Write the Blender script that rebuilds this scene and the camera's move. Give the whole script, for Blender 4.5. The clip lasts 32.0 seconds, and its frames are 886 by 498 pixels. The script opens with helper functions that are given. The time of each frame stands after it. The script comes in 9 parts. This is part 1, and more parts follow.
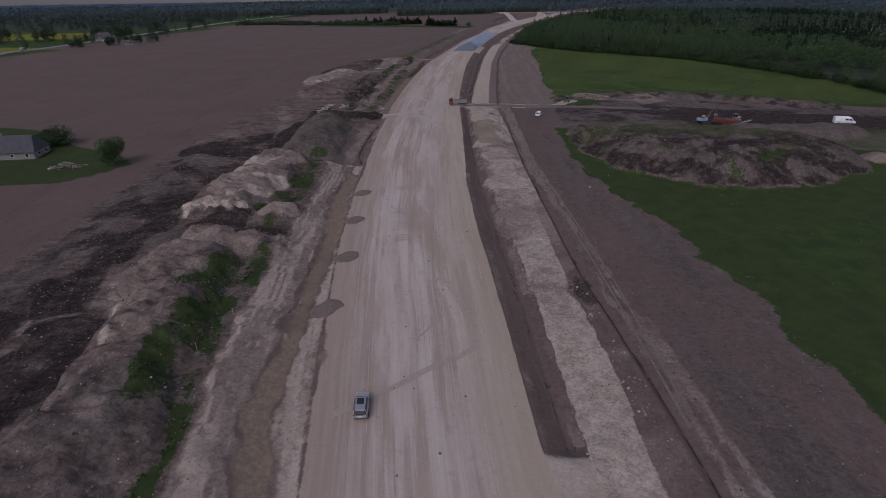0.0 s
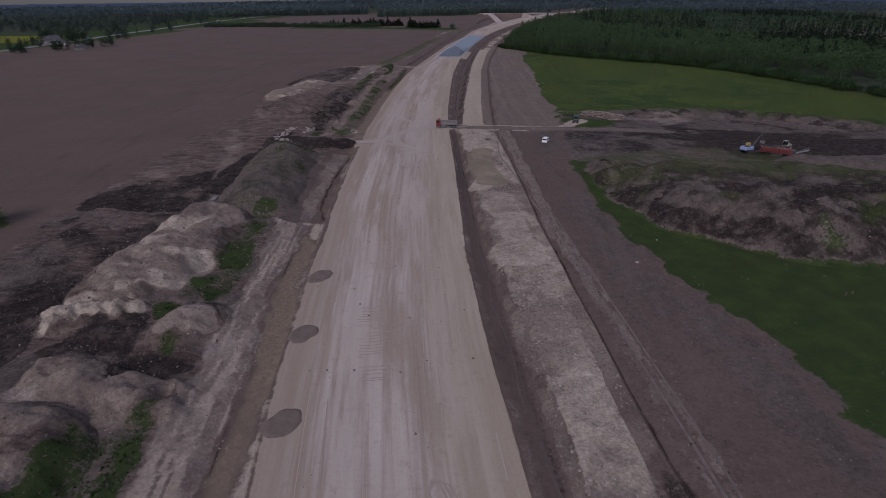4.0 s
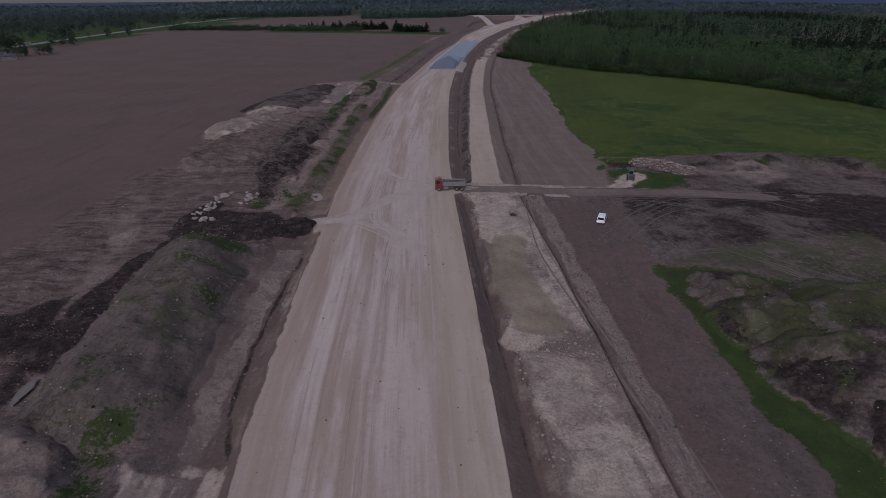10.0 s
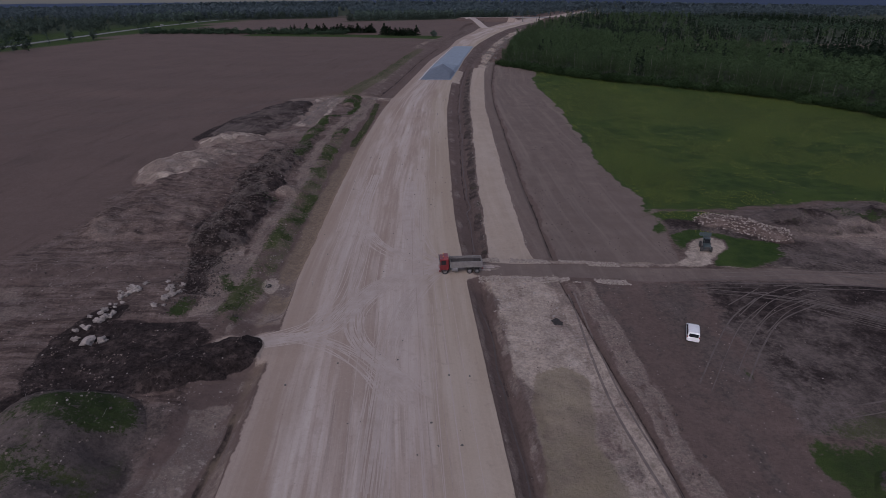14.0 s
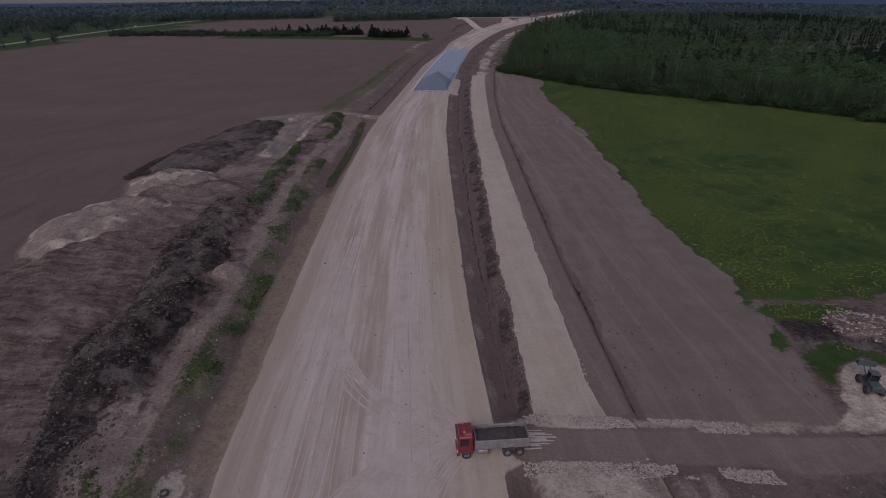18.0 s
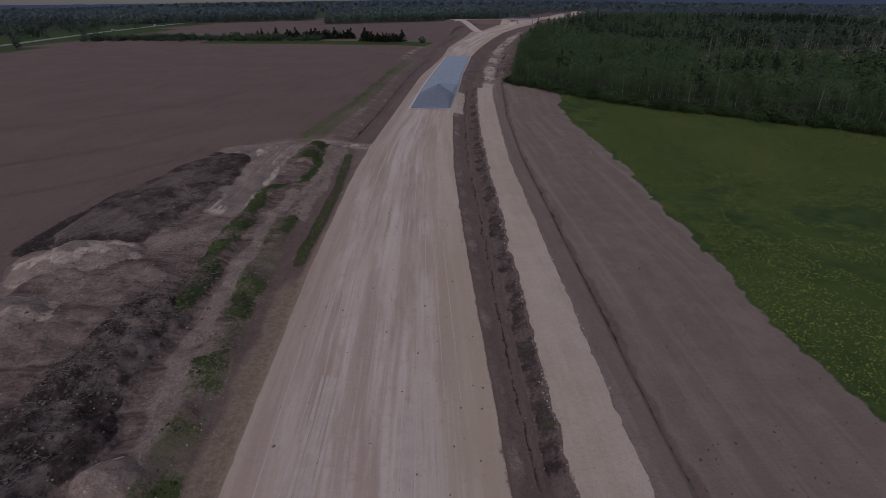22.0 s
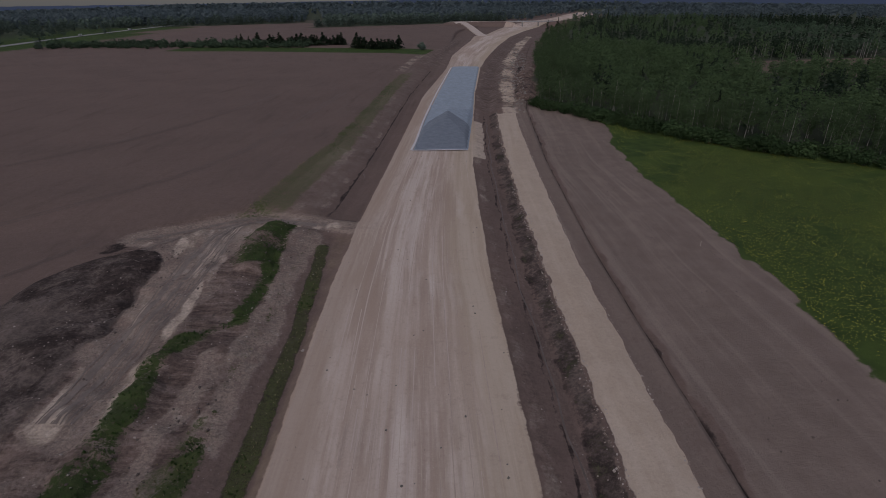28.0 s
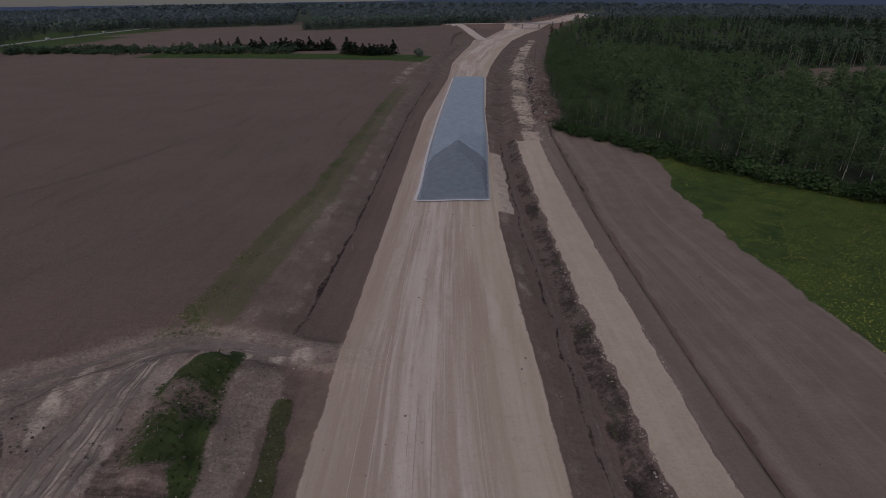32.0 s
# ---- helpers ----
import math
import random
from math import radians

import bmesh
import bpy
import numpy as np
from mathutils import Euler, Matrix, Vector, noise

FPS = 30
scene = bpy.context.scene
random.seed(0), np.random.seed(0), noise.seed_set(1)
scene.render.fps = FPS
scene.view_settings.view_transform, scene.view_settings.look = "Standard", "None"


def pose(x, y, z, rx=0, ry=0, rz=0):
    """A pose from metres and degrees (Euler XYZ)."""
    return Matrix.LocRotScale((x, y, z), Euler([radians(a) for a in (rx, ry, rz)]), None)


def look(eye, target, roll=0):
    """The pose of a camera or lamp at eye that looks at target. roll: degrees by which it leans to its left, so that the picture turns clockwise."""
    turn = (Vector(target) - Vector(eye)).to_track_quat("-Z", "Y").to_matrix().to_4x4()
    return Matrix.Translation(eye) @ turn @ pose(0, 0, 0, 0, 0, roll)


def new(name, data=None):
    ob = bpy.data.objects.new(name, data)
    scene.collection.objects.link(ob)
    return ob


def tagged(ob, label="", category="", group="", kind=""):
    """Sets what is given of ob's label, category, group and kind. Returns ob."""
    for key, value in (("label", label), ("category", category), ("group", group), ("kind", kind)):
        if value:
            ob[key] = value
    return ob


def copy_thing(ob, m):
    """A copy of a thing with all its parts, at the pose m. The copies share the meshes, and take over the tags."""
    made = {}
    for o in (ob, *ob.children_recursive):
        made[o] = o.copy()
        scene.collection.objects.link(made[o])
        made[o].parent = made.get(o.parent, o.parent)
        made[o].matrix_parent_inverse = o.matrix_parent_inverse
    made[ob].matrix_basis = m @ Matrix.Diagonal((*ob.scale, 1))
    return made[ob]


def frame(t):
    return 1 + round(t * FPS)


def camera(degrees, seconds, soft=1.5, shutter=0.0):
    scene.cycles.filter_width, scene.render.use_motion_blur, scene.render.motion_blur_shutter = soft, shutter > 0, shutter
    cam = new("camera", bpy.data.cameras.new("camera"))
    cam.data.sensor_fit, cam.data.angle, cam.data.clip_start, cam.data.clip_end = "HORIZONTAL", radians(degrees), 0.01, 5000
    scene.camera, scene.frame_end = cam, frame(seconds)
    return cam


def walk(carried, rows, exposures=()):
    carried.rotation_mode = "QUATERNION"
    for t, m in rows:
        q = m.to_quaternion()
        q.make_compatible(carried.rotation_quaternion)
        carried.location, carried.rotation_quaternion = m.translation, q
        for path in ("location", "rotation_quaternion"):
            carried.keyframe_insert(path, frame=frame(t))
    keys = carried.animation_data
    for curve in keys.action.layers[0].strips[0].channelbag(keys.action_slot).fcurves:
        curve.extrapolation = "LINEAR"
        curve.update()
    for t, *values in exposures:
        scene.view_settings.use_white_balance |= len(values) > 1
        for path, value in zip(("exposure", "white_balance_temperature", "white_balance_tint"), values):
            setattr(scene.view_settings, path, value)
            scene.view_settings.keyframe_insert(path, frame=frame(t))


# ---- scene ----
# ---------------- camera ----------------
cam = camera(78.0, 32.0, soft=0.6)
EXPOSURES = [(0.0, 0.06, 6050, 24), (14.0, 0.0, 6050, 25), (24.0, -0.01, 6380, 23), (32.0, -0.04, 6550, 19)]
ROWS = [
    (0.0, 0.00, 0.00, 47.00, -25.27, 0.40, 5.65),
    (0.5, -0.74, 5.48, 47.03, -25.26, 0.38, 5.43),
    (1.0, -1.53, 11.41, 47.03, -25.26, 0.36, 5.12),
    (1.5, -2.20, 16.87, 46.97, -25.26, 0.35, 4.89),
    (2.0, -2.84, 22.78, 46.91, -25.23, 0.33, 4.48),
    (2.5, -3.52, 28.26, 46.97, -25.23, 0.33, 4.27),
    (3.0, -4.27, 34.09, 46.91, -25.25, 0.30, 4.11),
    (3.5, -4.94, 39.51, 46.78, -25.26, 0.29, 4.00),
    (5.5, -7.92, 62.24, 46.88, -25.25, 0.23, 3.38),
    (6.0, -8.65, 68.18, 46.97, -25.27, 0.22, 3.30),
    (6.5, -9.30, 73.67, 47.06, -25.26, 0.21, 3.22),
    (7.0, -10.03, 79.64, 47.15, -25.26, 0.21, 3.12),
    (7.5, -10.72, 85.19, 47.15, -25.22, 0.19, 3.04),
    (8.0, -11.49, 91.23, 47.40, -25.22, 0.16, 2.94),
    (8.5, -12.20, 96.71, 47.46, -25.21, 0.15, 2.86),
    (9.0, -12.89, 102.62, 47.43, -25.24, 0.14, 2.74),
    (9.5, -13.57, 108.04, 47.49, -25.26, 0.11, 2.59),
    (10.0, -14.29, 113.94, 47.46, -25.26, 0.09, 2.48),
    (10.5, -14.92, 119.50, 47.46, -25.26, 0.10, 2.39),
    (11.0, -15.60, 125.51, 47.43, -25.24, 0.10, 2.23),
    (11.5, -16.25, 131.04, 47.46, -25.23, 0.08, 2.11),
    (12.0, -16.95, 136.98, 47.46, -25.22, 0.08, 2.00),
    (12.5, -17.54, 142.51, 47.43, -25.20, 0.05, 1.89),
    (13.0, -18.22, 148.48, 47.49, -25.19, 0.06, 1.74),
    (13.5, -18.84, 153.98, 47.46, -25.18, 0.05, 1.57),
    (14.0, -19.48, 159.92, 47.40, -25.17, 0.03, 1.35),
    (14.5, -20.01, 165.39, 47.28, -25.17, 0.02, 1.15),
    (16.5, -22.02, 187.63, 46.88, -25.18, 0.10, 0.73),
    (17.0, -22.56, 193.55, 46.88, -25.20, 0.12, 0.61),
    (17.5, -23.06, 198.95, 46.81, -25.21, 0.10, 0.44),
    (18.0, -23.53, 204.77, 46.75, -25.22, 0.07, 0.32),
    (18.5, -23.99, 210.15, 46.66, -25.20, 0.08, 0.25),
    (19.0, -24.45, 216.04, 46.63, -25.20, 0.10, 0.08),
    (19.5, -24.92, 221.51, 46.60, -25.20, 0.07, -0.05),
    (20.0, -25.35, 227.48, 46.69, -25.20, 0.09, -0.12),
    (20.5, -25.80, 232.99, 46.75, -25.21, 0.14, -0.15),
    (21.0, -26.26, 238.99, 46.75, -25.19, 0.14, -0.16),
    (21.5, -26.74, 244.53, 46.78, -25.19, 0.14, -0.20),
    (22.0, -27.20, 250.53, 46.85, -25.17, 0.16, -0.22),
    (22.5, -27.62, 256.08, 46.91, -25.17, 0.19, -0.22),
    (23.0, -28.14, 262.04, 46.91, -25.17, 0.19, -0.24),
    (23.5, -28.61, 267.51, 46.88, -25.20, 0.19, -0.25),
    (24.0, -29.13, 273.43, 46.75, -25.20, 0.19, -0.28),
    (24.5, -29.61, 278.94, 46.66, -25.19, 0.19, -0.29),
    (25.0, -30.13, 284.90, 46.72, -25.17, 0.19, -0.32),
    (25.5, -30.63, 290.41, 46.72, -25.17, 0.20, -0.34),
    (27.5, -32.67, 313.86, 46.88, -25.15, 0.25, -0.66),
    (28.0, -33.16, 320.02, 46.94, -25.15, 0.26, -0.70),
    (28.5, -33.67, 325.67, 46.91, -25.15, 0.26, -0.72),
    (29.0, -34.24, 331.83, 46.85, -25.16, 0.25, -0.82),
    (29.5, -34.77, 337.51, 46.91, -25.14, 0.24, -0.95),
    (30.0, -35.40, 343.66, 47.03, -25.14, 0.22, -1.07),
    (30.5, -35.96, 349.57, 47.05, -25.14, 0.21, -1.16),
    (31.0, -36.58, 355.66, 47.00, -25.13, 0.22, -1.27),
    (31.5, -37.15, 361.58, 46.95, -25.12, 0.23, -1.36),
    (32.0, -37.71, 367.52, 46.90, -25.10, 0.24, -1.45),
]
walk(cam, [(t, pose(x, y, z, 90 + pitch, roll, yaw)) for t, x, y, z, pitch, roll, yaw in ROWS],
     EXPOSURES)

# ---------------- sky and sun (thick even cloud) ----------------
world = bpy.data.worlds.new("overcast_sky")
scene.world = world
world.use_nodes = True
wn, wl = world.node_tree.nodes, world.node_tree.links
sky = wn.new("ShaderNodeTexSky")
sky.sky_type, sky.sun_disc = "NISHITA", False
sky.sun_elevation, sky.sun_rotation = radians(42), radians(200)
sky.air_density, sky.dust_density, sky.ozone_density = 1.0, 2.2, 1.0
dull = wn.new("ShaderNodeHueSaturation")
dull.inputs["Saturation"].default_value = 0.6
wl.new(sky.outputs[0], dull.inputs["Color"])
wl.new(dull.outputs[0], wn["Background"].inputs[0])
wn["Background"].inputs[1].default_value = 0.10
sun = new("sun", bpy.data.lights.new("sun", "SUN"))
sun.data.energy, sun.data.angle, sun.data.color = 0.9, radians(25), (1.0, 0.96, 0.9)
sun.matrix_world = look((0, 0, 0), (math.sin(radians(200)) * -0.74, math.cos(radians(200)) * -0.74, -0.67))

# ---------------- material helpers ----------------
def node(nt, kind, **inputs):
    n = nt.nodes.new(kind)
    for k, v in inputs.items():
        sock = n.inputs[k.replace("_", " ")] if not k.startswith("i") or not k[1:].isdigit() else n.inputs[int(k[1:])]
        if isinstance(v, bpy.types.NodeSocket):
            nt.links.new(v, sock)
        else:
            sock.default_value = v
    return n


def rgb(c):
    return (c[0], c[1], c[2], 1.0)


def noise_of(nt, vec, scale, detail=4.0, rough=0.6):
    return node(nt, "ShaderNodeTexNoise", Vector=vec, Scale=scale, Detail=detail, Roughness=rough).outputs["Fac"]


def calc(nt, op, a, b=0.0, clamp=False):
    n = node(nt, "ShaderNodeMath", i0=a, i1=b)
    n.operation, n.use_clamp = op, clamp
    return n.outputs[0]


def ramp(nt, v, lo, hi, a=0.0, b=1.0):
    n = node(nt, "ShaderNodeMapRange", Value=v)
    n.interpolation_type = "SMOOTHSTEP"
    n.inputs[1].default_value, n.inputs[2].default_value, n.inputs[3].default_value, n.inputs[4].default_value = lo, hi, a, b
    return n.outputs[0]


def blend(nt, fac, a, b, mode="MIX"):
    n = nt.nodes.new("ShaderNodeMix")
    n.data_type, n.blend_type = "RGBA", mode
    for i, v in ((0, fac), (6, a), (7, b)):
        if isinstance(v, bpy.types.NodeSocket):
            nt.links.new(v, n.inputs[i])
        else:
            n.inputs[i].default_value = v if i == 0 else rgb(v)
    return n.outputs[2]


def attr(nt, name, out="Fac"):
    n = nt.nodes.new("ShaderNodeAttribute")
    n.attribute_name = name
    return n.outputs[out]


def new_mat(name):
    m = bpy.data.materials.new(name)
    m.use_nodes = True
    return m, m.node_tree, m.node_tree.nodes["Principled BSDF"]


def simple(name, a, b=None, scale=2.0, rough=0.6, metal=0.0, bump=0.0, rnd=0.0, coat=0.0):
    """A surface of two tones mixed by noise at two scales, with a little relief and, for repeats, a tone of their own."""
    m, nt, p = new_mat(name)
    pos = nt.nodes.new("ShaderNodeTexCoord").outputs["Object"]
    b = b or tuple(v * 0.7 for v in a)
    n1, n2 = noise_of(nt, pos, scale), noise_of(nt, pos, scale * 7)
    f = calc(nt, "ADD", calc(nt, "MULTIPLY", n1, 0.7), calc(nt, "MULTIPLY", n2, 0.3))
    col = blend(nt, ramp(nt, f, 0.3, 0.7), a, b)
    if rnd:
        r = nt.nodes.new("ShaderNodeObjectInfo").outputs["Random"]
        hsv = node(nt, "ShaderNodeHueSaturation", Color=col, Value=ramp(nt, r, 0, 1, 1 - rnd, 1 + rnd))
        hsv.inputs["Hue"].default_value = 0.5
        col = hsv.outputs[0]
    nt.links.new(col, p.inputs["Base Color"])
    p.inputs["Roughness"].default_value, p.inputs["Metallic"].default_value = rough, metal
    p.inputs["Coat Weight"].default_value = coat
    if bump:
        bm_ = node(nt, "ShaderNodeBump", Height=n2, Strength=bump, Distance=0.05)
        nt.links.new(bm_.outputs[0], p.inputs["Normal"])
    return m


def leafy(name, a, b, rnd=0.25, island=True):
    """Foliage: tone varies from clump to clump and from tree to tree, with some light through the leaf."""
    m, nt, p = new_mat(name)
    pos = nt.nodes.new("ShaderNodeNewGeometry")
    n = noise_of(nt, pos.outputs["Position"], 0.09, 3.0)
    f = calc(nt, "ADD", calc(nt, "MULTIPLY", n, 1.0), calc(nt, "MULTIPLY", pos.outputs["Random Per Island"], 0.22))
    col = blend(nt, ramp(nt, f, 0.35, 0.9), a, b)
    r = nt.nodes.new("ShaderNodeObjectInfo").outputs["Random"]
    col = node(nt, "ShaderNodeHueSaturation", Color=col, Value=ramp(nt, r, 0, 1, 1 - rnd, 1 + rnd)).outputs[0]
    nt.links.new(col, p.inputs["Base Color"])
    p.inputs["Roughness"].default_value = 0.9
    p.inputs["Specular IOR Level"].default_value = 0.04
    thin = node(nt, "ShaderNodeBsdfTranslucent", Color=col)
    both = node(nt, "ShaderNodeMixShader", i0=0.5, i1=p.outputs[0], i2=thin.outputs[0])
    nt.links.new(both.outputs[0], nt.nodes["Material Output"].inputs[0])
    return m


def ground_material():
    """Bare soil, overlaid by pale crushed limestone, dark peat, orange sand and grass where the mesh's masks say so."""
    m, nt, p = new_mat("earth")
    pos = nt.nodes.new("ShaderNodeNewGeometry").outputs["Position"]
    rd0 = attr(nt, "rd", "Vector")
    wander = node(nt, "ShaderNodeTexNoise", Vector=pos, Scale=0.016, Detail=2.0)
    shift = node(nt, "ShaderNodeVectorMath", i0=wander.outputs["Color"], i1=(0.5, 0.5, 0.5))
    shift.operation = "SUBTRACT"
    bend = node(nt, "ShaderNodeVectorMath", i0=shift.outputs[0], i1=(2.6, 0.0, 0.0), i2=rd0)
    bend.operation = "MULTIPLY_ADD"
    rd = bend.outputs[0]
    n0 = noise_of(nt, pos, 0.035, 3.0)
    n1 = noise_of(nt, pos, 0.22, 5.0, 0.65)
    n2 = noise_of(nt, pos, 1.6, 5.0, 0.7)
    n3 = noise_of(nt, pos, 7.0, 3.0, 0.7)
    mapping = node(nt, "ShaderNodeMapping", Vector=rd)
    mapping.inputs["Scale"].default_value = (0.33, 0.008, 1)
    streak = noise_of(nt, mapping.outputs[0], 1.0, 5.0, 0.62)
    mapping2 = node(nt, "ShaderNodeMapping", Vector=rd)
    mapping2.inputs["Scale"].default_value = (1.1, 0.026, 1)
    fine = noise_of(nt, mapping2.outputs[0], 1.0, 4.0, 0.6)
    n4 = noise_of(nt, pos, 2.3, 8.0, 0.75)
    cells = node(nt, "ShaderNodeTexVoronoi", Vector=pos, Scale=1.15)
    n5 = noise_of(nt, pos, 0.5, 6.0, 0.75)
    turned = node(nt, "ShaderNodeMapping", Vector=pos)
    turned.inputs["Rotation"].default_value = (0, 0, radians(-28))
    turned.inputs["Scale"].default_value = (0.09, 1.0, 0.4)
    ruts = noise_of(nt, turned.outputs[0], 1.0, 5.0, 0.7)
    edge = calc(nt, "ADD", calc(nt, "MULTIPLY", calc(nt, "SUBTRACT", n1, 0.5), 0.75), calc(nt, "MULTIPLY", calc(nt, "SUBTRACT", n2, 0.5), 0.55))

    def cover(name, lo=0.4, hi=0.6, k=1.0):
        return ramp(nt, calc(nt, "ADD", attr(nt, name), calc(nt, "MULTIPLY", edge, k)), lo, hi)

    soil = blend(nt, ramp(nt, n0, 0.3, 0.7), SOIL_A, SOIL_B)
    mapping3 = node(nt, "ShaderNodeMapping", Vector=rd)
    mapping3.inputs["Scale"].default_value = (0.22, 0.03, 1)
    sweep = noise_of(nt, mapping3.outputs[0], 1.0, 6.0, 0.68)
    soil = blend(nt, ramp(nt, sweep, 0.38, 0.66, 0.0, 0.45), soil, (0.125, 0.094, 0.082))
    soil = blend(nt, ramp(nt, sweep, 0.3, 0.44, 0.45, 0.0), soil, (0.062, 0.047, 0.042))
    soil = blend(nt, ramp(nt, n2, 0.35, 0.75, 0.0, 0.5), soil, tuple(v * 0.7 for v in SOIL_A))
    # rough spoil: mixed clods, pale and dark
    rough_f = cover("rough", 0.35, 0.65)
    clods = blend(nt, ramp(nt, n1, 0.4, 0.66), (0.085, 0.063, 0.055), (0.128, 0.098, 0.086))
    clods = blend(nt, ramp(nt, ruts, 0.46, 0.64, 0.0, 0.8), clods, (0.152, 0.12, 0.106))
    clods = blend(nt, ramp(nt, ruts, 0.34, 0.45, 0.7, 0.0), clods, (0.042, 0.031, 0.028))
    clods = blend(nt, ramp(nt, n2, 0.5, 0.68, 0.0, 0.4), clods, (0.06, 0.047, 0.042))
    col = blend(nt, rough_f, soil, clods)
    # dusty harrowed soil
    dust = blend(nt, ramp(nt, n1, 0.3, 0.7), (0.168, 0.135, 0.117), (0.138, 0.109, 0.094))
    dust = blend(nt, ramp(nt, sweep, 0.4, 0.62, 0.5, 0.0), dust, (0.118, 0.094, 0.082))
    dust = blend(nt, ramp(nt, streak, 0.5, 0.66, 0.0, 0.5), dust, (0.2, 0.164, 0.143))
    dust = blend(nt, ramp(nt, n3, 0.5, 0.8, 0.0, 0.3), dust, (0.1, 0.08, 0.07))
    col = blend(nt, cover("dust", 0.3, 0.7), col, dust)
    # grey-brown topsoil, fine and even
    loam = blend(nt, ramp(nt, sweep, 0.35, 0.65), (0.118, 0.097, 0.087), (0.082, 0.067, 0.06))
    loam = blend(nt, ramp(nt, n2, 0.4, 0.75, 0.0, 0.55), loam, (0.046, 0.037, 0.035))
    loam = blend(nt, ramp(nt, n3, 0.55, 0.8, 0.0, 0.5), loam, (0.115, 0.098, 0.09))
    col = blend(nt, cover("loam", 0.35, 0.65, 0.9), col, loam)
    # dark peat and topsoil, and the shade painted into the ditches
    peat = blend(nt, ramp(nt, n2, 0.35, 0.7), (0.02, 0.0155, 0.015), (0.046, 0.036, 0.033))
    peat = blend(nt, ramp(nt, n5, 0.5, 0.64, 0.0, 0.6), peat, (0.07, 0.054, 0.048))
    col = blend(nt, cover("dark", 0.38, 0.62), col, peat)
    # orange sand
    col = blend(nt, calc(nt, "MULTIPLY", cover("sand", 0.3, 0.75), 0.85), col, blend(nt, ramp(nt, n2, 0.3, 0.7), (0.215, 0.168, 0.122), (0.145, 0.112, 0.085)))
    # pale crushed stone, in long wheel streaks along the carriageway
    clay = blend(nt, ramp(nt, n1, 0.3, 0.7), (0.235, 0.188, 0.16), (0.168, 0.134, 0.114))
    big = noise_of(nt, pos, 0.085, 5.0, 0.6)
    clay = blend(nt, ramp(nt, big, 0.5, 0.66, 0.0, 0.8), clay, (0.12, 0.096, 0.086))
    clay = blend(nt, ramp(nt, big, 0.32, 0.44, 0.6, 0.0), clay, (0.3, 0.26, 0.23))
    clay = blend(nt, ramp(nt, n2, 0.45, 0.7, 0.0, 0.5), clay, (0.1, 0.082, 0.072))
    clay = blend(nt, ramp(nt, n5, 0.49, 0.6, 0.0, 0.75), clay, (0.105, 0.078, 0.067))
    clay = blend(nt, ramp(nt, n5, 0.33, 0.43, 0.7, 0.0), clay, (0.34, 0.295, 0.26))
    clay = blend(nt, ramp(nt, n3, 0.55, 0.8, 0.0, 0.8), clay, (0.36, 0.32, 0.29))
    col = blend(nt, cover("clay", 0.36, 0.64, 1.1), col, clay)
    lime = blend(nt, ramp(nt, n1, 0.3, 0.7), (0.37, 0.315, 0.265), (0.29, 0.242, 0.2))
    lime = blend(nt, ramp(nt, n2, 0.45, 0.75, 0.0, 0.6), lime, (0.2, 0.162, 0.135))
    lime = blend(nt, ramp(nt, n3, 0.6, 0.8, 0.0, 0.6), lime, (0.44, 0.4, 0.36))
    broken = ramp(nt, n1, 0.3, 0.6, 0.3, 1.0)
    worn = blend(nt, ramp(nt, streak, 0.4, 0.6), (0.288, 0.23, 0.194), (0.415, 0.36, 0.32))
    worn = blend(nt, calc(nt, "MULTIPLY", ramp(nt, fine, 0.5, 0.62, 0.0, 0.55), broken), worn, (0.45, 0.4, 0.365))
    worn = blend(nt, calc(nt, "MULTIPLY", ramp(nt, fine, 0.38, 0.49, 0.55, 0.0), broken), worn, (0.235, 0.187, 0.157))
    worn = blend(nt, ramp(nt, n0, 0.35, 0.7, 0.0, 0.6), worn, (0.345, 0.28, 0.235))
    worn = blend(nt, ramp(nt, n2, 0.5, 0.75, 0.0, 0.3), worn, (0.25, 0.2, 0.17))
    mapping4 = node(nt, "ShaderNodeMapping", Vector=rd)
    mapping4.inputs["Scale"].default_value = (0.12, 0.014, 1)
    broad = noise_of(nt, mapping4.outputs[0], 1.0, 6.0, 0.66)
    worn = blend(nt, ramp(nt, broad, 0.5, 0.62, 0.0, 0.7), worn, (0.262, 0.203, 0.165))
    worn = blend(nt, ramp(nt, broad, 0.38, 0.48, 0.6, 0.0), worn, (0.42, 0.37, 0.335))
    crumbs = noise_of(nt, pos, 3.2, 5.0, 0.75)
    worn = blend(nt, ramp(nt, crumbs, 0.55, 0.72, 0.0, 0.28), worn, (0.22, 0.175, 0.148))
    worn = blend(nt, ramp(nt, crumbs, 0.3, 0.44, 0.25, 0.0), worn, (0.46, 0.415, 0.385))
    sep = node(nt, "ShaderNodeSeparateXYZ", Vector=rd)
    side = calc(nt, "ADD", sep.outputs[0], calc(nt, "MULTIPLY", calc(nt, "SUBTRACT", sweep, 0.5), 14.0))
    worn = blend(nt, ramp(nt, side, 17.0, 26.0, 0.0, 0.6), worn, (0.315, 0.262, 0.198))
    worn = blend(nt, ramp(nt, side, 2.0, 7.0, 0.65, 0.0), worn, (0.26, 0.205, 0.165))
    worn = blend(nt, ramp(nt, n5, 0.52, 0.72, 0.0, 0.4), worn, (0.2, 0.16, 0.135))
    lime = blend(nt, attr(nt, "worn"), lime, worn)
    col = blend(nt, cover("pale", 0.38, 0.62, 0.9), col, lime)
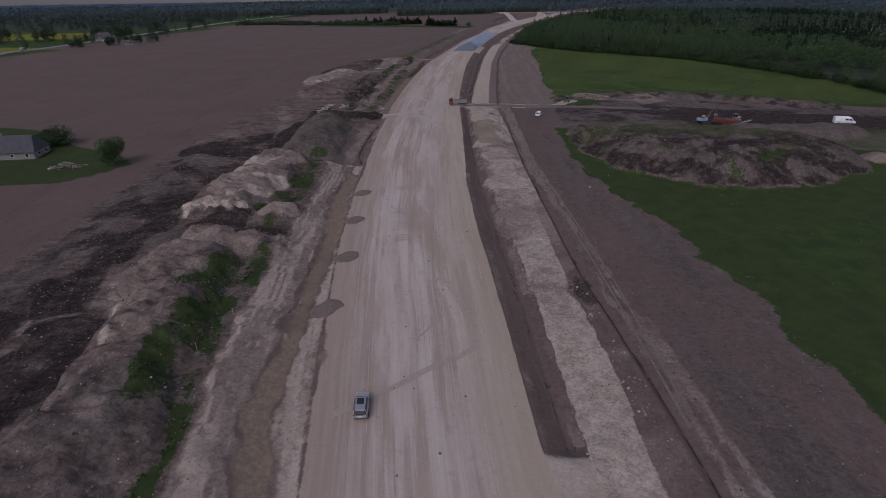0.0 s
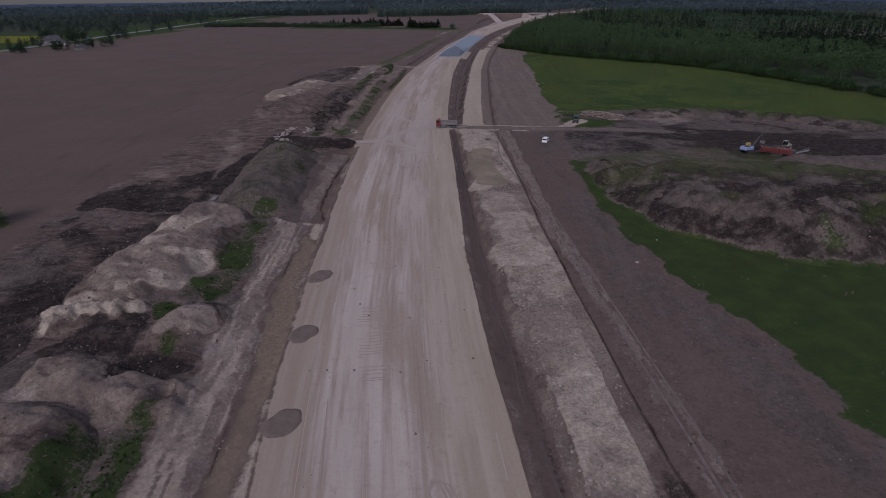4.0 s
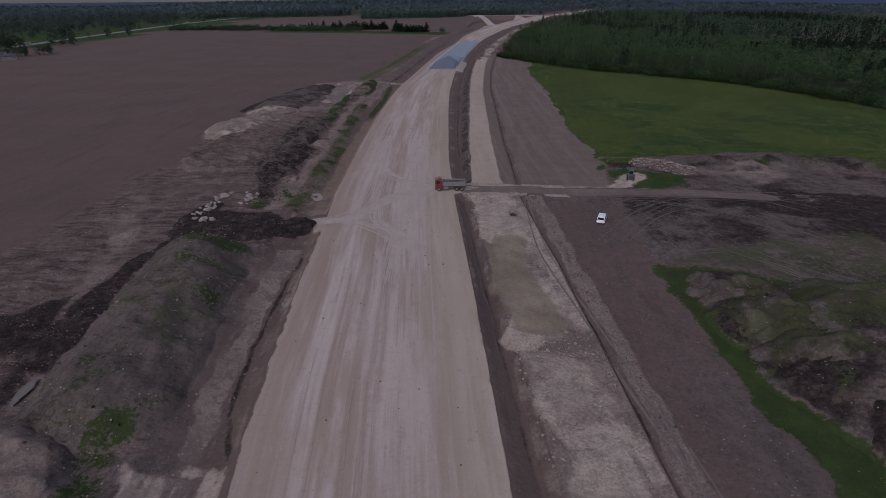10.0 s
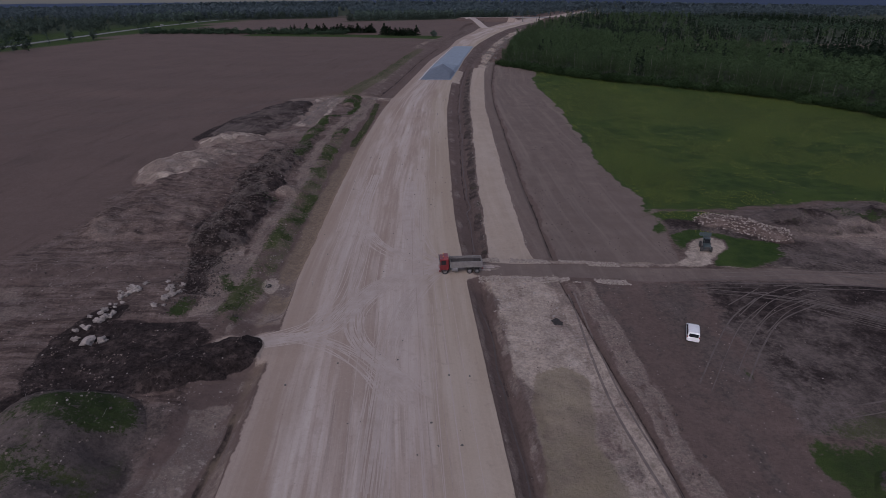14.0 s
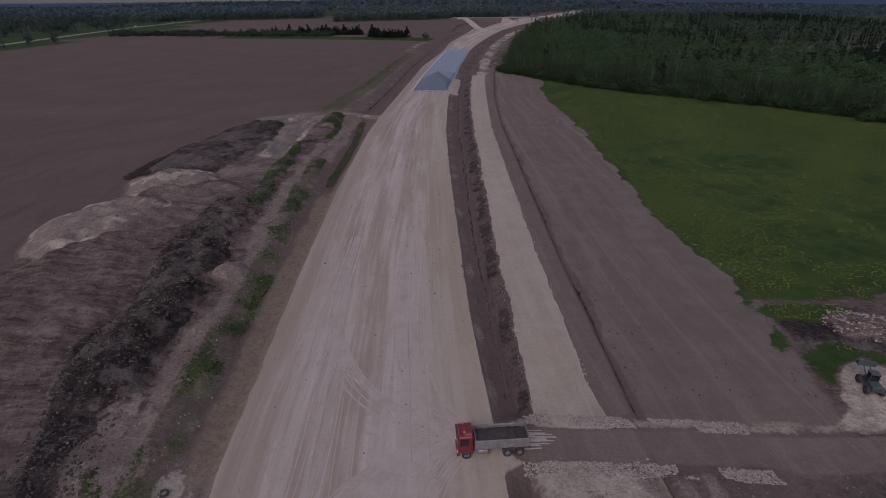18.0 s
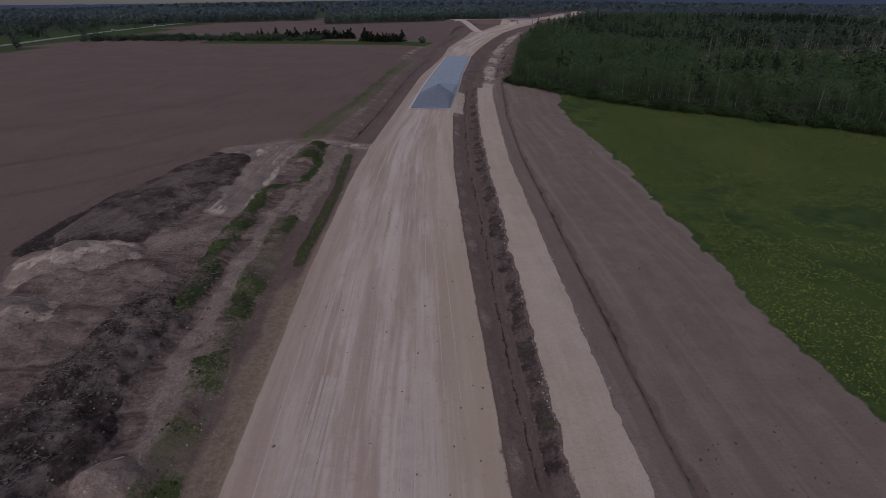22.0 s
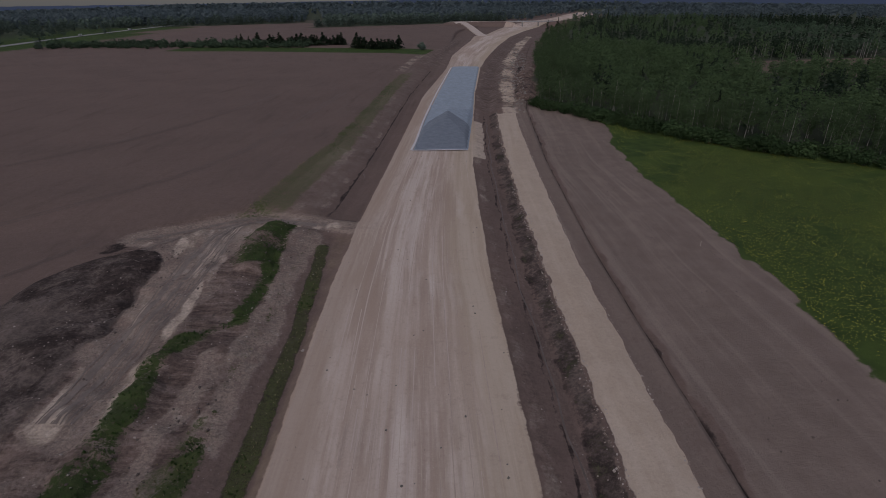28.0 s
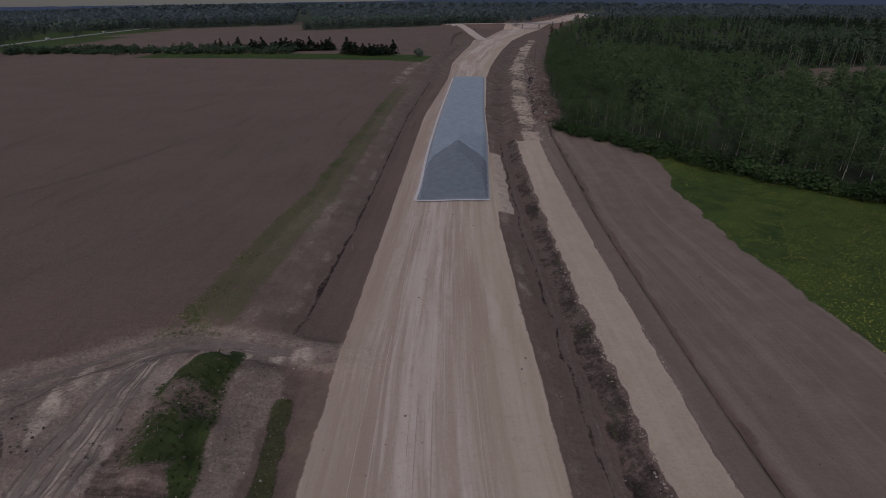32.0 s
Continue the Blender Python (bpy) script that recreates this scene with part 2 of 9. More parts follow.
    ragged = calc(nt, "MAXIMUM", calc(nt, "MAXIMUM", attr(nt, "rough"), attr(nt, "clay")), calc(nt, "MAXIMUM", calc(nt, "MULTIPLY", attr(nt, "loam"), 0.45), calc(nt, "MULTIPLY", attr(nt, "dark"), 0.6)))
    loose = calc(nt, "MULTIPLY", calc(nt, "SUBTRACT", 1.0, calc(nt, "MULTIPLY", attr(nt, "worn"), 0.62)), calc(nt, "ADD", 0.2, calc(nt, "MULTIPLY", ragged, 1.1)), True)
    loose = calc(nt, "MULTIPLY", loose, calc(nt, "SUBTRACT", 1.0, calc(nt, "MULTIPLY", attr(nt, "dust"), 0.7)))
    loose = calc(nt, "MULTIPLY", loose, calc(nt, "SUBTRACT", 1.0, calc(nt, "MULTIPLY", attr(nt, "sand"), 0.6)))
    spread_ = ramp(nt, calc(nt, "ADD", calc(nt, "MULTIPLY", n4, 0.5), calc(nt, "MULTIPLY", n5, 0.5)), 0.36, 0.64, 0.62, 1.38)
    mott = calc(nt, "ADD", 1.0, calc(nt, "MULTIPLY", calc(nt, "SUBTRACT", spread_, 1.0), loose))
    tone = nt.nodes.new("ShaderNodeVectorMath")
    tone.operation = "SCALE"
    nt.links.new(col, tone.inputs[0])
    nt.links.new(mott, tone.inputs["Scale"])
    col = tone.outputs[0]
    # small stones, pale and dark, lying on the loose ground
    near_stone = calc(nt, "MULTIPLY", ramp(nt, cells.outputs["Distance"], 0.07, 0.17, 1.0, 0.0), calc(nt, "MULTIPLY", ramp(nt, n1, 0.45, 0.6), calc(nt, "MULTIPLY", loose, 1.2, True)))
    tint = node(nt, "ShaderNodeSeparateColor", Color=cells.outputs["Color"])
    col = blend(nt, calc(nt, "MULTIPLY", near_stone, ramp(nt, tint.outputs[0], 0.55, 0.7)), col, (0.36, 0.32, 0.29))
    col = blend(nt, calc(nt, "MULTIPLY", near_stone, ramp(nt, tint.outputs[0], 0.45, 0.3)), col, (0.045, 0.037, 0.033))
    # stains of damp
    col = blend(nt, calc(nt, "MULTIPLY", cover("damp", 0.35, 0.65, 0.9), 0.68), col, blend(nt, ramp(nt, n1, 0.35, 0.65), (0.2, 0.172, 0.112), (0.15, 0.122, 0.088)))
    # grass
    green = blend(nt, ramp(nt, n1, 0.32, 0.68), GRASS_A, GRASS_B)
    green = blend(nt, calc(nt, "MULTIPLY", attr(nt, "dull"), ramp(nt, n2, 0.35, 0.7, 0.25, 0.9)), green, (0.036, 0.042, 0.02))
    green = blend(nt, ramp(nt, n3, 0.4, 0.75, 0.0, 0.55), green, (0.012, 0.024, 0.009))
    green = blend(nt, calc(nt, "MULTIPLY", attr(nt, "lush"), ramp(nt, n0, 0.42, 0.66, 0.0, 0.7)), green, (0.046, 0.074, 0.017))
    green = blend(nt, calc(nt, "MULTIPLY", attr(nt, "lush"), ramp(nt, n5, 0.5, 0.7, 0.0, 0.5)), green, (0.047, 0.078, 0.018))
    thin_f = calc(nt, "MULTIPLY", attr(nt, "dull"), calc(nt, "ADD", calc(nt, "MULTIPLY", calc(nt, "SUBTRACT", n2, 0.5), 1.1), calc(nt, "MULTIPLY", calc(nt, "SUBTRACT", n4, 0.55), 1.5)))
    grass_f = ramp(nt, calc(nt, "ADD", calc(nt, "ADD", attr(nt, "grass"), calc(nt, "MULTIPLY", edge, 1.2)), thin_f), 0.36, 0.68)
    col = blend(nt, calc(nt, "MULTIPLY", grass_f, 0.96), col, green)
    # thin dry weeds
    col = blend(nt, calc(nt, "MULTIPLY", ramp(nt, calc(nt, "ADD", attr(nt, "weeds"), calc(nt, "MULTIPLY", edge, 1.6)), 0.45, 0.75), ramp(nt, n3, 0.4, 0.6, 0.3, 0.9)), col, (0.06, 0.07, 0.03))
    # far woodland floor
    col = blend(nt, attr(nt, "wood"), col, blend(nt, ramp(nt, n0, 0.3, 0.7), (0.03, 0.038, 0.024), (0.044, 0.055, 0.036)))
    col = blend(nt, attr(nt, "crop"), col, (0.13, 0.135, 0.02))
    nt.links.new(col, p.inputs["Base Color"])
    wet = cover("wet", 0.4, 0.6, 0.6)
    nt.links.new(ramp(nt, wet, 0, 1, 0.92, 0.5), p.inputs["Roughness"])
    nt.links.new(ramp(nt, wet, 0, 1, 0.05, 0.3), p.inputs["Specular IOR Level"])
    h = calc(nt, "ADD", calc(nt, "ADD", calc(nt, "MULTIPLY", n2, 0.7), calc(nt, "MULTIPLY", n3, 0.3)), calc(nt, "MULTIPLY", calc(nt, "MULTIPLY", n4, loose), 0.8))
    h = calc(nt, "ADD", h, calc(nt, "MULTIPLY", fine, calc(nt, "MULTIPLY", attr(nt, "worn"), 0.25)))
    h = calc(nt, "MULTIPLY", h, calc(nt, "SUBTRACT", 1.0, calc(nt, "MULTIPLY", attr(nt, "worn"), 0.8)))
    b = node(nt, "ShaderNodeBump", Height=h, Strength=0.5, Distance=0.5)
    nt.links.new(b.outputs[0], p.inputs["Normal"])
    return m


SOIL_A, SOIL_B = (0.122, 0.09, 0.079), (0.102, 0.077, 0.068)
GRASS_A, GRASS_B = (0.022, 0.045, 0.012), (0.042, 0.07, 0.017)
EARTH = ground_material()
CHALK = simple("pale_stone", (0.3, 0.268, 0.242), (0.17, 0.15, 0.135), 1.5, 0.9, bump=0.4, rnd=0.2)
ROCK = simple("grey_stone", (0.2, 0.185, 0.17), (0.1, 0.092, 0.085), 1.5, 0.9, bump=0.4, rnd=0.3)
CHIPS = simple("blue_grey_chippings", (0.21, 0.262, 0.315), (0.15, 0.188, 0.228), 0.5, 0.9, bump=0.6)
CHIPS_DARK = simple("dark_chippings", (0.125, 0.15, 0.185), (0.085, 0.105, 0.13), 0.6, 0.85, bump=0.7)
CLOTH = simple("white_geotextile", (0.48, 0.48, 0.5), (0.34, 0.34, 0.36), 2.0, 0.85)
TRACK = simple("wheel_dust", (0.385, 0.332, 0.298), (0.31, 0.258, 0.222), 0.35, 0.95)
TRACK_BROWN = simple("brown_wheel_mark", (0.265, 0.213, 0.18), (0.33, 0.272, 0.235), 0.9, 0.95)
TRACK_SOFT = simple("faint_wheel_dust", (0.36, 0.308, 0.275), (0.325, 0.273, 0.24), 0.5, 0.95)
SILT = simple("ditch_silt", (0.11, 0.09, 0.08), (0.07, 0.057, 0.05), 0.4, 0.9)
TRACK_SOIL = simple("wheel_mark_soil", (0.062, 0.046, 0.04), (0.085, 0.064, 0.056), 0.5, 0.95)
CLOD = simple("soil_clod", (0.075, 0.058, 0.051), (0.045, 0.035, 0.031), 1.5, 0.95, bump=0.5)
def chips(name, a, b):
    """Broken stone and clods: each face takes a tone between two."""
    m, nt, p = new_mat(name)
    f = nt.nodes.new("ShaderNodeNewGeometry")
    n = noise_of(nt, f.outputs["Position"], 0.4, 3.0)
    nt.links.new(blend(nt, calc(nt, "ADD", calc(nt, "MULTIPLY", f.outputs["Random Per Island"], 0.6), calc(nt, "MULTIPLY", n, 0.4)), a, b), p.inputs["Base Color"])
    p.inputs["Roughness"].default_value, p.inputs["Specular IOR Level"].default_value = 0.95, 0.05
    return m


CLOD_MIX = chips("mixed_clods", (0.04, 0.031, 0.028), (0.27, 0.225, 0.195))
CLOD_DARK = chips("grubbed_lumps", (0.016, 0.013, 0.012), (0.13, 0.11, 0.1))
CLOD_PALE = chips("broken_limestone", (0.11, 0.09, 0.078), (0.4, 0.355, 0.315))
TRACK_DULL = simple("dull_wheel_mark", (0.128, 0.106, 0.094), (0.075, 0.061, 0.054), 0.6, 0.95)
TRACK_GREY = simple("dry_wheel_mark", (0.165, 0.136, 0.12), (0.105, 0.085, 0.075), 0.6, 0.95)
BARK = simple("birch_bark", (0.28, 0.27, 0.25), (0.12, 0.11, 0.1), 1.2, 0.85, bump=0.3, rnd=0.25)
BARK_DARK = simple("spruce_bark", (0.11, 0.085, 0.07), (0.06, 0.05, 0.042), 2.0, 0.9, bump=0.4)
DEADWOOD = simple("dead_branches", (0.2, 0.18, 0.165), (0.08, 0.07, 0.062), 2.0, 0.9)
LEAF_BIRCH = leafy("birch_leaves", (0.055, 0.088, 0.042), (0.08, 0.124, 0.058), 0.14)
LEAF_SPRUCE = leafy("spruce_needles", (0.018, 0.03, 0.019), (0.03, 0.046, 0.028))
LEAF_BUSH = leafy("bush_leaves", (0.038, 0.068, 0.03), (0.06, 0.1, 0.042))
# air haze over the far woods is put into this paler leaf colour
LEAF_FAR_HAZED = leafy("far_leaves_hazed", (0.075, 0.105, 0.085), (0.1, 0.135, 0.112))
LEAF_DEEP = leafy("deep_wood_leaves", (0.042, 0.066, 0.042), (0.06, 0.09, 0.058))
# distant woods: still more haze, painted as a bluer leaf colour
LEAF_HAZE = leafy("distant_leaves_hazed", (0.075, 0.1, 0.108), (0.092, 0.12, 0.13))
BLADE = leafy("grass_blades", (0.026, 0.05, 0.017), (0.042, 0.074, 0.024))
DRY = leafy("dry_grass", (0.16, 0.14, 0.08), (0.26, 0.23, 0.15))
DANDELION = simple("dandelion_yellow", (0.34, 0.31, 0.025), (0.2, 0.22, 0.025), 0.2, 0.8)
WATER, _nt, _p = new_mat("muddy_water")
_p.inputs["Base Color"].default_value, _p.inputs["Roughness"].default_value = (0.14, 0.13, 0.12, 1), 0.08
_n = noise_of(_nt, _nt.nodes.new("ShaderNodeNewGeometry").outputs["Position"], 1.2)
_nt.links.new(blend(_nt, _n, (0.09, 0.08, 0.07), (0.16, 0.145, 0.125)), _p.inputs["Base Color"])
GLASS_DARK = simple("tinted_glass", (0.012, 0.014, 0.017), (0.02, 0.022, 0.026), 1.0, 0.08)
RUBBER = simple("tyre_rubber", (0.02, 0.02, 0.02), (0.045, 0.042, 0.04), 4.0, 0.85)
STEEL = simple("grey_steel", (0.28, 0.28, 0.29), (0.2, 0.19, 0.19), 3.0, 0.45, 0.6)
DARK_STEEL = simple("dark_steel", (0.04, 0.04, 0.043), (0.075, 0.068, 0.062), 3.0, 0.6, 0.3)
SILVER = simple("silver_paint", (0.34, 0.34, 0.345), (0.29, 0.285, 0.28), 2.0, 0.35, 0.5, coat=0.5)
WHITE = simple("white_paint", (0.7, 0.71, 0.73), (0.6, 0.6, 0.61), 1.5, 0.35, coat=0.5)
RED = simple("red_paint", (0.165, 0.011, 0.016), (0.12, 0.01, 0.014), 2.0, 0.35, coat=0.5)
ORANGE = simple("dusty_red_paint", (0.15, 0.026, 0.022), (0.075, 0.02, 0.018), 1.5, 0.55)
YELLOW = simple("machine_yellow", (0.36, 0.25, 0.06), (0.24, 0.17, 0.05), 1.5, 0.55)
BLUE = simple("blue_white_paint", (0.26, 0.32, 0.5), (0.17, 0.22, 0.38), 1.5, 0.45)
CREAM = simple("dusty_cream_paint", (0.3, 0.285, 0.25), (0.17, 0.155, 0.13), 1.5, 0.6)
TEAL = simple("dark_green_steel", (0.05, 0.075, 0.075), (0.03, 0.045, 0.048), 2.0, 0.55)
BOX_GREY = simple("tipper_body_grey", (0.22, 0.21, 0.205), (0.15, 0.14, 0.135), 1.5, 0.6, 0.2, bump=0.1)
LOAD = simple("wet_gravel_load", (0.05, 0.042, 0.038), (0.028, 0.024, 0.022), 1.5, 0.95, bump=0.8)
LAMP_RED = simple("red_lens", (0.3, 0.01, 0.01), (0.2, 0.01, 0.01), 4.0, 0.25)
LAMP_CLEAR = simple("clear_lens", (0.6, 0.6, 0.6), (0.45, 0.45, 0.45), 4.0, 0.15)
AMBER = simple("amber_lens", (0.5, 0.2, 0.02), (0.4, 0.15, 0.02), 4.0, 0.3)
ROOF = simple("asbestos_roof_grey", (0.06, 0.06, 0.068), (0.038, 0.038, 0.044), 0.8, 0.9, bump=0.3)
PLASTER = simple("weathered_white_render", (0.42, 0.41, 0.4), (0.3, 0.29, 0.28), 0.8, 0.9)
BOARDS = simple("grey_boards", (0.2, 0.19, 0.18), (0.13, 0.12, 0.11), 1.5, 0.9)
CONCRETE = simple("pale_concrete", (0.25, 0.245, 0.235), (0.19, 0.185, 0.18), 0.5, 0.85)
ASPHALT = simple("old_asphalt", (0.16, 0.16, 0.165), (0.12, 0.12, 0.125), 0.3, 0.9)

# ---------------- vector helpers ----------------
def lattice(ix, iy, seed):
    h = (ix * 374761393 + iy * 668265263 + seed * 1274126177) & 0xFFFFFFFF
    h = ((h ^ (h >> 13)) * 1274126177) & 0xFFFFFFFF
    return ((h ^ (h >> 16)) & 0xFFFF) / 65535.0


def vnoise(x, y, seed=0):
    fx, fy = np.floor(x), np.floor(y)
    ix, iy = fx.astype(np.int64), fy.astype(np.int64)
    u, v = x - fx, y - fy
    u, v = u * u * (3 - 2 * u), v * v * (3 - 2 * v)
    a, b = lattice(ix, iy, seed), lattice(ix + 1, iy, seed)
    c, d = lattice(ix, iy + 1, seed), lattice(ix + 1, iy + 1, seed)
    return (a * (1 - u) + b * u) * (1 - v) + (c * (1 - u) + d * u) * v


def fbm(x, y, size, octaves=4, seed=0):
    """Noise from -1 to 1, whose largest lumps are about size metres across."""
    total, amp, norm = 0.0, 1.0, 0.0
    for k in range(octaves):
        total = total + amp * (vnoise(x / size * 2 ** k + 17.3 * k, y / size * 2 ** k - 9.1 * k, seed + k) * 2 - 1)
        norm += amp
        amp *= 0.55
    return total / norm


def step(a, b, v):
    t = np.clip((v - a) / (b - a), 0, 1)
    return t * t * (3 - 2 * t)


def along(x, y, pts):
    """Distance to a line through pts."""
    best = np.full(np.shape(x), 1e9)
    for (x0, y0), (x1, y1) in zip(pts[:-1], pts[1:]):
        dx, dy = x1 - x0, y1 - y0
        t = np.clip(((x - x0) * dx + (y - y0) * dy) / (dx * dx + dy * dy), 0, 1)
        best = np.minimum(best, np.hypot(x - x0 - t * dx, y - y0 - t * dy))
    return best


def band(x, y, pts, half, soft=2.0):
    return np.clip((half - along(x, y, pts)) / soft + 0.5, 0, 1)


def blob(x, y, cx, cy, rx, ry, turn=0.0, soft=0.3):
    c, s = math.cos(radians(turn)), math.sin(radians(turn))
    u, v = ((x - cx) * c + (y - cy) * s) / rx, (-(x - cx) * s + (y - cy) * c) / ry
    return np.clip((1 - np.hypot(u, v)) / soft + 0.5, 0, 1)


def patch(x, y, pts, soft=2.0):
    """1 inside a closed outline, fading over soft metres at its edge."""
    out = np.zeros(np.shape(x))
    xs, ys = [p[0] for p in pts], [p[1] for p in pts]
    near = (x > min(xs) - soft) & (x < max(xs) + soft) & (y > min(ys) - soft) & (y < max(ys) + soft)
    if not np.any(near):
        return out
    a, b = x[near], y[near]
    inside = np.zeros(a.shape, dtype=bool)
    ring = list(pts) + [pts[0]]
    for (x0, y0), (x1, y1) in zip(ring[:-1], ring[1:]):
        if y0 != y1:
            inside ^= ((y0 > b) != (y1 > b)) & (a < (x1 - x0) * (b - y0) / (y1 - y0) + x0)
    d = along(a, b, ring)
    out[near] = np.clip(np.where(inside, d, -d) / soft + 0.5, 0, 1)
    return out


one = lambda x, v: np.full(len(x), v)


# ---------------- plan of the road works: lines that run along the road, x by y ----------------
LINES = {
    "field": ((-40, -75), (40, -87), (79, -90), (104, -94), (147, -101), (202, -106), (294, -105), (359, -105), (390, -107), (412, -100), (424, -92), (433, -83), (440, -76), (472, -72), (502, -67), (628, -58), (708, -50), (767, -43), (905, -17), (1040, -9), (1100, 0), (1190, 30), (1340, 80), (1413, 130), (1481, 160), (1667, 230), (1973, 345), (4800, 1650)),
    "bank": ((-40, -14), (20, -28), (60, -37), (100, -43), (136, -47.5), (170, -51), (215, -54), (256, -56.5), (301, -59), (345, -61), (420, -63), (440, -58), (480, -54.5), (600, -47), (708, -36), (790, -29), (870, -17), (941, -5), (1012, 3), (1030, 18), (1122, 41), (1193, 61), (1340, 108), (1413, 150), (1481, 184), (1667, 253), (1973, 369), (4800, 1668)),
    "road_left": ((-40, -2), (20, -14.5), (40, -19), (61, -23.5), (98, -31), (136, -36.5), (169, -41), (215, -45.5), (250, -48), (290, -50), (340, -51.7), (400, -52), (430, -51), (481, -47.5), (550, -43), (601, -39.5), (708, -26), (790, -20), (870, -8), (941, 4), (1006, 12), (1034, 29), (1122, 50), (1193, 70), (1340, 118), (1413, 160), (1481, 194), (1667, 263), (1973, 379), (4800, 1680)),
    "road_right": ((-40, 22), (20, 11), (48, 6), (69, 3), (112, -4), (143, -8), (198, -12.7), (243, -17), (280, -19.8), (354, -22.5), (413, -23.7), (480, -22.5), (548, -18), (606, -13.5), (712, -3), (765, 5), (872, 25), (994, 52), (1098, 84), (1176, 114), (1260, 140), (1340, 172), (1413, 207), (1601, 305), (1973, 440), (4800, 1720)),
    "track_left": ((-40, 26), (20, 15.5), (51, 11), (71, 8.5), (91, 6), (122, 1), (154, -3.5), (202, -9), (242, -13), (262, -12.5), (305, -13.3), (400, -13), (450, -12.3), (502, -10.3), (556, -7.5), (640, 1), (712, 13), (800, 27), (907, 47), (1008, 70), (1100, 104), (1176, 132), (1340, 186), (1413, 222), (1601, 320), (1973, 456), (4800, 1736)),
    "track_right": ((-40, 29), (20, 20.5), (43, 18.6), (57, 17.6), (70, 16.2), (87, 13.6), (100, 12), (113, 10.8), (124, 9.6), (144, 7.6), (154, 6.3), (180, 3.6), (194, 2.3), (212, 1.0), (246, -2.6), (260, -4.7), (305, -5.7), (412, -6.3), (464, -4.5), (522, -2), (565, 1), (640, 10), (712, 22), (800, 37), (907, 57), (1008, 80), (1100, 114), (1176, 142), (1340, 196), (1413, 232), (1601, 330), (1973, 466), (4800, 1746)),
    "furrow": ((-40, 33), (20, 27.5), (48, 23.7), (57, 22.3), (65, 20.8), (75, 19.3), (87, 16.9), (99, 15.1), (113, 13.7), (130, 11.5), (142, 10.3), (157, 8.5), (180, 6.8), (195, 5.3), (207, 4.4), (222, 2.6), (239, 0.7), (248, -0.4), (258, 0), (300, -1), (420, -1.5), (480, 0.5), (565, 7), (640, 17), (712, 28), (800, 43), (907, 63), (1008, 86), (1100, 120), (1176, 148), (1340, 202), (1413, 238), (1601, 336), (1973, 472), (4800, 1752)),
    "meadow": ((-40, 46), (52, 46), (75, 46), (103, 42), (125, 34), (146, 27), (170, 22.5), (208, 21), (245, 22), (265, 24.5), (284, 28.5), (303, 25.5), (318, 23.5), (350, 25.5), (389, 25), (403, 27), (425, 26), (470, 24), (499, 26), (530, 32), (565, 24), (640, 28), (712, 40), (800, 54), (907, 74), (1008, 96), (1100, 130), (1176, 158), (1340, 212), (1413, 248), (1601, 346), (1973, 482), (4800, 1762)),
}
ORDER = ("field", "bank", "road_left", "road_right", "track_left", "track_right", "furrow", "meadow")


def lines_at(y):
    out = []
    for name in ORDER:
        ys, xs = zip(*LINES[name])
        out.append((np.interp(y - 4, ys, xs) + np.interp(y, ys, xs) + np.interp(y + 4, ys, xs)) / 3)
    return np.stack(out, -1)


def s_of(x, y):
    """How far across the works a place lies: 0 at the field's edge, 2 and 3 at the carriageway's edges, 7 at the meadow; beyond in tens of metres."""
    c = lines_at(y)
    s = np.where(x < c[..., 0], (x - c[..., 0]) / 10.0, 7 + (x - c[..., 7]) / 10.0)
    for k in range(7):
        a, b = c[..., k], c[..., k + 1]
        s = np.where((x >= a) & (x < b), k + (x - a) / (b - a), s)
    return s


S_KNOTS = (-3, 0, 0.3, 0.7, 1, 1.3, 1.6, 1.85, 2, 2.5, 3, 3.32, 3.66, 3.82, 4, 4.5, 5, 5.5, 5.8, 5.97, 6.05, 7, 9)
Z_SOUTH = (0.4, 0.4, 0.5, 0.8, 0.7, 0.1, -0.5, -0.4, -0.05, 0.15, 0, -0.7, -1.2, -0.7, -0.2, 0, -0.1, 0.1, 0.2, -0.4, 0.1, 0.2, 0.3)
Z_MIDDLE = (0.5, 0.6, 0.6, 0.5, 0.4, -0.3, -0.9, -1.1, -0.1, 0.15, 0, -0.9, -1.6, -0.9, -0.15, 0.05, -0.1, 0.1, 0.25, -0.45, 0.1, 0.2, 0.3)
Z_NORTH = (2.0, 2.0, 1.8, 0.9, -0.5, -1.0, -0.7, -0.4, -0.05, 0.15, 0, -1.0, -2.0, -1.2, -0.15, 0.05, -0.1, 0.1, 0.25, -0.4, 0.1, 0.2, 0.3)
CROSSING = ((-46, 231), (-30, 243), (-14, 253), (4, 253), (22, 252), (40, 252), (66, 248), (100, 246))
MOUTH = ((-52, 225), (-40, 228), (-30, 236))
FARM_CROSSING = ((-92, 428), (-74, 437), (-56, 433), (-48, 431))
# loose-tipped ground: areas of disturbed soil on the field's side
YARD = ((75, 262), (100, 255), (125, 240), (150, 232), (190, 222))


# the slip road climbs to a bank that carries the cross road to the bridge: x, y, height of its crown
SLIP = ((21, 1018, 0.0), (18, 1084, 0.8), (14, 1140, 3.2), (8, 1178, 6.0), (6, 1202, 6.8))
CROSS_ROAD = ((-12, 1203, 6.5), (6, 1202, 6.8), (40, 1202, 7.0), (74, 1202, 7.0))
CROSS_EAST = ((142, 1202, 7.0), (230, 1206, 7.0))


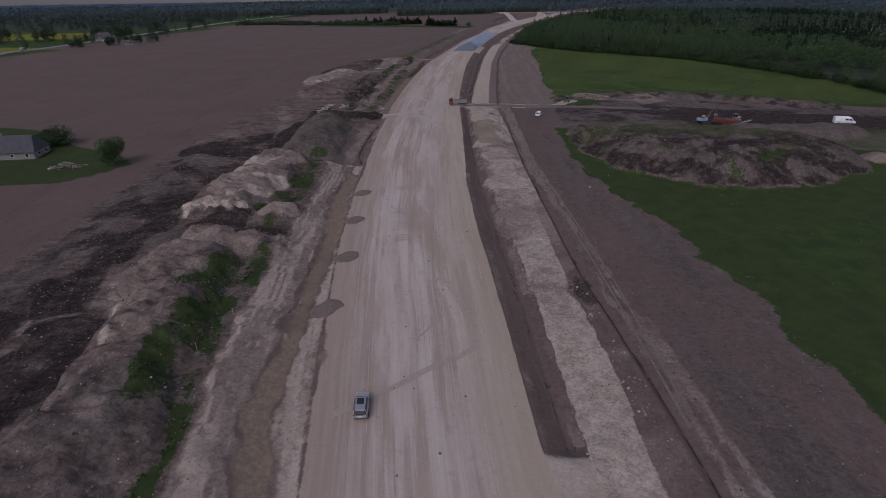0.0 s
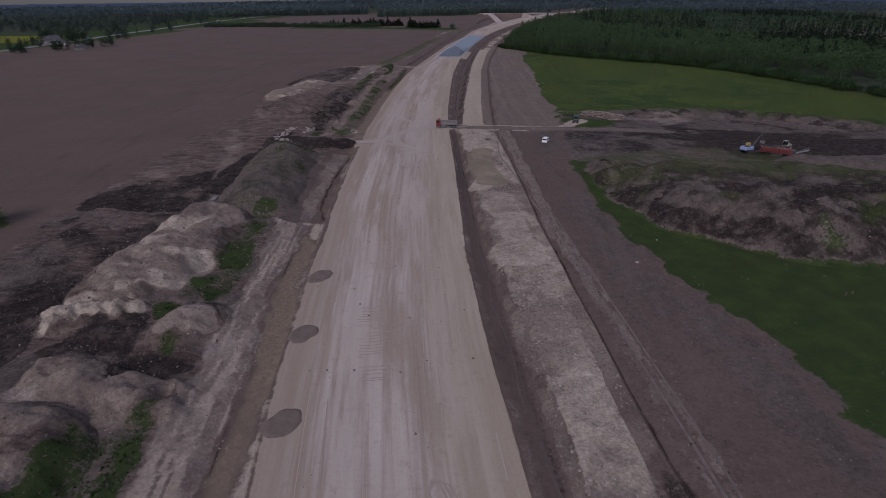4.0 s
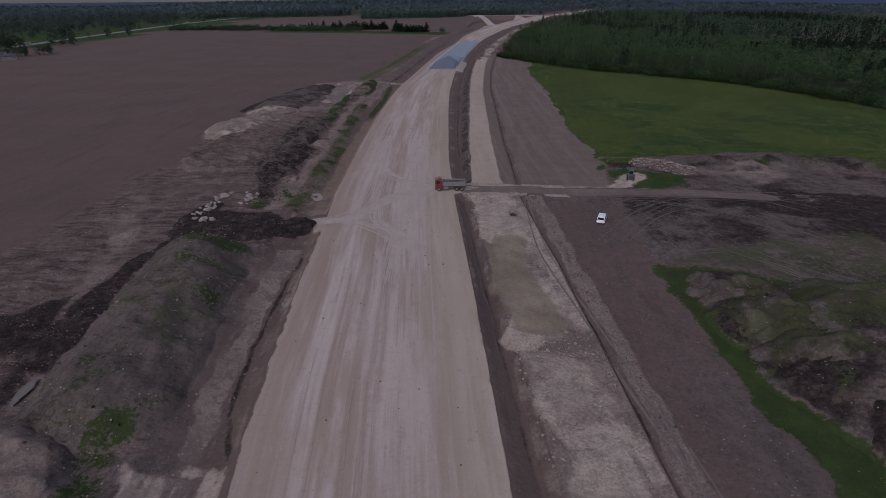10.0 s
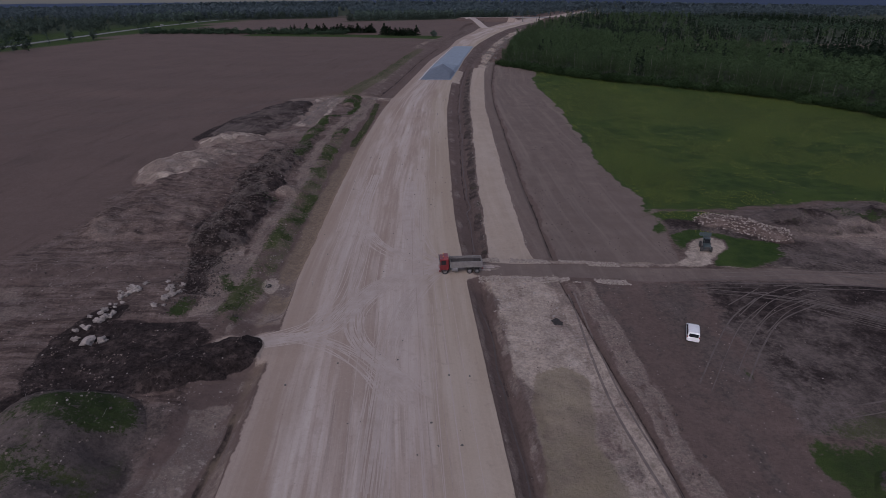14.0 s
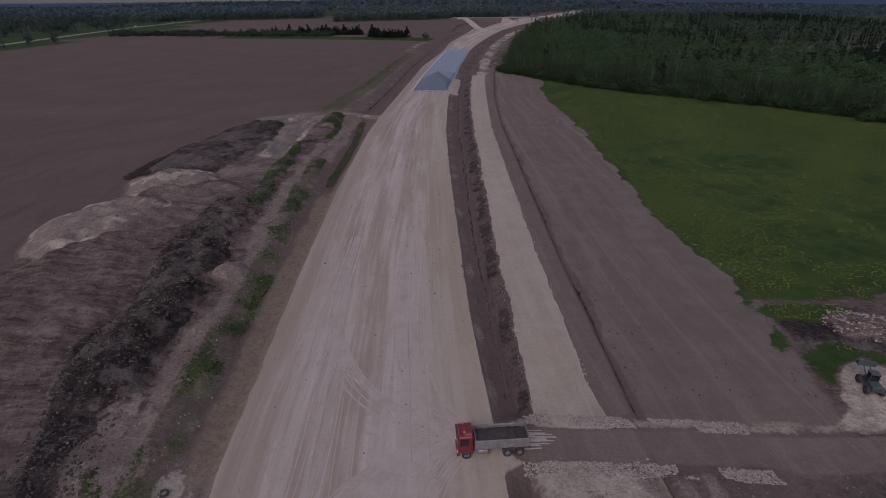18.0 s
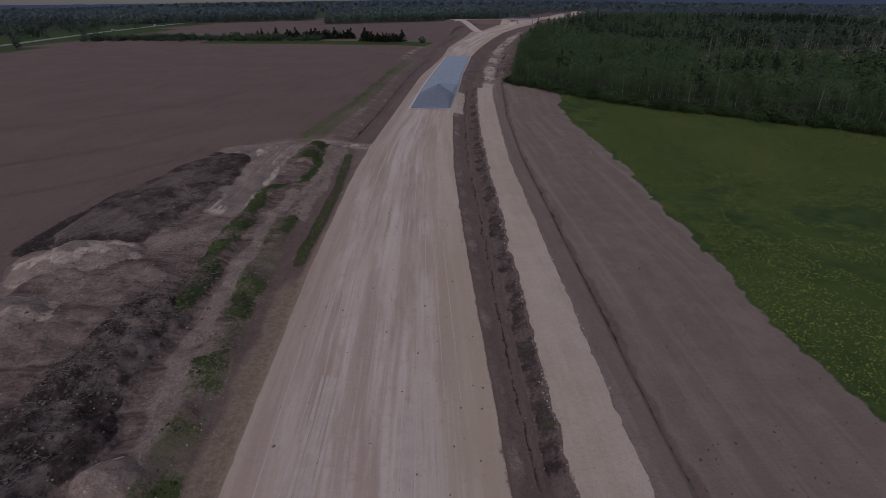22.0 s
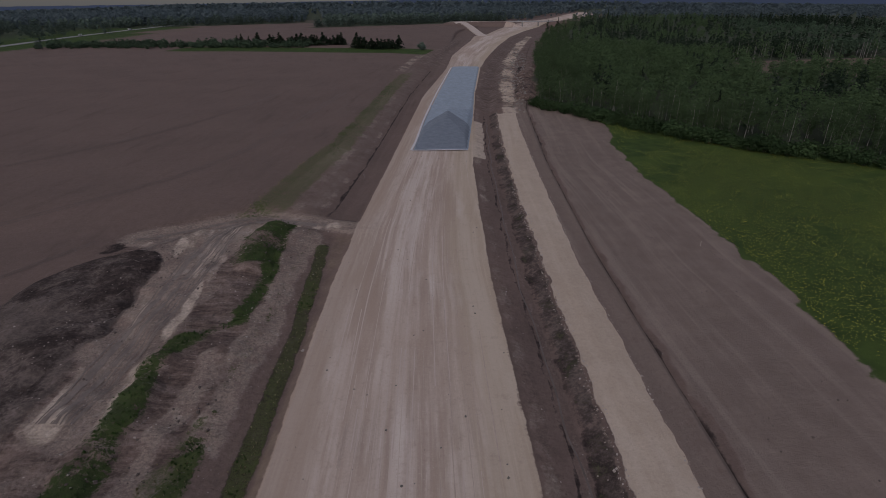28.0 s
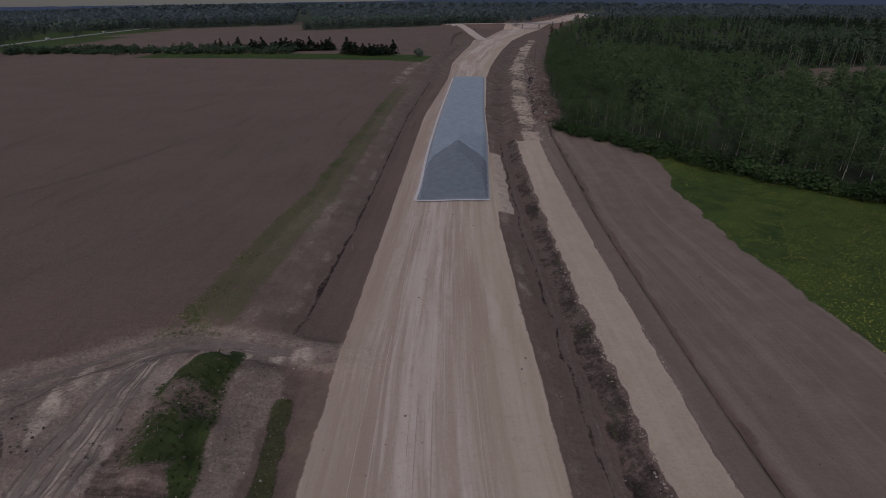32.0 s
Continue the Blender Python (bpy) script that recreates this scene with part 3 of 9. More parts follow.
def embankment(x, y):
    best = np.zeros(np.shape(x))
    for line, half in ((SLIP, 6.0), (CROSS_ROAD, 5.5), (CROSS_EAST, 5.5)):
        for (x0, y0, z0), (x1, y1, z1) in zip(line[:-1], line[1:]):
            dx, dy = x1 - x0, y1 - y0
            t = np.clip(((x - x0) * dx + (y - y0) * dy) / (dx * dx + dy * dy), 0, 1)
            d = np.hypot(x - x0 - t * dx, y - y0 - t * dy)
            best = np.maximum(best, z0 + (z1 - z0) * t - np.maximum(d - half, 0) * 0.5)
    return best


def ground_z(x, y):
    s = s_of(x, y)
    za, zb, zc = (np.interp(s, S_KNOTS, z) for z in (Z_SOUTH, Z_MIDDLE, Z_NORTH))
    f, g = step(100, 160, y), step(425, 450, y)
    z = za * (1 - f) + zb * f
    z = z * (1 - g) + zc * g
    z = z * (1 - step(900, 1000, y) * (s < 7) * (s > 0))
    # level crossings over the ditches
    cross = np.maximum.reduce([band(x, y, CROSSING, 4.2, 2.5), band(x, y, MOUTH, 4.0, 2.5), band(x, y, FARM_CROSSING, 3.5, 2.5)])
    z = z * (1 - cross) + 0.12 * cross
    south_fill = 1 - step(45.5, 48.5, y)
    z = np.where((s > 2.9) & (s < 4.2), z * (1 - south_fill) + 0.02 * south_fill, z)
    z = np.where((y > 1000) & (y < 1290), np.maximum(z, embankment(x, y)), z)
    # lumps
    soft = np.where((s > 2) & (s < 3), 0.04, 0.12)
    z = z + fbm(x, y, 9, 3, 5) * soft
    wild = step(0.05, 0.15, s) * (1 - step(1.0, 1.5, s)) * (1 - step(430, 440, y)) * (1 - cross)
    z = z + wild * (fbm(x, y, 7, 5, 11) * 1.1 + 0.35)
    spoil_track = step(4.02, 4.15, s) * (1 - step(4.85, 4.98, s)) * (1 - step(243, 249, y)) * (1 - cross)
    z = z + spoil_track * fbm(x, y, 3.0, 4, 23) * 0.35
    rubble = step(3.95, 4.1, s) * (1 - step(5.6, 6.2, s)) * step(552, 560, y) * (1 - step(880, 940, y))
    z = z + rubble * fbm(x, y, 6.0, 4, 29) * 1.1
    # the land falls away and rolls in the distance
    far = np.maximum(np.hypot(x, y - 200) - 1500, 0)
    z = z - far * 0.012 - step(0, 1800, far) * step(0.3, 0.6, -x / np.maximum(y, 1.0)) * 12 + step(0, 800, far) * fbm(x, y, 900, 3, 41) * 6
    z = z + step(2300, 3800, far + 1500) * 10 * np.sin(x / 900.0 + 2.0)
    return z


def gz(x, y):
    return float(ground_z(np.array([float(x)]), np.array([float(y)]))[0])


MASKS = ("dull", "dust", "clay", "pale", "worn", "dark", "grass", "rough", "sand", "damp", "weeds", "wet", "wood", "crop", "loam", "lush")


def tip_side(x, y, s, wob, m):
    """The field's side between the two crossings: black topsoil, clay track, brush ridge, green bank, berm and ditch."""
    wx, wy = x + wob * 2.0, y + fbm(x, y, 6, 3, 79) * 2.0
    zone = np.where(s > 0.68, step(230, 233, y), step(244, 252, y)) * (1 - step(432, 440, y)) * step(-0.05, 0.05, s) * (1 - step(1.98, 2.02, s))
    keep = 1 - zone
    for k in ("grass", "weeds", "clay", "dark", "sand", "rough", "wet"):
        m[k] = m[k] * keep

    def lay(k, v):
        m[k] = np.maximum(m[k], np.clip(v, 0, 1) * zone)

    lay("rough", np.where(s < 1.0, 0.75, 0.3))
    # brown rutted spoil, streaked with clay, and pale limestone heaps
    lay("clay", (0.28 + 0.45 * fbm(x, y, 14, 3, 97)) * (s < 0.8))
    for pts in (((-104, 300), (-104, 316), (-98, 327), (-78, 325), (-80, 309), (-87, 303), (-98, 293)), ((-104, 332), (-100, 350), (-91, 346), (-84, 338), (-97, 328))):
        lay("clay", patch(wx, wy, pts, 4) * 0.85)
        lay("pale", patch(wx, wy, pts, 4) * (0.35 + 0.4 * fbm(x, y, 8, 3, 41)))
    # black topsoil
    black = patch(wx, wy, ((-106, 362), (-107, 389), (-104, 406), (-91, 422), (-86, 402), (-83, 375), (-82, 366), (-90, 358), (-98, 354)), 6)
    lay("loam", black)
    lay("dark", black * (0.5 + 0.3 * fbm(x, y, 14, 3, 37)))
    # brush ridge
    ridge = patch(wx, wy, ((-72, 338), (-77, 325), (-80, 308), (-79, 300), (-75, 288), (-77, 270), (-74, 262), (-71, 254), (-68, 246), (-66, 240), (-62.5, 238), (-61.5, 246), (-63, 254), (-65, 264), (-66, 274), (-67, 287), (-70, 301), (-68, 313), (-69, 332)), 3)
    lay("dark", ridge * (0.85 + 0.5 * fbm(x, y, 4, 3, 39)))
    m["clay"] = m["clay"] * (1 - np.clip(m["dark"] * 1.6, 0, 1) * zone)
    # clay track to the farm crossing
    fan = patch(wx, wy, ((-98, 426), (-84, 436), (-76, 440), (-54, 434), (-54, 429), (-70, 430), (-73, 410), (-71, 394), (-72, 370), (-75, 365), (-82, 369), (-83, 385), (-86, 404), (-91, 420)), 3)
    for k in ("dark", "grass"):
        m[k] = m[k] * (1 - fan * zone)
    lay("clay", fan * 0.9)
    lay("pale", fan * (0.36 + 0.7 * fbm(x * 1.6 + y * 0.25, y * 0.3, 3.0, 3, 165)))
    # green banks
    lines = ((((-66, 434), (-65, 424), (-64, 404), (-64.5, 393), (-69, 388)), 1.5), (((-69, 388), (-72.5, 380), (-71.5, 366), (-71.5, 350), (-70, 336), (-69, 323)), 2.3))
    for p in [patch(wx, wy, pts, 1.6) for pts in (((-72.5, 410), (-72.5, 420), (-71, 430), (-66, 433), (-63, 423), (-64.5, 412), (-68, 410)), ((-68, 284), (-68, 288), (-64, 288), (-63, 284), (-63, 281), (-65, 279)), ((-62, 264), (-62, 271), (-59, 271), (-56.5, 272), (-55, 265), (-57, 257), (-59.5, 255)),
              ((-62, 246), (-59, 249), (-56, 243), (-59, 240)), ((-58, 235), (-56, 239), (-54, 239), (-54, 234)), ((-66.5, 240), (-62, 239), (-61.5, 233), (-65, 234)))] + [band(wx, wy, pts, half, 1.6) for pts, half in lines]:
        lay("grass", p * (0.8 + 0.6 * fbm(x, y, 6, 3, 83)))
        m["dark"] = m["dark"] * (1 - p * zone)
    # bare berm, patchy slope, ditch bed, sandy slope to the carriageway
    lay("clay", step(0.84, 0.95, s) * (1 - step(246, 258, y)) * (0.55 + 0.4 * fbm(x, y, 5, 3, 163)))
    lay("clay", band(wx, wy, ((-64, 258), (-62, 250), (-60.5, 241), (-60, 234)), 2.0, 1.6) * 0.85)
    lay("pale", blob(wx, wy, -52.6, 245.5, 2.0, 3.2) * 0.6)
    berm = band(wx, wy, ((-58, 246), (-61, 268), (-59.5, 279), (-60, 290), (-62, 310), (-65.5, 340), (-66, 365), (-64, 384)), 2.0, 1.6)
    lay("clay", berm * 0.62)
    m["grass"] = m["grass"] * (1 - 0.8 * berm * zone)
    c = np.interp(y, (246, 290, 325, 360, 384, 424), (-55.5, -57, -60, -62, -61, -60))
    slope = np.clip(1 - np.abs(x - c) / 3.4, 0, 1) * (1 - 0.75 * step(358, 376, y))
    lay("grass", step(0.0, 0.5, slope) * (0.42 + 0.9 * fbm(x, y, 5, 3, 83)))
    lay("weeds", step(0.0, 0.4, slope) * 0.62)
    lay("clay", step(0.0, 0.4, slope) * (0.4 - 0.5 * fbm(x, y, 8, 3, 43)))
    bed = band(x + wob * 0.5, y, ((-55.5, 334), (-55, 345), (-55, 380), (-56, 410), (-57.2, 423)), 1.35, 0.8)
    bed = bed * step(330, 352, y)
    lay("grass", bed * (0.3 + 0.7 * fbm(x, y, 5, 3, 103)))
    lay("dark", bed * 0.72)
    m["clay"] = m["clay"] * (1 - 0.8 * bed * zone)
    m["dull"] = np.maximum(m["dull"], bed * zone)
    lay("clay", patch(wx, wy, ((-62.5, 366), (-57.5, 366), (-58, 428), (-64, 430)), 2.0) * 0.66)
    lay("weeds", bed * 0.8)
    lay("sand", step(1.3, 1.6, s) * (0.8 - 0.35 * step(330, 380, y)) * (1 - bed))


BASE_LINE = ((11, 574), (40, 533), (62, 504), (98, 476), (145, 430), (180, 345), (190, 288), (230, 250), (600, 180))
ROAD_LINE = ((572, 12), (617, 19), (684, 27), (731, 34), (800, 52), (907, 74), (1007, 94), (1075, 120), (1176, 158), (1340, 214), (1413, 250), (1601, 350))


def wood_depth(x, y):
    """Metres inside the wood (negative outside it)."""
    bx, by = zip(*BASE_LINE)
    ry, rx = zip(*ROAD_LINE)
    a = (y - np.interp(x, bx, by)) * 0.75
    b = (x - np.interp(y, ry, rx)) * 0.9
    b = np.where(y < 572, 1e3, b)
    glade = 1 - np.hypot((x - 310) / 160, (y - 698) / 54)
    return np.minimum.reduce([a, b, np.where(glade > 0, -1.0, 1e3)])


def spoil_side(x, y, s, wob, m):
    """The field's side at the south end: black foot, pale spoil ridge, grey lumps, rank green bank, scraped berm and brown ditch."""
    wx, wy = x + wob * 2.2 + fbm(x, y, 3, 2, 111) * 0.8, y + fbm(x, y, 6, 3, 79) * 2.2
    zone = (1 - step(156, 160, y)) * step(-0.05, 0.05, s) * (1 - step(1.9, 1.98, s))
    for k in ("grass", "weeds", "clay", "dark", "sand", "pale", "loam", "worn"):
        m[k] = m[k] * (1 - zone)

    def lay(k, v):
        m[k] = np.maximum(m[k], np.clip(v, 0, 1) * zone)

    def cut(v, *names):
        for k in names:
            m[k] = m[k] * (1 - np.clip(v, 0, 1) * zone)

    lay("rough", one(x, 0.75))
    lay("loam", 0.5 + 0.5 * fbm(x, y, 12, 3, 113))
    lay("clay", 0.22 + 0.5 * fbm(x, y, 9, 3, 115))
    foot = patch(wx, wy, ((-80, 0), (-85, 20), (-88, 78), (-92, 101), (-96, 120), (-102, 152), (-70, 160), (-71, 148), (-71, 136), (-77, 130), (-73, 121), (-70.5, 107), (-70, 98), (-71, 82), (-64, 74), (-56.5, 63), (-55.5, 56), (-56, 50), (-55, 38), (-54, 0)), 2.5)
    cut(foot, "clay")
    lay("dark", foot * (0.46 + 0.26 * step(-84, -72, x) + 0.4 * fbm(x, y, 8, 3, 117)))
    thin = band(wx, wy, ((-73, 44), (-69, 57), (-69.6, 62), (-69.7, 66), (-66, 68)), 0.5, 1.2)
    lay("clay", thin * 0.7)
    cut(thin * 0.7, "dark")
    ridge = patch(wx, wy, ((-69.4, 78), (-68, 89), (-61, 94), (-52, 90), (-50, 84), (-51, 78.7), (-50.8, 71), (-48.6, 65.6), (-49, 61), (-50.6, 55), (-49.8, 50), (-49.7, 45), (-49.7, 41), (-49, 20), (-54, 20), (-54.5, 40), (-55, 45.6), (-56, 50.6), (-55.5, 54.8), (-56.5, 62), (-63.6, 72.8)), 1.8)
    lay("clay", ridge * (0.6 + 0.6 * fbm(x, y, 5, 3, 119)))
    lay("pale", band(wx, wy, ((-53, 38), (-52.6, 44), (-53, 50), (-53.5, 56), (-54, 62), (-60, 71), (-66, 78)), 1.2, 2.5) * (0.46 + 0.5 * fbm(x, y, 4, 3, 121)))
    middle = patch(wx, wy, ((-66, 95), (-63.6, 103), (-57.5, 103), (-52, 98), (-41, 100), (-42, 93), (-45, 88.5), (-54, 92)), 1.5)
    lay("clay", middle * (0.66 + 0.4 * fbm(x, y, 5, 3, 123)))
    white = patch(wx, wy, ((-71, 107), (-72, 118), (-65, 121), (-58, 115), (-62, 112.5), (-68, 111)), 1.6)
    lay("clay", white * 0.8)
    lay("pale", white * (0.58 + 0.7 * fbm(x, y, 3, 3, 125)))
    gap = patch(wx, wy, ((-69, 105), (-64, 112), (-57, 115), (-55, 112), (-53, 106), (-44, 105), (-45, 99), (-53.5, 98), (-58, 104), (-65, 104)), 2.0)
    gap = np.maximum(gap, patch(wx, wy, ((-57, 121), (-52, 121), (-46, 117), (-44, 112), (-48, 117), (-54, 116), (-58, 118)), 1.5))
    lay("dark", gap * (0.62 + 0.4 * fbm(x, y, 5, 3, 127)))
    heap_b = patch(wx, wy, ((-77, 130), (-73, 132), (-71, 136), (-72, 148), (-70, 156), (-66, 165), (-60.5, 160), (-57, 149), (-58.5, 143), (-55, 133), (-53.5, 126), (-57, 123), (-64, 120), (-69, 120)), 1.6)
    cut(heap_b, "dark", "loam")
    lay("clay", heap_b * 0.92)
    lay("pale", heap_b * (0.32 + 0.6 * fbm(x, y, 4, 3, 129)))
    knob = patch(wx, wy, ((-53, 109), (-53.3, 112), (-52.4, 115), (-50, 117.5), (-47, 115.5), (-44, 112), (-44.4, 109.4), (-47.6, 108), (-51.3, 107.5)), 1.0)
    cut(knob, "dark", "loam")
    lay("clay", knob * 0.9)
    lay("pale", knob * 0.45)
    # rank green bank with bare clods showing through
    for pts in (((-52.3, 73), (-52.5, 77.5), (-50, 84), (-50, 90), (-47, 89), (-43, 94), (-40.5, 90), (-40, 81.6), (-40, 73), (-41, 69.5), (-39.4, 64), (-37, 57.7), (-36.2, 53), (-35, 48), (-33.6, 42.6), (-32.8, 38.8), (-29, 22), (-36, 22), (-35.9, 42.4), (-39, 47.5), (-42, 47), (-44.4, 47.5), (-45.4, 51), (-47.2, 58), (-49.6, 63), (-50, 68)),
                ((-57.5, 147), (-57, 152.5), (-57, 160), (-52.7, 160), (-51.5, 152), (-50.5, 145), (-48.1, 133.6), (-47.2, 128), (-47.3, 122), (-48, 119), (-51.7, 122), (-56, 123), (-57, 126), (-53.6, 127), (-55, 133)), ((-58, 116), (-58, 120), (-54, 119), (-51.3, 117), (-52.3, 114), (-55, 113)), ((-51, 107.6), (-49.6, 108.7), (-47.3, 107.4), (-47.6, 105), (-50, 105))):
        p = patch(wx, wy, pts, 2.0)
        cut(p * 0.8, "clay", "pale")
        lay("dark", p * (0.2 + 0.4 * fbm(x, y, 5, 2, 131)))
        lay("grass", p * (0.86 + 0.75 * fbm(x, y, 5, 3, 133) - 0.55 * (blob(x, y, -48.6, 72, 2.6, 2) + blob(x, y, -43, 77.5, 3, 2.4) + blob(x, y, -41, 58, 2, 2.4) + blob(x, y, -39.5, 46, 2.4, 2))))
    # scraped berm beside the ditch, striped lengthwise
    berm = patch(wx - wob, wy, ((-51, 157), (-43.4, 156), (-42.4, 141), (-40.8, 124), (-37.6, 106), (-33.8, 85), (-31.4, 62), (-30, 52), (-28.3, 43.6), (-26, 37.5), (-20, 10), (-28, 10), (-32.2, 37), (-33.6, 43), (-36.2, 53.6), (-39.3, 65), (-39.8, 74), (-40.4, 82.5), (-42.5, 99), (-44, 106), (-44.4, 116), (-46.4, 131.5), (-48, 141)), 1.2)
    cut(berm, "grass", "dark", "loam")
    lay("clay", berm * 0.8)
    lay("pale", berm * (0.48 + 0.6 * fbm(s * 22.0, y * 0.05, 1.0, 3, 135)))
    rest = step(1.2, 1.4, s) * (1 - berm)
    cut(rest, "loam", "dark", "grass", "rough")
    lay("clay", rest * 0.7)
    lay("pale", rest * (0.62 + 0.35 * fbm(s * 18.0, y * 0.05, 1.0, 3, 137)))
    bed = patch(wx - wob, wy, ((-43.7, 151), (-40.9, 132), (-39, 118), (-36.9, 106.5), (-33.6, 86), (-31, 66), (-30.8, 62), (-30, 51), (-26, 37.5), (-20, 10), (-15, 10), (-22, 38), (-25.3, 47.4), (-27, 54.4), (-27.4, 60), (-29, 70), (-30.6, 88), (-32.6, 106.7), (-34.3, 115), (-37, 128), (-38.8, 141), (-40.6, 149)), 1.4)
    cut(bed * (0.75 + 0.3 * fbm(x, y, 4, 3, 139)), "pale", "clay")
    lay("sand", bed * (0.62 + 0.3 * step(72, 62, y) + 0.25 * step(96, 110, y)))
    crack = band(x + wob * 0.8, y, ((-43.8, 151), (-41, 132), (-39.2, 118), (-37, 106), (-33.8, 86), (-31.3, 62), (-30, 52), (-28.3, 43.6), (-26, 37.5), (-20, 10)), 0.3, 0.7)
    lay("dark", crack * (0.45 + 0.6 * fbm(x, y, 7, 2, 141)))
    cut(crack * 0.7, "pale")
    m["worn"] = np.maximum(m["worn"], zone * np.maximum(berm, rest) * 0.55)


def south_side(x, y, s, wob, m):
    """The field's side south of the mouth: black band, terrace, berm and ditch beside the carriageway."""
    wx, wy = x + wob * 1.8, y + fbm(x, y, 6, 3, 79) * 1.8
    zone = step(138, 148, y) * (1 - step(240, 248, y)) * step(-0.05, 0.05, s) * (1 - step(1.98, 2.02, s))
    for k in ("grass", "weeds", "clay", "dark", "sand", "pale"):
        m[k] = m[k] * (1 - zone)

    def lay(k, v):
        m[k] = np.maximum(m[k], np.clip(v, 0, 1) * zone)

    lay("rough", 0.8 - 0.4 * (s > 1.0))
    lay("clay", patch(wx, wy, ((-63.5, 224), (-62, 229), (-57, 230.5), (-58, 225)), 1.0) * 0.95)
    lay("loam", (s < 0.75) * (0.15 + 0.4 * fbm(x, y, 18, 3, 105)))
    lay("clay", (0.3 + 0.5 * fbm(x + y * 0.4, y * 0.5, 9, 3, 97)) * (s < 0.7))
    lay("dark", patch(wx, wy, ((-79, 178), (-78, 186), (-78, 202), (-75, 214), (-79, 225), (-75, 236), (-62, 236), (-57, 229), (-50, 224), (-54, 216), (-64, 214), (-71, 211), (-75, 199), (-72, 183), (-71, 172), (-75, 172)), 2.0) * 1.0)
    lay("dark", patch(wx, wy, ((-106, 138), (-103, 170), (-92, 184), (-80, 192), (-75, 176), (-71, 164), (-73, 152), (-84, 136)), 4.0) * (0.72 + 0.45 * fbm(x, y, 9, 3, 39)))
    lay("dark", patch(wx, wy, ((-62, 214), (-54, 214), (-49, 180), (-46, 157), (-52, 155), (-56, 180)), 3.0) * 0.15)
    m["clay"] = m["clay"] * (1 - np.clip(m["dark"] * 1.6, 0, 1) * zone)
    lay("clay", step(0.9, 1.0, s) * (0.34 + 0.6 * fbm(s * 16.0, y * 0.05, 1.0, 3, 99)))
    lay("loam", patch(wx, wy, ((-62, 214), (-54, 214), (-49, 180), (-46, 157), (-52, 155), (-56, 180)), 3.0) * 0.55)
    lay("weeds", patch(wx, wy, ((-62, 214), (-54, 214), (-49, 180), (-46, 157), (-52, 155), (-56, 180)), 3.0) * 0.3)
    lay("clay", patch(wx, wy, ((-53, 213), (-48.6, 216), (-45.8, 181), (-44.5, 164), (-43.5, 154), (-47, 154), (-48, 168), (-49, 185)), 1.2) * 0.85)
    lay("sand", step(1.55, 1.75, s) * (0.35 + 0.5 * fbm(x, y, 8, 3, 47)))
    # shadow line in the ditch's crevice, painted as dark soil
    line = band(x + wob * 0.7, y, ((-47.3, 213), (-46.2, 193), (-45.8, 180), (-43.6, 166), (-41.2, 160), (-39.6, 152), (-38.6, 145), (-38, 138)), 0.5, 0.8)
    lay("dark", line * 0.65)
    m["clay"] = m["clay"] * (1 - 0.8 * line * zone)
    for pts in (((-58, 163), (-53, 161), (-52, 154), (-56, 154)),):
        lay("grass", patch(wx, wy, pts, 2.0) * 0.85)


def yard_side(x, y, s, wob, m):
    """The trampled ground east of the furrow, round the haul crossing and the screening yard."""
    wx, wy = x + wob * 3.0, y + fbm(x, y, 8, 3, 79) * 3.0
    zone = patch(wx, wy, ((21, 209), (23, 246), (25, 262), (27, 284), (42, 284), (60, 287), (86, 291), (105, 262), (140, 258), (200, 238), (200, 190), (110, 182), (76, 184), (60, 189), (36, 207)), 4.0)
    for k in ("grass", "weeds", "clay", "dark", "dull", "loam"):
        m[k] = m[k] * (1 - zone)

    def lay(k, v):
        m[k] = np.maximum(m[k], np.clip(v, 0, 1) * zone)

    lay("rough", one(x, 0.75))
    lay("loam", 0.75 + 0.5 * fbm(x, y, 16, 3, 31))
    lay("dark", 0.42 + 0.5 * fbm(x, y, 11, 4, 143))
    olive = patch(wx, wy, ((21, 209), (29, 214), (49, 222), (66, 227), (84, 222), (150, 212), (200, 206), (200, 180), (60, 180), (36, 205)), 6.0)
    lay("weeds", olive * (0.7 + 0.4 * fbm(x, y, 10, 3, 63)))
    lay("grass", olive * (0.4 + 0.75 * fbm(x, y, 11, 3, 65)))
    m["dull"] = np.maximum(m["dull"], olive * zone)
    m["dark"] = m["dark"] * (1 - 0.3 * olive * zone)
    lay("dark", patch(wx, wy, ((44, 244), (60, 252), (80, 252), (116, 242), (172, 230), (172, 208), (100, 203), (86, 204), (74, 214), (72, 229)), 4.0) * (0.95 + 0.3 * fbm(x, y, 12, 3, 67)))
    lay("clay", patch(wx, wy, ((44, 256), (47, 273), (84, 287), (92, 270), (66, 257)), 6.0) * (0.4 + 0.55 * fbm(x, y, 10, 3, 69)))
    lay("grass", patch(wx, wy, ((28.5, 253.6), (36, 253), (46, 258), (48, 266), (40, 267), (34, 272), (25.5, 269), (25, 259)), 1.5) * 0.85 + 0.8 * patch(wx, wy, ((26, 289), (26, 278), (36, 276), (44, 282)), 3))


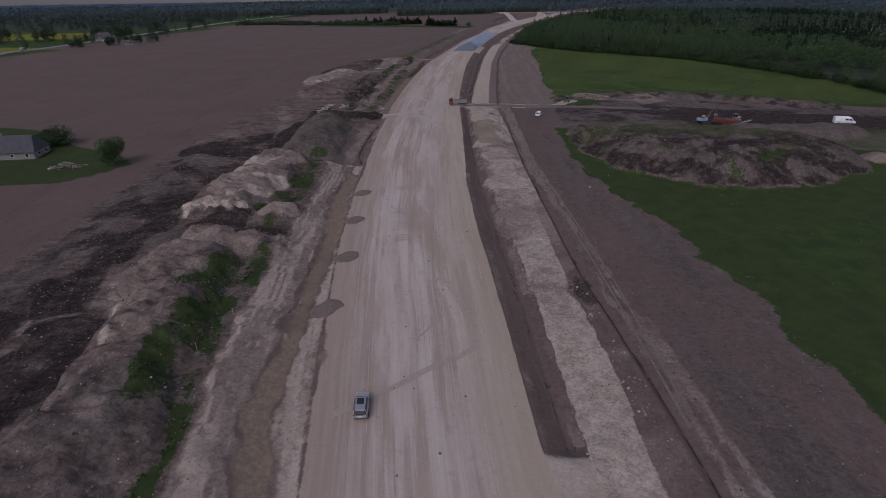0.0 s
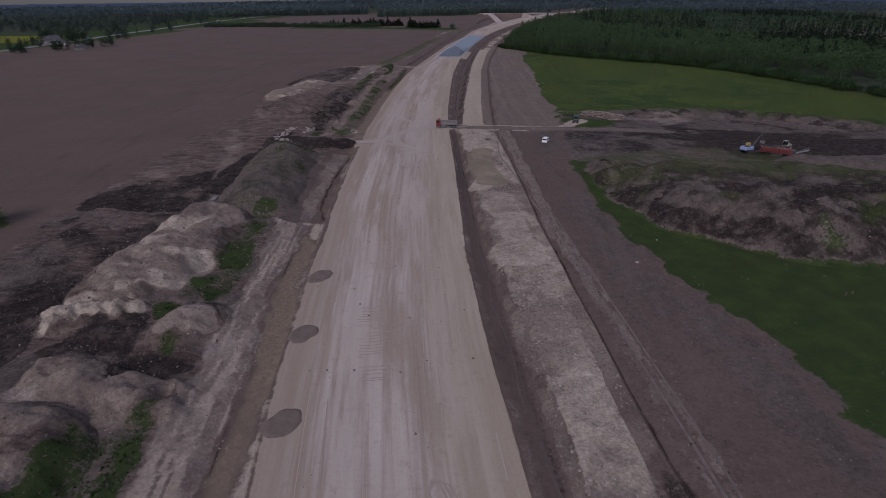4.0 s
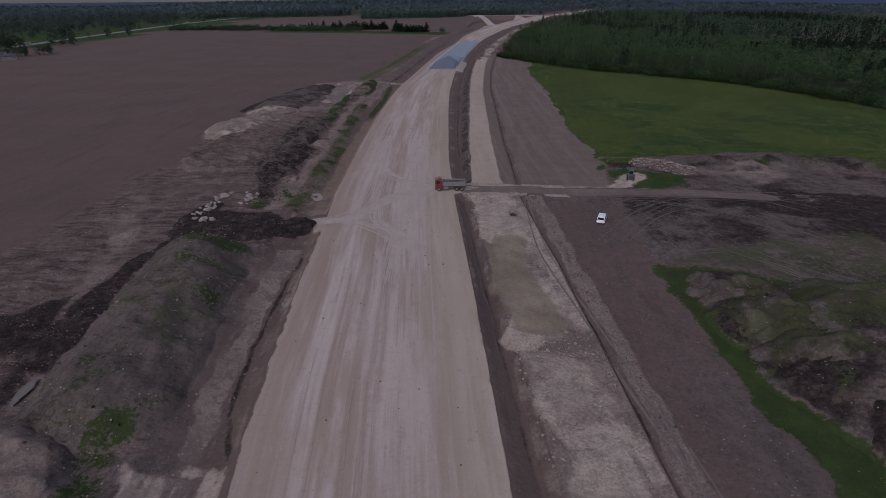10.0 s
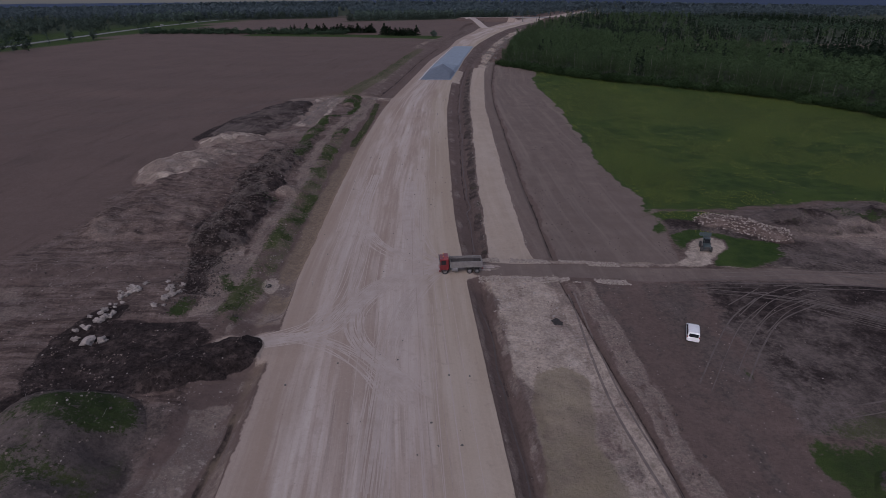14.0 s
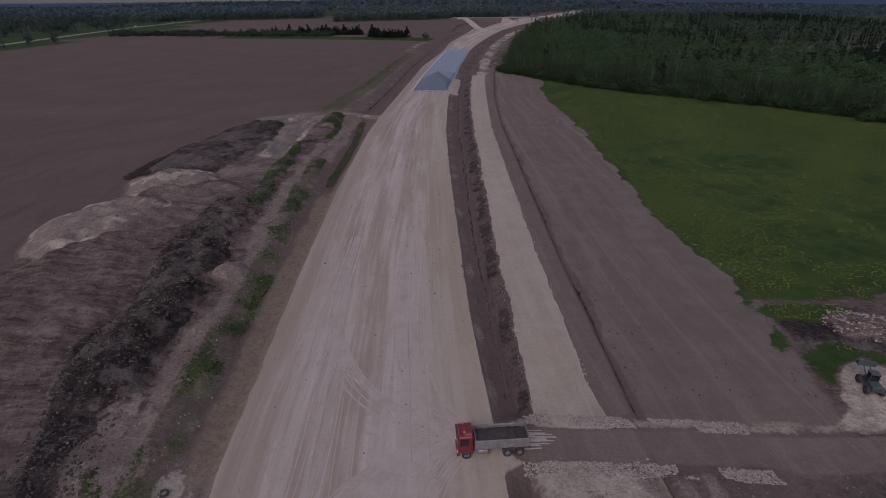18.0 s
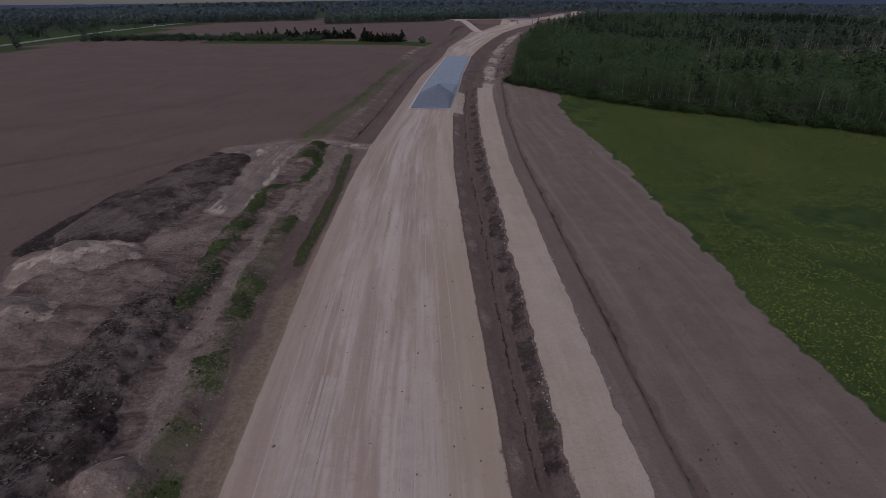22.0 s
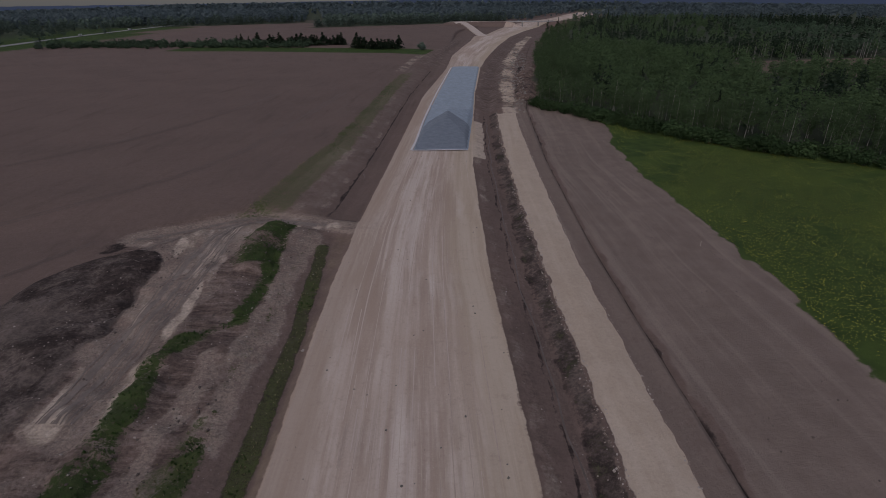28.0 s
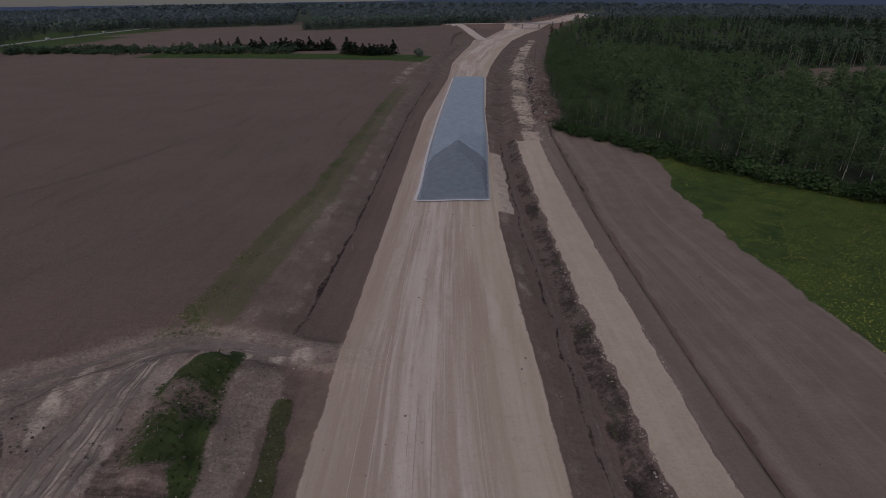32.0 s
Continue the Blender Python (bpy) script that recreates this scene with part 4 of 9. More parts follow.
def ground_masks(x, y):
    s = s_of(x, y)
    wob = fbm(x, y, 8, 4, 77)
    s = s + wob * np.where(s < 1.9, np.where(y > 438, 0.035, 0.09), np.where(s < 3.2, 0.022, np.where(s < 6.9, 0.05, 0.0)))
    s = s + fbm(x, y, 1.8, 2, 161) * np.where(s < 1.9, 0.03, np.where(s < 3.2, 0.012, np.where(s < 5.3, 0.05, np.where(s < 6.7, 0.012, 0.03))))
    zero = np.zeros(np.shape(x))
    m = {k: zero.copy() for k in MASKS}
    inside = lambda a, b, e=0.08: step(a - e, a + e, s) * (1 - step(b - e, b + e, s))
    south_y, mid = 1 - step(246, 250, y), step(425, 445, y)
    # carriageway
    road = inside(1.96, 3.03, 0.1) * (y < 1950)
    m["pale"] = np.maximum(m["pale"], road)
    m["worn"] = inside(1.85, 3.08, 0.08)
    # terrace left of the road in the south: pale and sandy
    terrace = inside(1.05, 2.0, 0.12) * (1 - step(225, 250, y))
    m["clay"] = np.maximum(m["clay"], terrace * 0.45)
    m["pale"] = np.maximum(m["pale"], terrace * (1 - step(150, 215, y)) * (0.72 - 0.2 * inside(1.5, 1.88, 0.1) + 0.3 * fbm(x, y, 10, 3, 87)))
    m["worn"] = np.maximum(m["worn"], terrace * 0.85)
    m["sand"] = np.maximum(m["sand"], inside(1.52, 1.64, 0.05) * 0.6 * (1 - step(225, 250, y)))
    m["sand"] = np.maximum(m["sand"], np.maximum(band(x, y, ((-25, 40), (-26, 54), (-27, 66)), 2.6, 3), band(x, y, ((-30, 58), (-24, 62)), 1.5, 3)) * 0.9)
    m["pale"] = m["pale"] * (1 - 0.8 * m["sand"] * (s < 2.08))
    # banks of the roadside ditch, middle stretch: bare berm, weeds, orange sand
    midway = step(238, 252, y) * (1 - step(424, 434, y))
    m["sand"] = np.maximum(m["sand"], inside(1.55, 1.97, 0.1) * midway * (0.85 - 0.35 * step(320, 380, y)))
    # thin shadow along the ditch edge, put into the soil colour
    m["dark"] = np.maximum(m["dark"], inside(1.84, 1.95, 0.04) * step(135, 160, y) * (1 - step(228, 238, y)) * 0.75)
    m["weeds"] = np.maximum(m["weeds"], inside(1.05, 1.75, 0.12) * midway * (0.62 - 0.42 * step(352, 372, y)))
    m["clay"] = np.maximum(m["clay"], inside(1.12, 1.62, 0.08) * midway * step(352, 372, y) * (0.55 + 0.3 * fbm(x, y, 9, 3, 84)))
    m["grass"] = np.maximum(m["grass"], inside(1.15, 1.6, 0.15) * midway * (1 - step(352, 372, y)) * (0.46 + 0.6 * fbm(x, y, 7, 3, 83)))
    m["clay"] = np.maximum(m["clay"], inside(0.93, 1.16, 0.05) * midway * 0.75)
    m["grass"] = np.maximum(m["grass"], inside(0.78, 0.93, 0.05) * step(306, 318, y) * midway * (0.85 + 0.3 * fbm(x, y, 12, 2, 85)))
    m["wet"] = np.maximum(m["wet"], inside(1.6, 1.95, 0.1) * step(340, 380, y) * (1 - step(425, 432, y)) * 0.4)
    m["grass"] = np.maximum(m["grass"], inside(1.62, 1.9, 0.08) * step(350, 390, y) * (1 - step(425, 432, y)) * (0.66 + 0.25 * fbm(x, y, 9, 2, 86)))
    # loose spoil on the field's side
    wild = inside(0.0, 1.05, 0.05) * (1 - step(428, 438, y))
    m["rough"] = np.maximum(m["rough"], wild * 0.5)
    m["dark"] = np.maximum(m["dark"], np.clip(inside(0.0, 0.42, 0.06) * (1 - step(175, 205, y)) * 0.95, 0, 1))
    for pts, half in ((((-64, 214), (-73, 192), (-76, 170), (-80, 150)), 5.5), (((-78, 222), (-66, 226), (-52, 224)), 7.5), (((-76, 203), (-66, 214)), 5), (((-74, 325), (-72, 298), (-70, 265)), 6.5), (((-106, 352), (-104, 378), (-94, 412)), 7.0), (((-94, 420), (-86, 405), (-90, 380)), 6.0)):
        m["dark"] = np.maximum(m["dark"], band(x, y, pts, half, 3.0) * 0.95)
    for pts, half in ((((-97, 316), (-88, 322)), 9.0), (((-98, 342), (-88, 344)), 6.5), (((-60, 40), (-58, 62)), 4.0), (((-62, 80), (-64, 100)), 5.0), (((-82, 424), (-76, 407), (-80, 372)), 2.6), (((-66, 232), (-60, 224)), 2.0)):
        m["clay"] = np.maximum(m["clay"], band(x, y, pts, half, 4.0) * 0.72)
        m["dark"] = m["dark"] * (1 - band(x, y, pts, half, 3.0))
    for pts, half in ((((-55, 118), (-56, 128), (-53, 140)), 3.0), (((-52, 145), (-53, 156)), 3.0), (((-62, 208), (-57, 196)), 1.5), (((-58, 252), (-58, 266), (-60, 278)), 3.3), (((-58, 285), (-62, 292)), 2.4), (((-64, 418), (-67, 404)), 3.0), (((-57, 190), (-58, 198)), 1.6)):
        m["grass"] = np.maximum(m["grass"], band(x, y, pts, half, 3.0) * (0.62 + 0.6 * fbm(x, y, 8, 3, 93)))
    for pts in (((-56, 93), (-49, 92), (-45, 89), (-43, 95), (-40, 87), (-41, 79), (-44, 74), (-36, 60), (-33, 44), (-31, 26), (-44, 26), (-48, 59), (-52, 69), (-52, 78)), ((-60, 146), (-55, 152), (-47, 127), (-47, 121), (-57, 127))):
        m["grass"] = np.maximum(m["grass"], patch(x + wob * 2, y + wob * 3, pts, 3.0) * (0.58 + 0.6 * fbm(x, y, 6, 3, 93)))
    m["loam"] = np.maximum(m["loam"], patch(x + wob * 2, y + wob * 2, ((-60, 148), (-55, 158), (-50, 152), (-46, 127), (-46, 112), (-58, 116)), 2.5) * 0.9)
    m["dark"] = np.maximum(m["dark"], patch(x + wob * 2, y + wob * 3, ((-93, 60), (-94, 106), (-92, 127), (-102, 150), (-86, 150), (-74, 142), (-80, 133), (-76, 113), (-75, 96), (-72, 80), (-68, 50)), 3.0) * (0.8 + 0.3 * fbm(x, y, 14, 3, 95)) * (y < 150))
    south_side(x, y, s, wob, m)
    spoil_side(x, y, s, wob, m)
    tip_side(x, y, s, wob, m)
    m["dull"] = np.maximum(m["dull"], (s < 2) * (y < 440) * 0.85)
    # crossings
    cross = np.maximum(band(x, y, CROSSING, 3.6, 2.0) * (s > 2.95), band(x, y, MOUTH, 4.2, 2.5))
    m["dark"] = m["dark"] * (1 - band(x, y, MOUTH, 4.2, 2.5))
    m["pale"] = np.maximum(m["pale"] * (1 - 0.2 * cross), cross * np.interp(x, (-20, -6, 30, 75, 100), (0.72, 0.52, 0.46, 0.4, 0.1)))
    m["clay"] = np.maximum(m["clay"], band(x, y, FARM_CROSSING, 4.0, 3.0) * 0.75)
    m["clay"] = np.maximum(m["clay"], band(x, y, ((-95, 425), (-88, 426), (-80, 414), (-80, 385)), 5.0, 4) * 0.72)
    m["dark"] = m["dark"] * (1 - band(x, y, ((-100, 430), (-84, 424), (-79, 400), (-80, 380)), 4.5, 3))
    # ditch right of the road: dark slopes, their shading laid in as soil tones
    filled = inside(2.9, 4.1, 0.05) * (1 - step(45, 48, y))
    ditch = inside(3.03, 3.98, 0.06) * (1 - cross) * (y < 1000) * (1 - filled)
    m["pale"] = m["pale"] * (1 - ditch)
    m["dark"] = np.maximum(m["dark"], inside(3.63, 3.7, 0.035) * (1 - cross) * 0.4 * (y < 560) * (y > 48))
    m["clay"] = np.maximum(m["clay"], inside(3.0, 3.3, 0.12) * (1 - cross) * (0.42 + 0.3 * fbm(x, y, 5, 3, 145)) * (y < 700) * (y > 48))
    m["dark"] = np.maximum(m["dark"], inside(3.5, 3.66, 0.1) * (1 - cross) * (0.46 + 0.15 * fbm(x, y, 6, 3, 147)) * (y < 250) * (y > 48))
    m["clay"] = np.maximum(m["clay"], inside(3.72, 4.02, 0.08) * (1 - cross) * (0.45 + 0.5 * fbm(x, y, 4, 3, 149)) * (y < 246) * (y > 48))
    m["dark"] = np.maximum(m["dark"], inside(3.63, 3.96, 0.05) * (1 - cross) * (0.49 + 0.16 * fbm(x, y, 4, 3, 151)) * (y > 258) * (y < 560))
    m["weeds"] = np.maximum(m["weeds"], inside(3.66, 3.97, 0.05) * step(257, 262, y) * 0.4 * (y < 560))
    # wandering runnel beside the paler silted bed
    sw = s + fbm(x, y, 9, 3, 177) * 0.07
    north_y = step(257, 262, y) * (y < 560) * (1 - cross)
    m["dark"] = np.maximum(m["dark"], step(3.4, 3.43, sw) * (1 - step(3.46, 3.5, sw)) * north_y * 0.56)
    m["clay"] = np.maximum(m["clay"], step(3.5, 3.53, sw) * (1 - step(3.58, 3.62, sw)) * north_y * 0.4)
    m["loam"] = np.maximum(m["loam"], inside(3.7, 3.97, 0.05) * step(257, 262, y) * 0.55 * (y < 560))
    m["pale"] = np.maximum(m["pale"], inside(2.98, 3.38, 0.05) * step(486, 490, y) * (1 - step(538, 546, y)) * 0.75)
    m["pale"] = np.maximum(m["pale"], filled * 0.8)
    # service track
    track = inside(3.98, 5.02, 0.05)
    m["pale"] = np.maximum(m["pale"], track * (y > 249) * 0.85 * (y < 556))
    m["worn"] = np.maximum(m["worn"], track * (y > 256) * 0.6)
    m["pale"] = np.maximum(m["pale"], track * (1 - step(136, 146, y)) * (0.64 + 0.3 * fbm(x, y, 12, 3, 25)))
    m["pale"] = np.maximum(m["pale"], patch(x + wob * 2, y + wob * 3, ((-7, 183), (4, 179), (6.5, 161), (9.5, 136), (-2, 136), (-4, 162)), 3.0) * (0.72 + 0.3 * fbm(x, y, 9, 3, 25)))
    m["pale"] = np.maximum(m["pale"], patch(x + wob * 2, y + wob * 3, ((-14, 250), (-2, 250), (1.5, 215), (5, 182), (-7, 180), (-9, 200)), 2.5) * (0.56 + 0.3 * fbm(x, y, 9, 3, 27)))
    m["clay"] = np.maximum(m["clay"], track * south_y * 0.62)
    for pts in (((-0.2, 121), (5, 126), (10, 123), (12.6, 116), (12.6, 108), (5, 105), (2, 105), (0.2, 113)), ((6.8, 90), (9, 93), (13.5, 90), (13.8, 81), (16, 75), (7.2, 74), (6.4, 83)), ((-5, 181), (3, 181), (5, 166), (-3, 164))):
        p = patch(x + wob * 2, y + wob * 3, pts, 2.0)
        m["pale"] = m["pale"] * (1 - 0.3 * p)
        m["rough"] = np.maximum(m["rough"], p * 0.9)
        m["clay"] = np.maximum(m["clay"], p * 0.8)
    p = patch(x + wob, y + wob, ((14, 91), (16.2, 88), (18.5, 80.5), (16.7, 79), (14.6, 81), (13.2, 84)), 1.5)
    m["pale"], m["clay"] = m["pale"] * (1 - p), m["clay"] * (1 - p)
    m["dark"] = np.maximum(m["dark"], p * 0.55)
    lane = 4.55 + 0.2 * np.sin(y / 70.0)
    m["pale"] = np.maximum(m["pale"], np.clip(1.5 - np.abs(s - lane) / (0.55 + 0.2 * fbm(x * 0, y, 40, 2, 19)), 0, 1) * step(550, 560, y) * (1 - step(960, 1060, y)) * (0.54 + 0.3 * fbm(x, y, 9, 3, 107)))
    m["dark"] = np.maximum(m["dark"], inside(5.0, 6.4, 0.3) * step(575, 590, y) * (1 - step(700, 760, y)) * (0.5 + 0.5 * fbm(x, y, 12, 3, 31)))
    m["rough"] = np.maximum(m["rough"], inside(3.2, 7.0, 0.2) * step(555, 575, y) * (1 - step(1000, 1080, y)) * 0.8)
    m["rough"] = np.maximum(m["rough"], track * south_y * 0.5)
    m["damp"] = np.maximum(m["damp"], patch(x + wob * 0.8, y + wob * 0.8, ((-10, 214), (-8, 221), (-4, 223), (-1, 220), (-3, 208), (0, 198), (2, 188), (0, 184), (-6, 186), (-9, 198)), 2.5) * 1.0)
    # verge and ploughed strip to the right
    m["pale"] = np.maximum(m["pale"], inside(5.05, 5.8, 0.2) * south_y * 0.3)
    m["clay"] = np.maximum(m["clay"], inside(4.9, 5.8, 0.08) * south_y * (0.42 + 0.36 * step(88, 120, y) + 0.3 * fbm(x, y, 6, 3, 153)))
    m["pale"] = np.maximum(m["pale"], inside(4.95, 5.75, 0.08) * south_y * step(105, 140, y) * (0.5 + 0.3 * fbm(x, y, 7, 3, 155)))
    m["clay"] = np.maximum(m["clay"], inside(6.03, 6.24, 0.05) * south_y * (0.5 + 0.2 * step(110, 150, y) + 0.5 * fbm(s * 30.0, y * 0.06, 1.0, 3, 157)))
    m["dust"] = np.maximum(m["dust"], inside(6.03, 7.05, 0.03) * step(250, 258, y) * (y < 640))
    m["dust"] = np.maximum(m["dust"], inside(5.0, 6.0, 0.05) * step(250, 258, y) * (y < 640) * 0.6)
    m["dust"] = np.maximum(m["dust"], inside(0.1, 0.95, 0.1) * mid * (y < 700) * 0.45)
    m["dark"] = np.maximum(m["dark"], inside(0.965, 1.035, 0.03) * mid * (y < 700) * 0.62)
    m["clay"] = np.maximum(m["clay"], inside(6.45, 6.95, 0.2) * step(235, 248, y) * (1 - step(248, 252, y)) * 0.4)
    m["dark"] = np.maximum(m["dark"], inside(5.9, 6.0, 0.03) * 0.58 * (y < 640))
    m["loam"] = np.maximum(m["loam"], inside(6.12, 7.05, 0.06) * south_y * (0.5 + 0.4 * fbm(s * 9.0, y * 0.06, 2.0, 3, 21)) * (1 - 0.1 * step(185, 215, y)))
    m["loam"] = np.maximum(m["loam"], inside(5.3, 5.9, 0.2) * south_y * 0.4)
    # meadows
    edge_n = fbm(x, y, 9, 3, 61) * (0.18 - 0.11 * step(275, 300, y)) + fbm(x, y, 2.0, 2, 63) * 0.03
    meadow = step(6.95, 7.05, s + edge_n)
    works = np.maximum(band(x, y, YARD, 26, 8), band(x, y, ((25, 252), (60, 250), (100, 246)), 17, 8))
    scrub = np.clip(band(x, y, ((34, 226), (60, 222), (110, 212)), 15, 10) * meadow, 0, 1)
    m["grass"] = np.maximum(m["grass"], meadow * (1 - works) * (1 - 0.75 * scrub) * (y < 620))
    m["weeds"] = np.maximum(m["weeds"], scrub * 0.75)
    m["rough"] = np.maximum(m["rough"], scrub * 0.4)
    m["rough"] = np.maximum(m["rough"], works * meadow * 0.6)
    m["dark"] = np.maximum(m["dark"], works * meadow * 0.3)
    m["clay"] = np.maximum(m["clay"], works * meadow * 0.22)
    m["dark"] = np.maximum(m["dark"], band(x, y, ((78, 252), (100, 250), (125, 236), (170, 226)), 8, 5) * 0.95)
    m["pale"] = np.maximum(m["pale"], band(x, y, ((24, 215), (46, 215), (56, 200), (75, 190)), 2.2, 2) * 0.35)
    m["weeds"] = np.maximum(m["weeds"], meadow * works * 0.4)
    m["grass"] = np.maximum(m["grass"], band(x, y, ((29, 206), (30, 190)), 5, 3) * 0.8)
    m["grass"] = np.maximum(m["grass"], patch(x + wob, y + wob, ((28.5, 253.6), (36, 253), (46, 258), (48, 266), (40, 267), (34, 272), (25.5, 269), (25, 259)), 1.5) * 0.9)
    m["dull"] = np.maximum(m["dull"], np.clip((1 - step(250, 275, y)) * meadow * (0.55 + 0.6 * fbm(x, y, 16, 3, 89)), 0, 1))
    yard_side(x, y, s, wob, m)
    pad = patch(x + wob, y + wob, ((21.5, 254), (25, 257), (28, 263), (31, 266.5), (34.5, 268), (37, 266), (36, 262), (32.5, 258.5), (29, 253.5)), 1.2)
    lane = band(x, y + wob * 0.8, ((-14, 252.2), (4, 251.2), (20, 250), (40, 250.5), (62, 248)), 2.6, 1.2) * (s > 2.95)
    for k in ("grass", "dark", "weeds", "loam"):
        m[k] = m[k] * (1 - pad) * (1 - lane)
    m["pale"] = np.maximum(m["pale"] * (1 - lane), pad * 0.7)
    m["dust"] = np.maximum(m["dust"], lane)
    m["dark"] = np.maximum(m["dark"], band(x, y, ((6, 255.4), (20, 254.8)), 0.5, 0.9) * 0.5)
    # field bank north
    m["weeds"] = np.maximum(m["weeds"], inside(-0.15, 0.5, 0.12) * mid * (1 - step(640, 720, y)) * 0.8)
    m["grass"] = np.maximum(m["grass"], inside(-0.15, 0.22, 0.1) * mid * (1 - step(600, 680, y)) * (0.46 + 0.7 * fbm(x, y, 6, 3, 101)))
    m["dull"] = np.maximum(m["dull"], inside(-0.2, 0.4, 0.1) * mid)
    m["clay"] = np.maximum(m["clay"], inside(0.15, 0.66, 0.08) * mid * (1 - step(640, 720, y)) * (0.42 + 0.3 * fbm(x, y, 14, 3, 33)))
    m["clay"] = np.maximum(m["clay"], inside(0.8, 0.93, 0.04) * mid * (1 - step(560, 640, y)) * (0.36 + 0.4 * fbm(x, y, 5, 3, 35)))
    m["clay"] = np.maximum(m["clay"], inside(-0.1, 1.9, 0.3) * step(690, 730, y) * (y < 1000) * 0.4)
    m["rough"] = np.maximum(m["rough"], inside(-0.1, 1.9, 0.2) * step(690, 730, y) * (y < 1000) * 0.5)
    ways = np.maximum(band(x, y, [p[:2] for p in SLIP], 6.0, 2.0), band(x, y, [p[:2] for p in CROSS_ROAD], 4.5, 2.0)) * (y > 1000)
    m["pale"] = np.maximum(m["pale"], ways * 0.95)
    m["pale"] = np.maximum(m["pale"], inside(-0.9, 0.2, 0.3) * step(640, 690, y) * (1 - step(790, 820, y)) * 0.45)
    # house plot, strips between the far fields, woodland
    m["grass"] = np.maximum(m["grass"], patch(x, y, ((-230, 110), (-160, 120), (-132.7, 127.7), (-117.5, 131), (-111, 142), (-108.5, 150), (-120, 160), (-140, 168), (-156, 177), (-173, 190), (-230, 200)), 1.5))
    m["grass"] = np.maximum(m["grass"], band(x, y, ((-250, 838), (-200, 836), (-60, 812), (-40, 800)), 20, 8) * (s < -0.2))
    m["grass"] = np.maximum(m["grass"], (x < -395) * (y > 250) * 0.8)
    m["crop"] = np.maximum(blob(x, y, -560, 620, 120, 60, 20, 0.05), blob(x, y, -470, 470, 60, 26, 10, 0.05))
    wood = np.maximum.reduce([step(-8, 8, y - np.interp(x, (-700, -470, -327, -250, -215, -205, -100, -16, 75), (1150, 1172, 1254, 1292, 1292, 1156, 1210, 1255, 1290))) * (x < 75) * (x > -700) * (np.abs(x - np.interp(y, (1290, 1397, 1670), (-232, -253, -309))) > 16), step(-500, -540, x) * step(690, 720, y), step(1380, 1420, y) * (s > 8), step(1385, 1420, y) * (s < -0.8), step(1300, 1320, y) * step(7.5, 8.0, s)])
    wood = np.maximum(wood, step(-1.0, 3.0, wood_depth(x, y) + wob * 2))
    m["wood"] = np.clip(wood, 0, 1)
    m["lush"] = meadow * step(262, 290, y)
    m["weeds"] = np.maximum(m["weeds"], blob(x, y, 310, 698, 160, 54, 0, 0.2) * 0.6)
    return m


def put_masks(me, x, y, over=None, share=None):
    m = ground_masks(x, y)
    if over:
        for k in MASKS:
            m[k] = m[k] * (1 - share) + over.get(k, 0.85 * (x < 0) if k == "dull" else 0.0) * share
    for k in MASKS:
        if np.any(m[k]):
            me.attributes.new(k, "FLOAT", "POINT").data.foreach_set("value", np.ascontiguousarray(m[k], dtype=np.float32))
    c = lines_at(y)
    rd = np.zeros((len(x), 3), dtype=np.float32)
    f = (x - c[:, 2]) / (c[:, 3] - c[:, 2])
    rd[:, 0], rd[:, 1] = f * 29.0, y
    me.attributes.new("rd", "FLOAT_VECTOR", "POINT").data.foreach_set("vector", rd.ravel())


def mesh_np(name, verts, faces, mat=None, smooth=True):
    """A mesh from arrays; all faces have as many corners as faces has columns."""
    me = bpy.data.meshes.new(name)
    n, k = faces.shape
    me.vertices.add(len(verts))
    me.vertices.foreach_set("co", np.ascontiguousarray(verts, dtype=np.float32).ravel())
    me.loops.add(n * k)
    me.loops.foreach_set("vertex_index", np.ascontiguousarray(faces, dtype=np.int32).ravel())
    me.polygons.add(n)
    me.polygons.foreach_set("loop_start", np.arange(0, n * k, k, dtype=np.int32))
    me.polygons.foreach_set("use_smooth", np.full(n, smooth))
    me.update(calc_edges=True)
    if mat:
        me.materials.append(mat)
    return me


def compact(verts, faces):
    used, inv = np.unique(faces, return_inverse=True)
    return verts[used], inv.reshape(faces.shape)


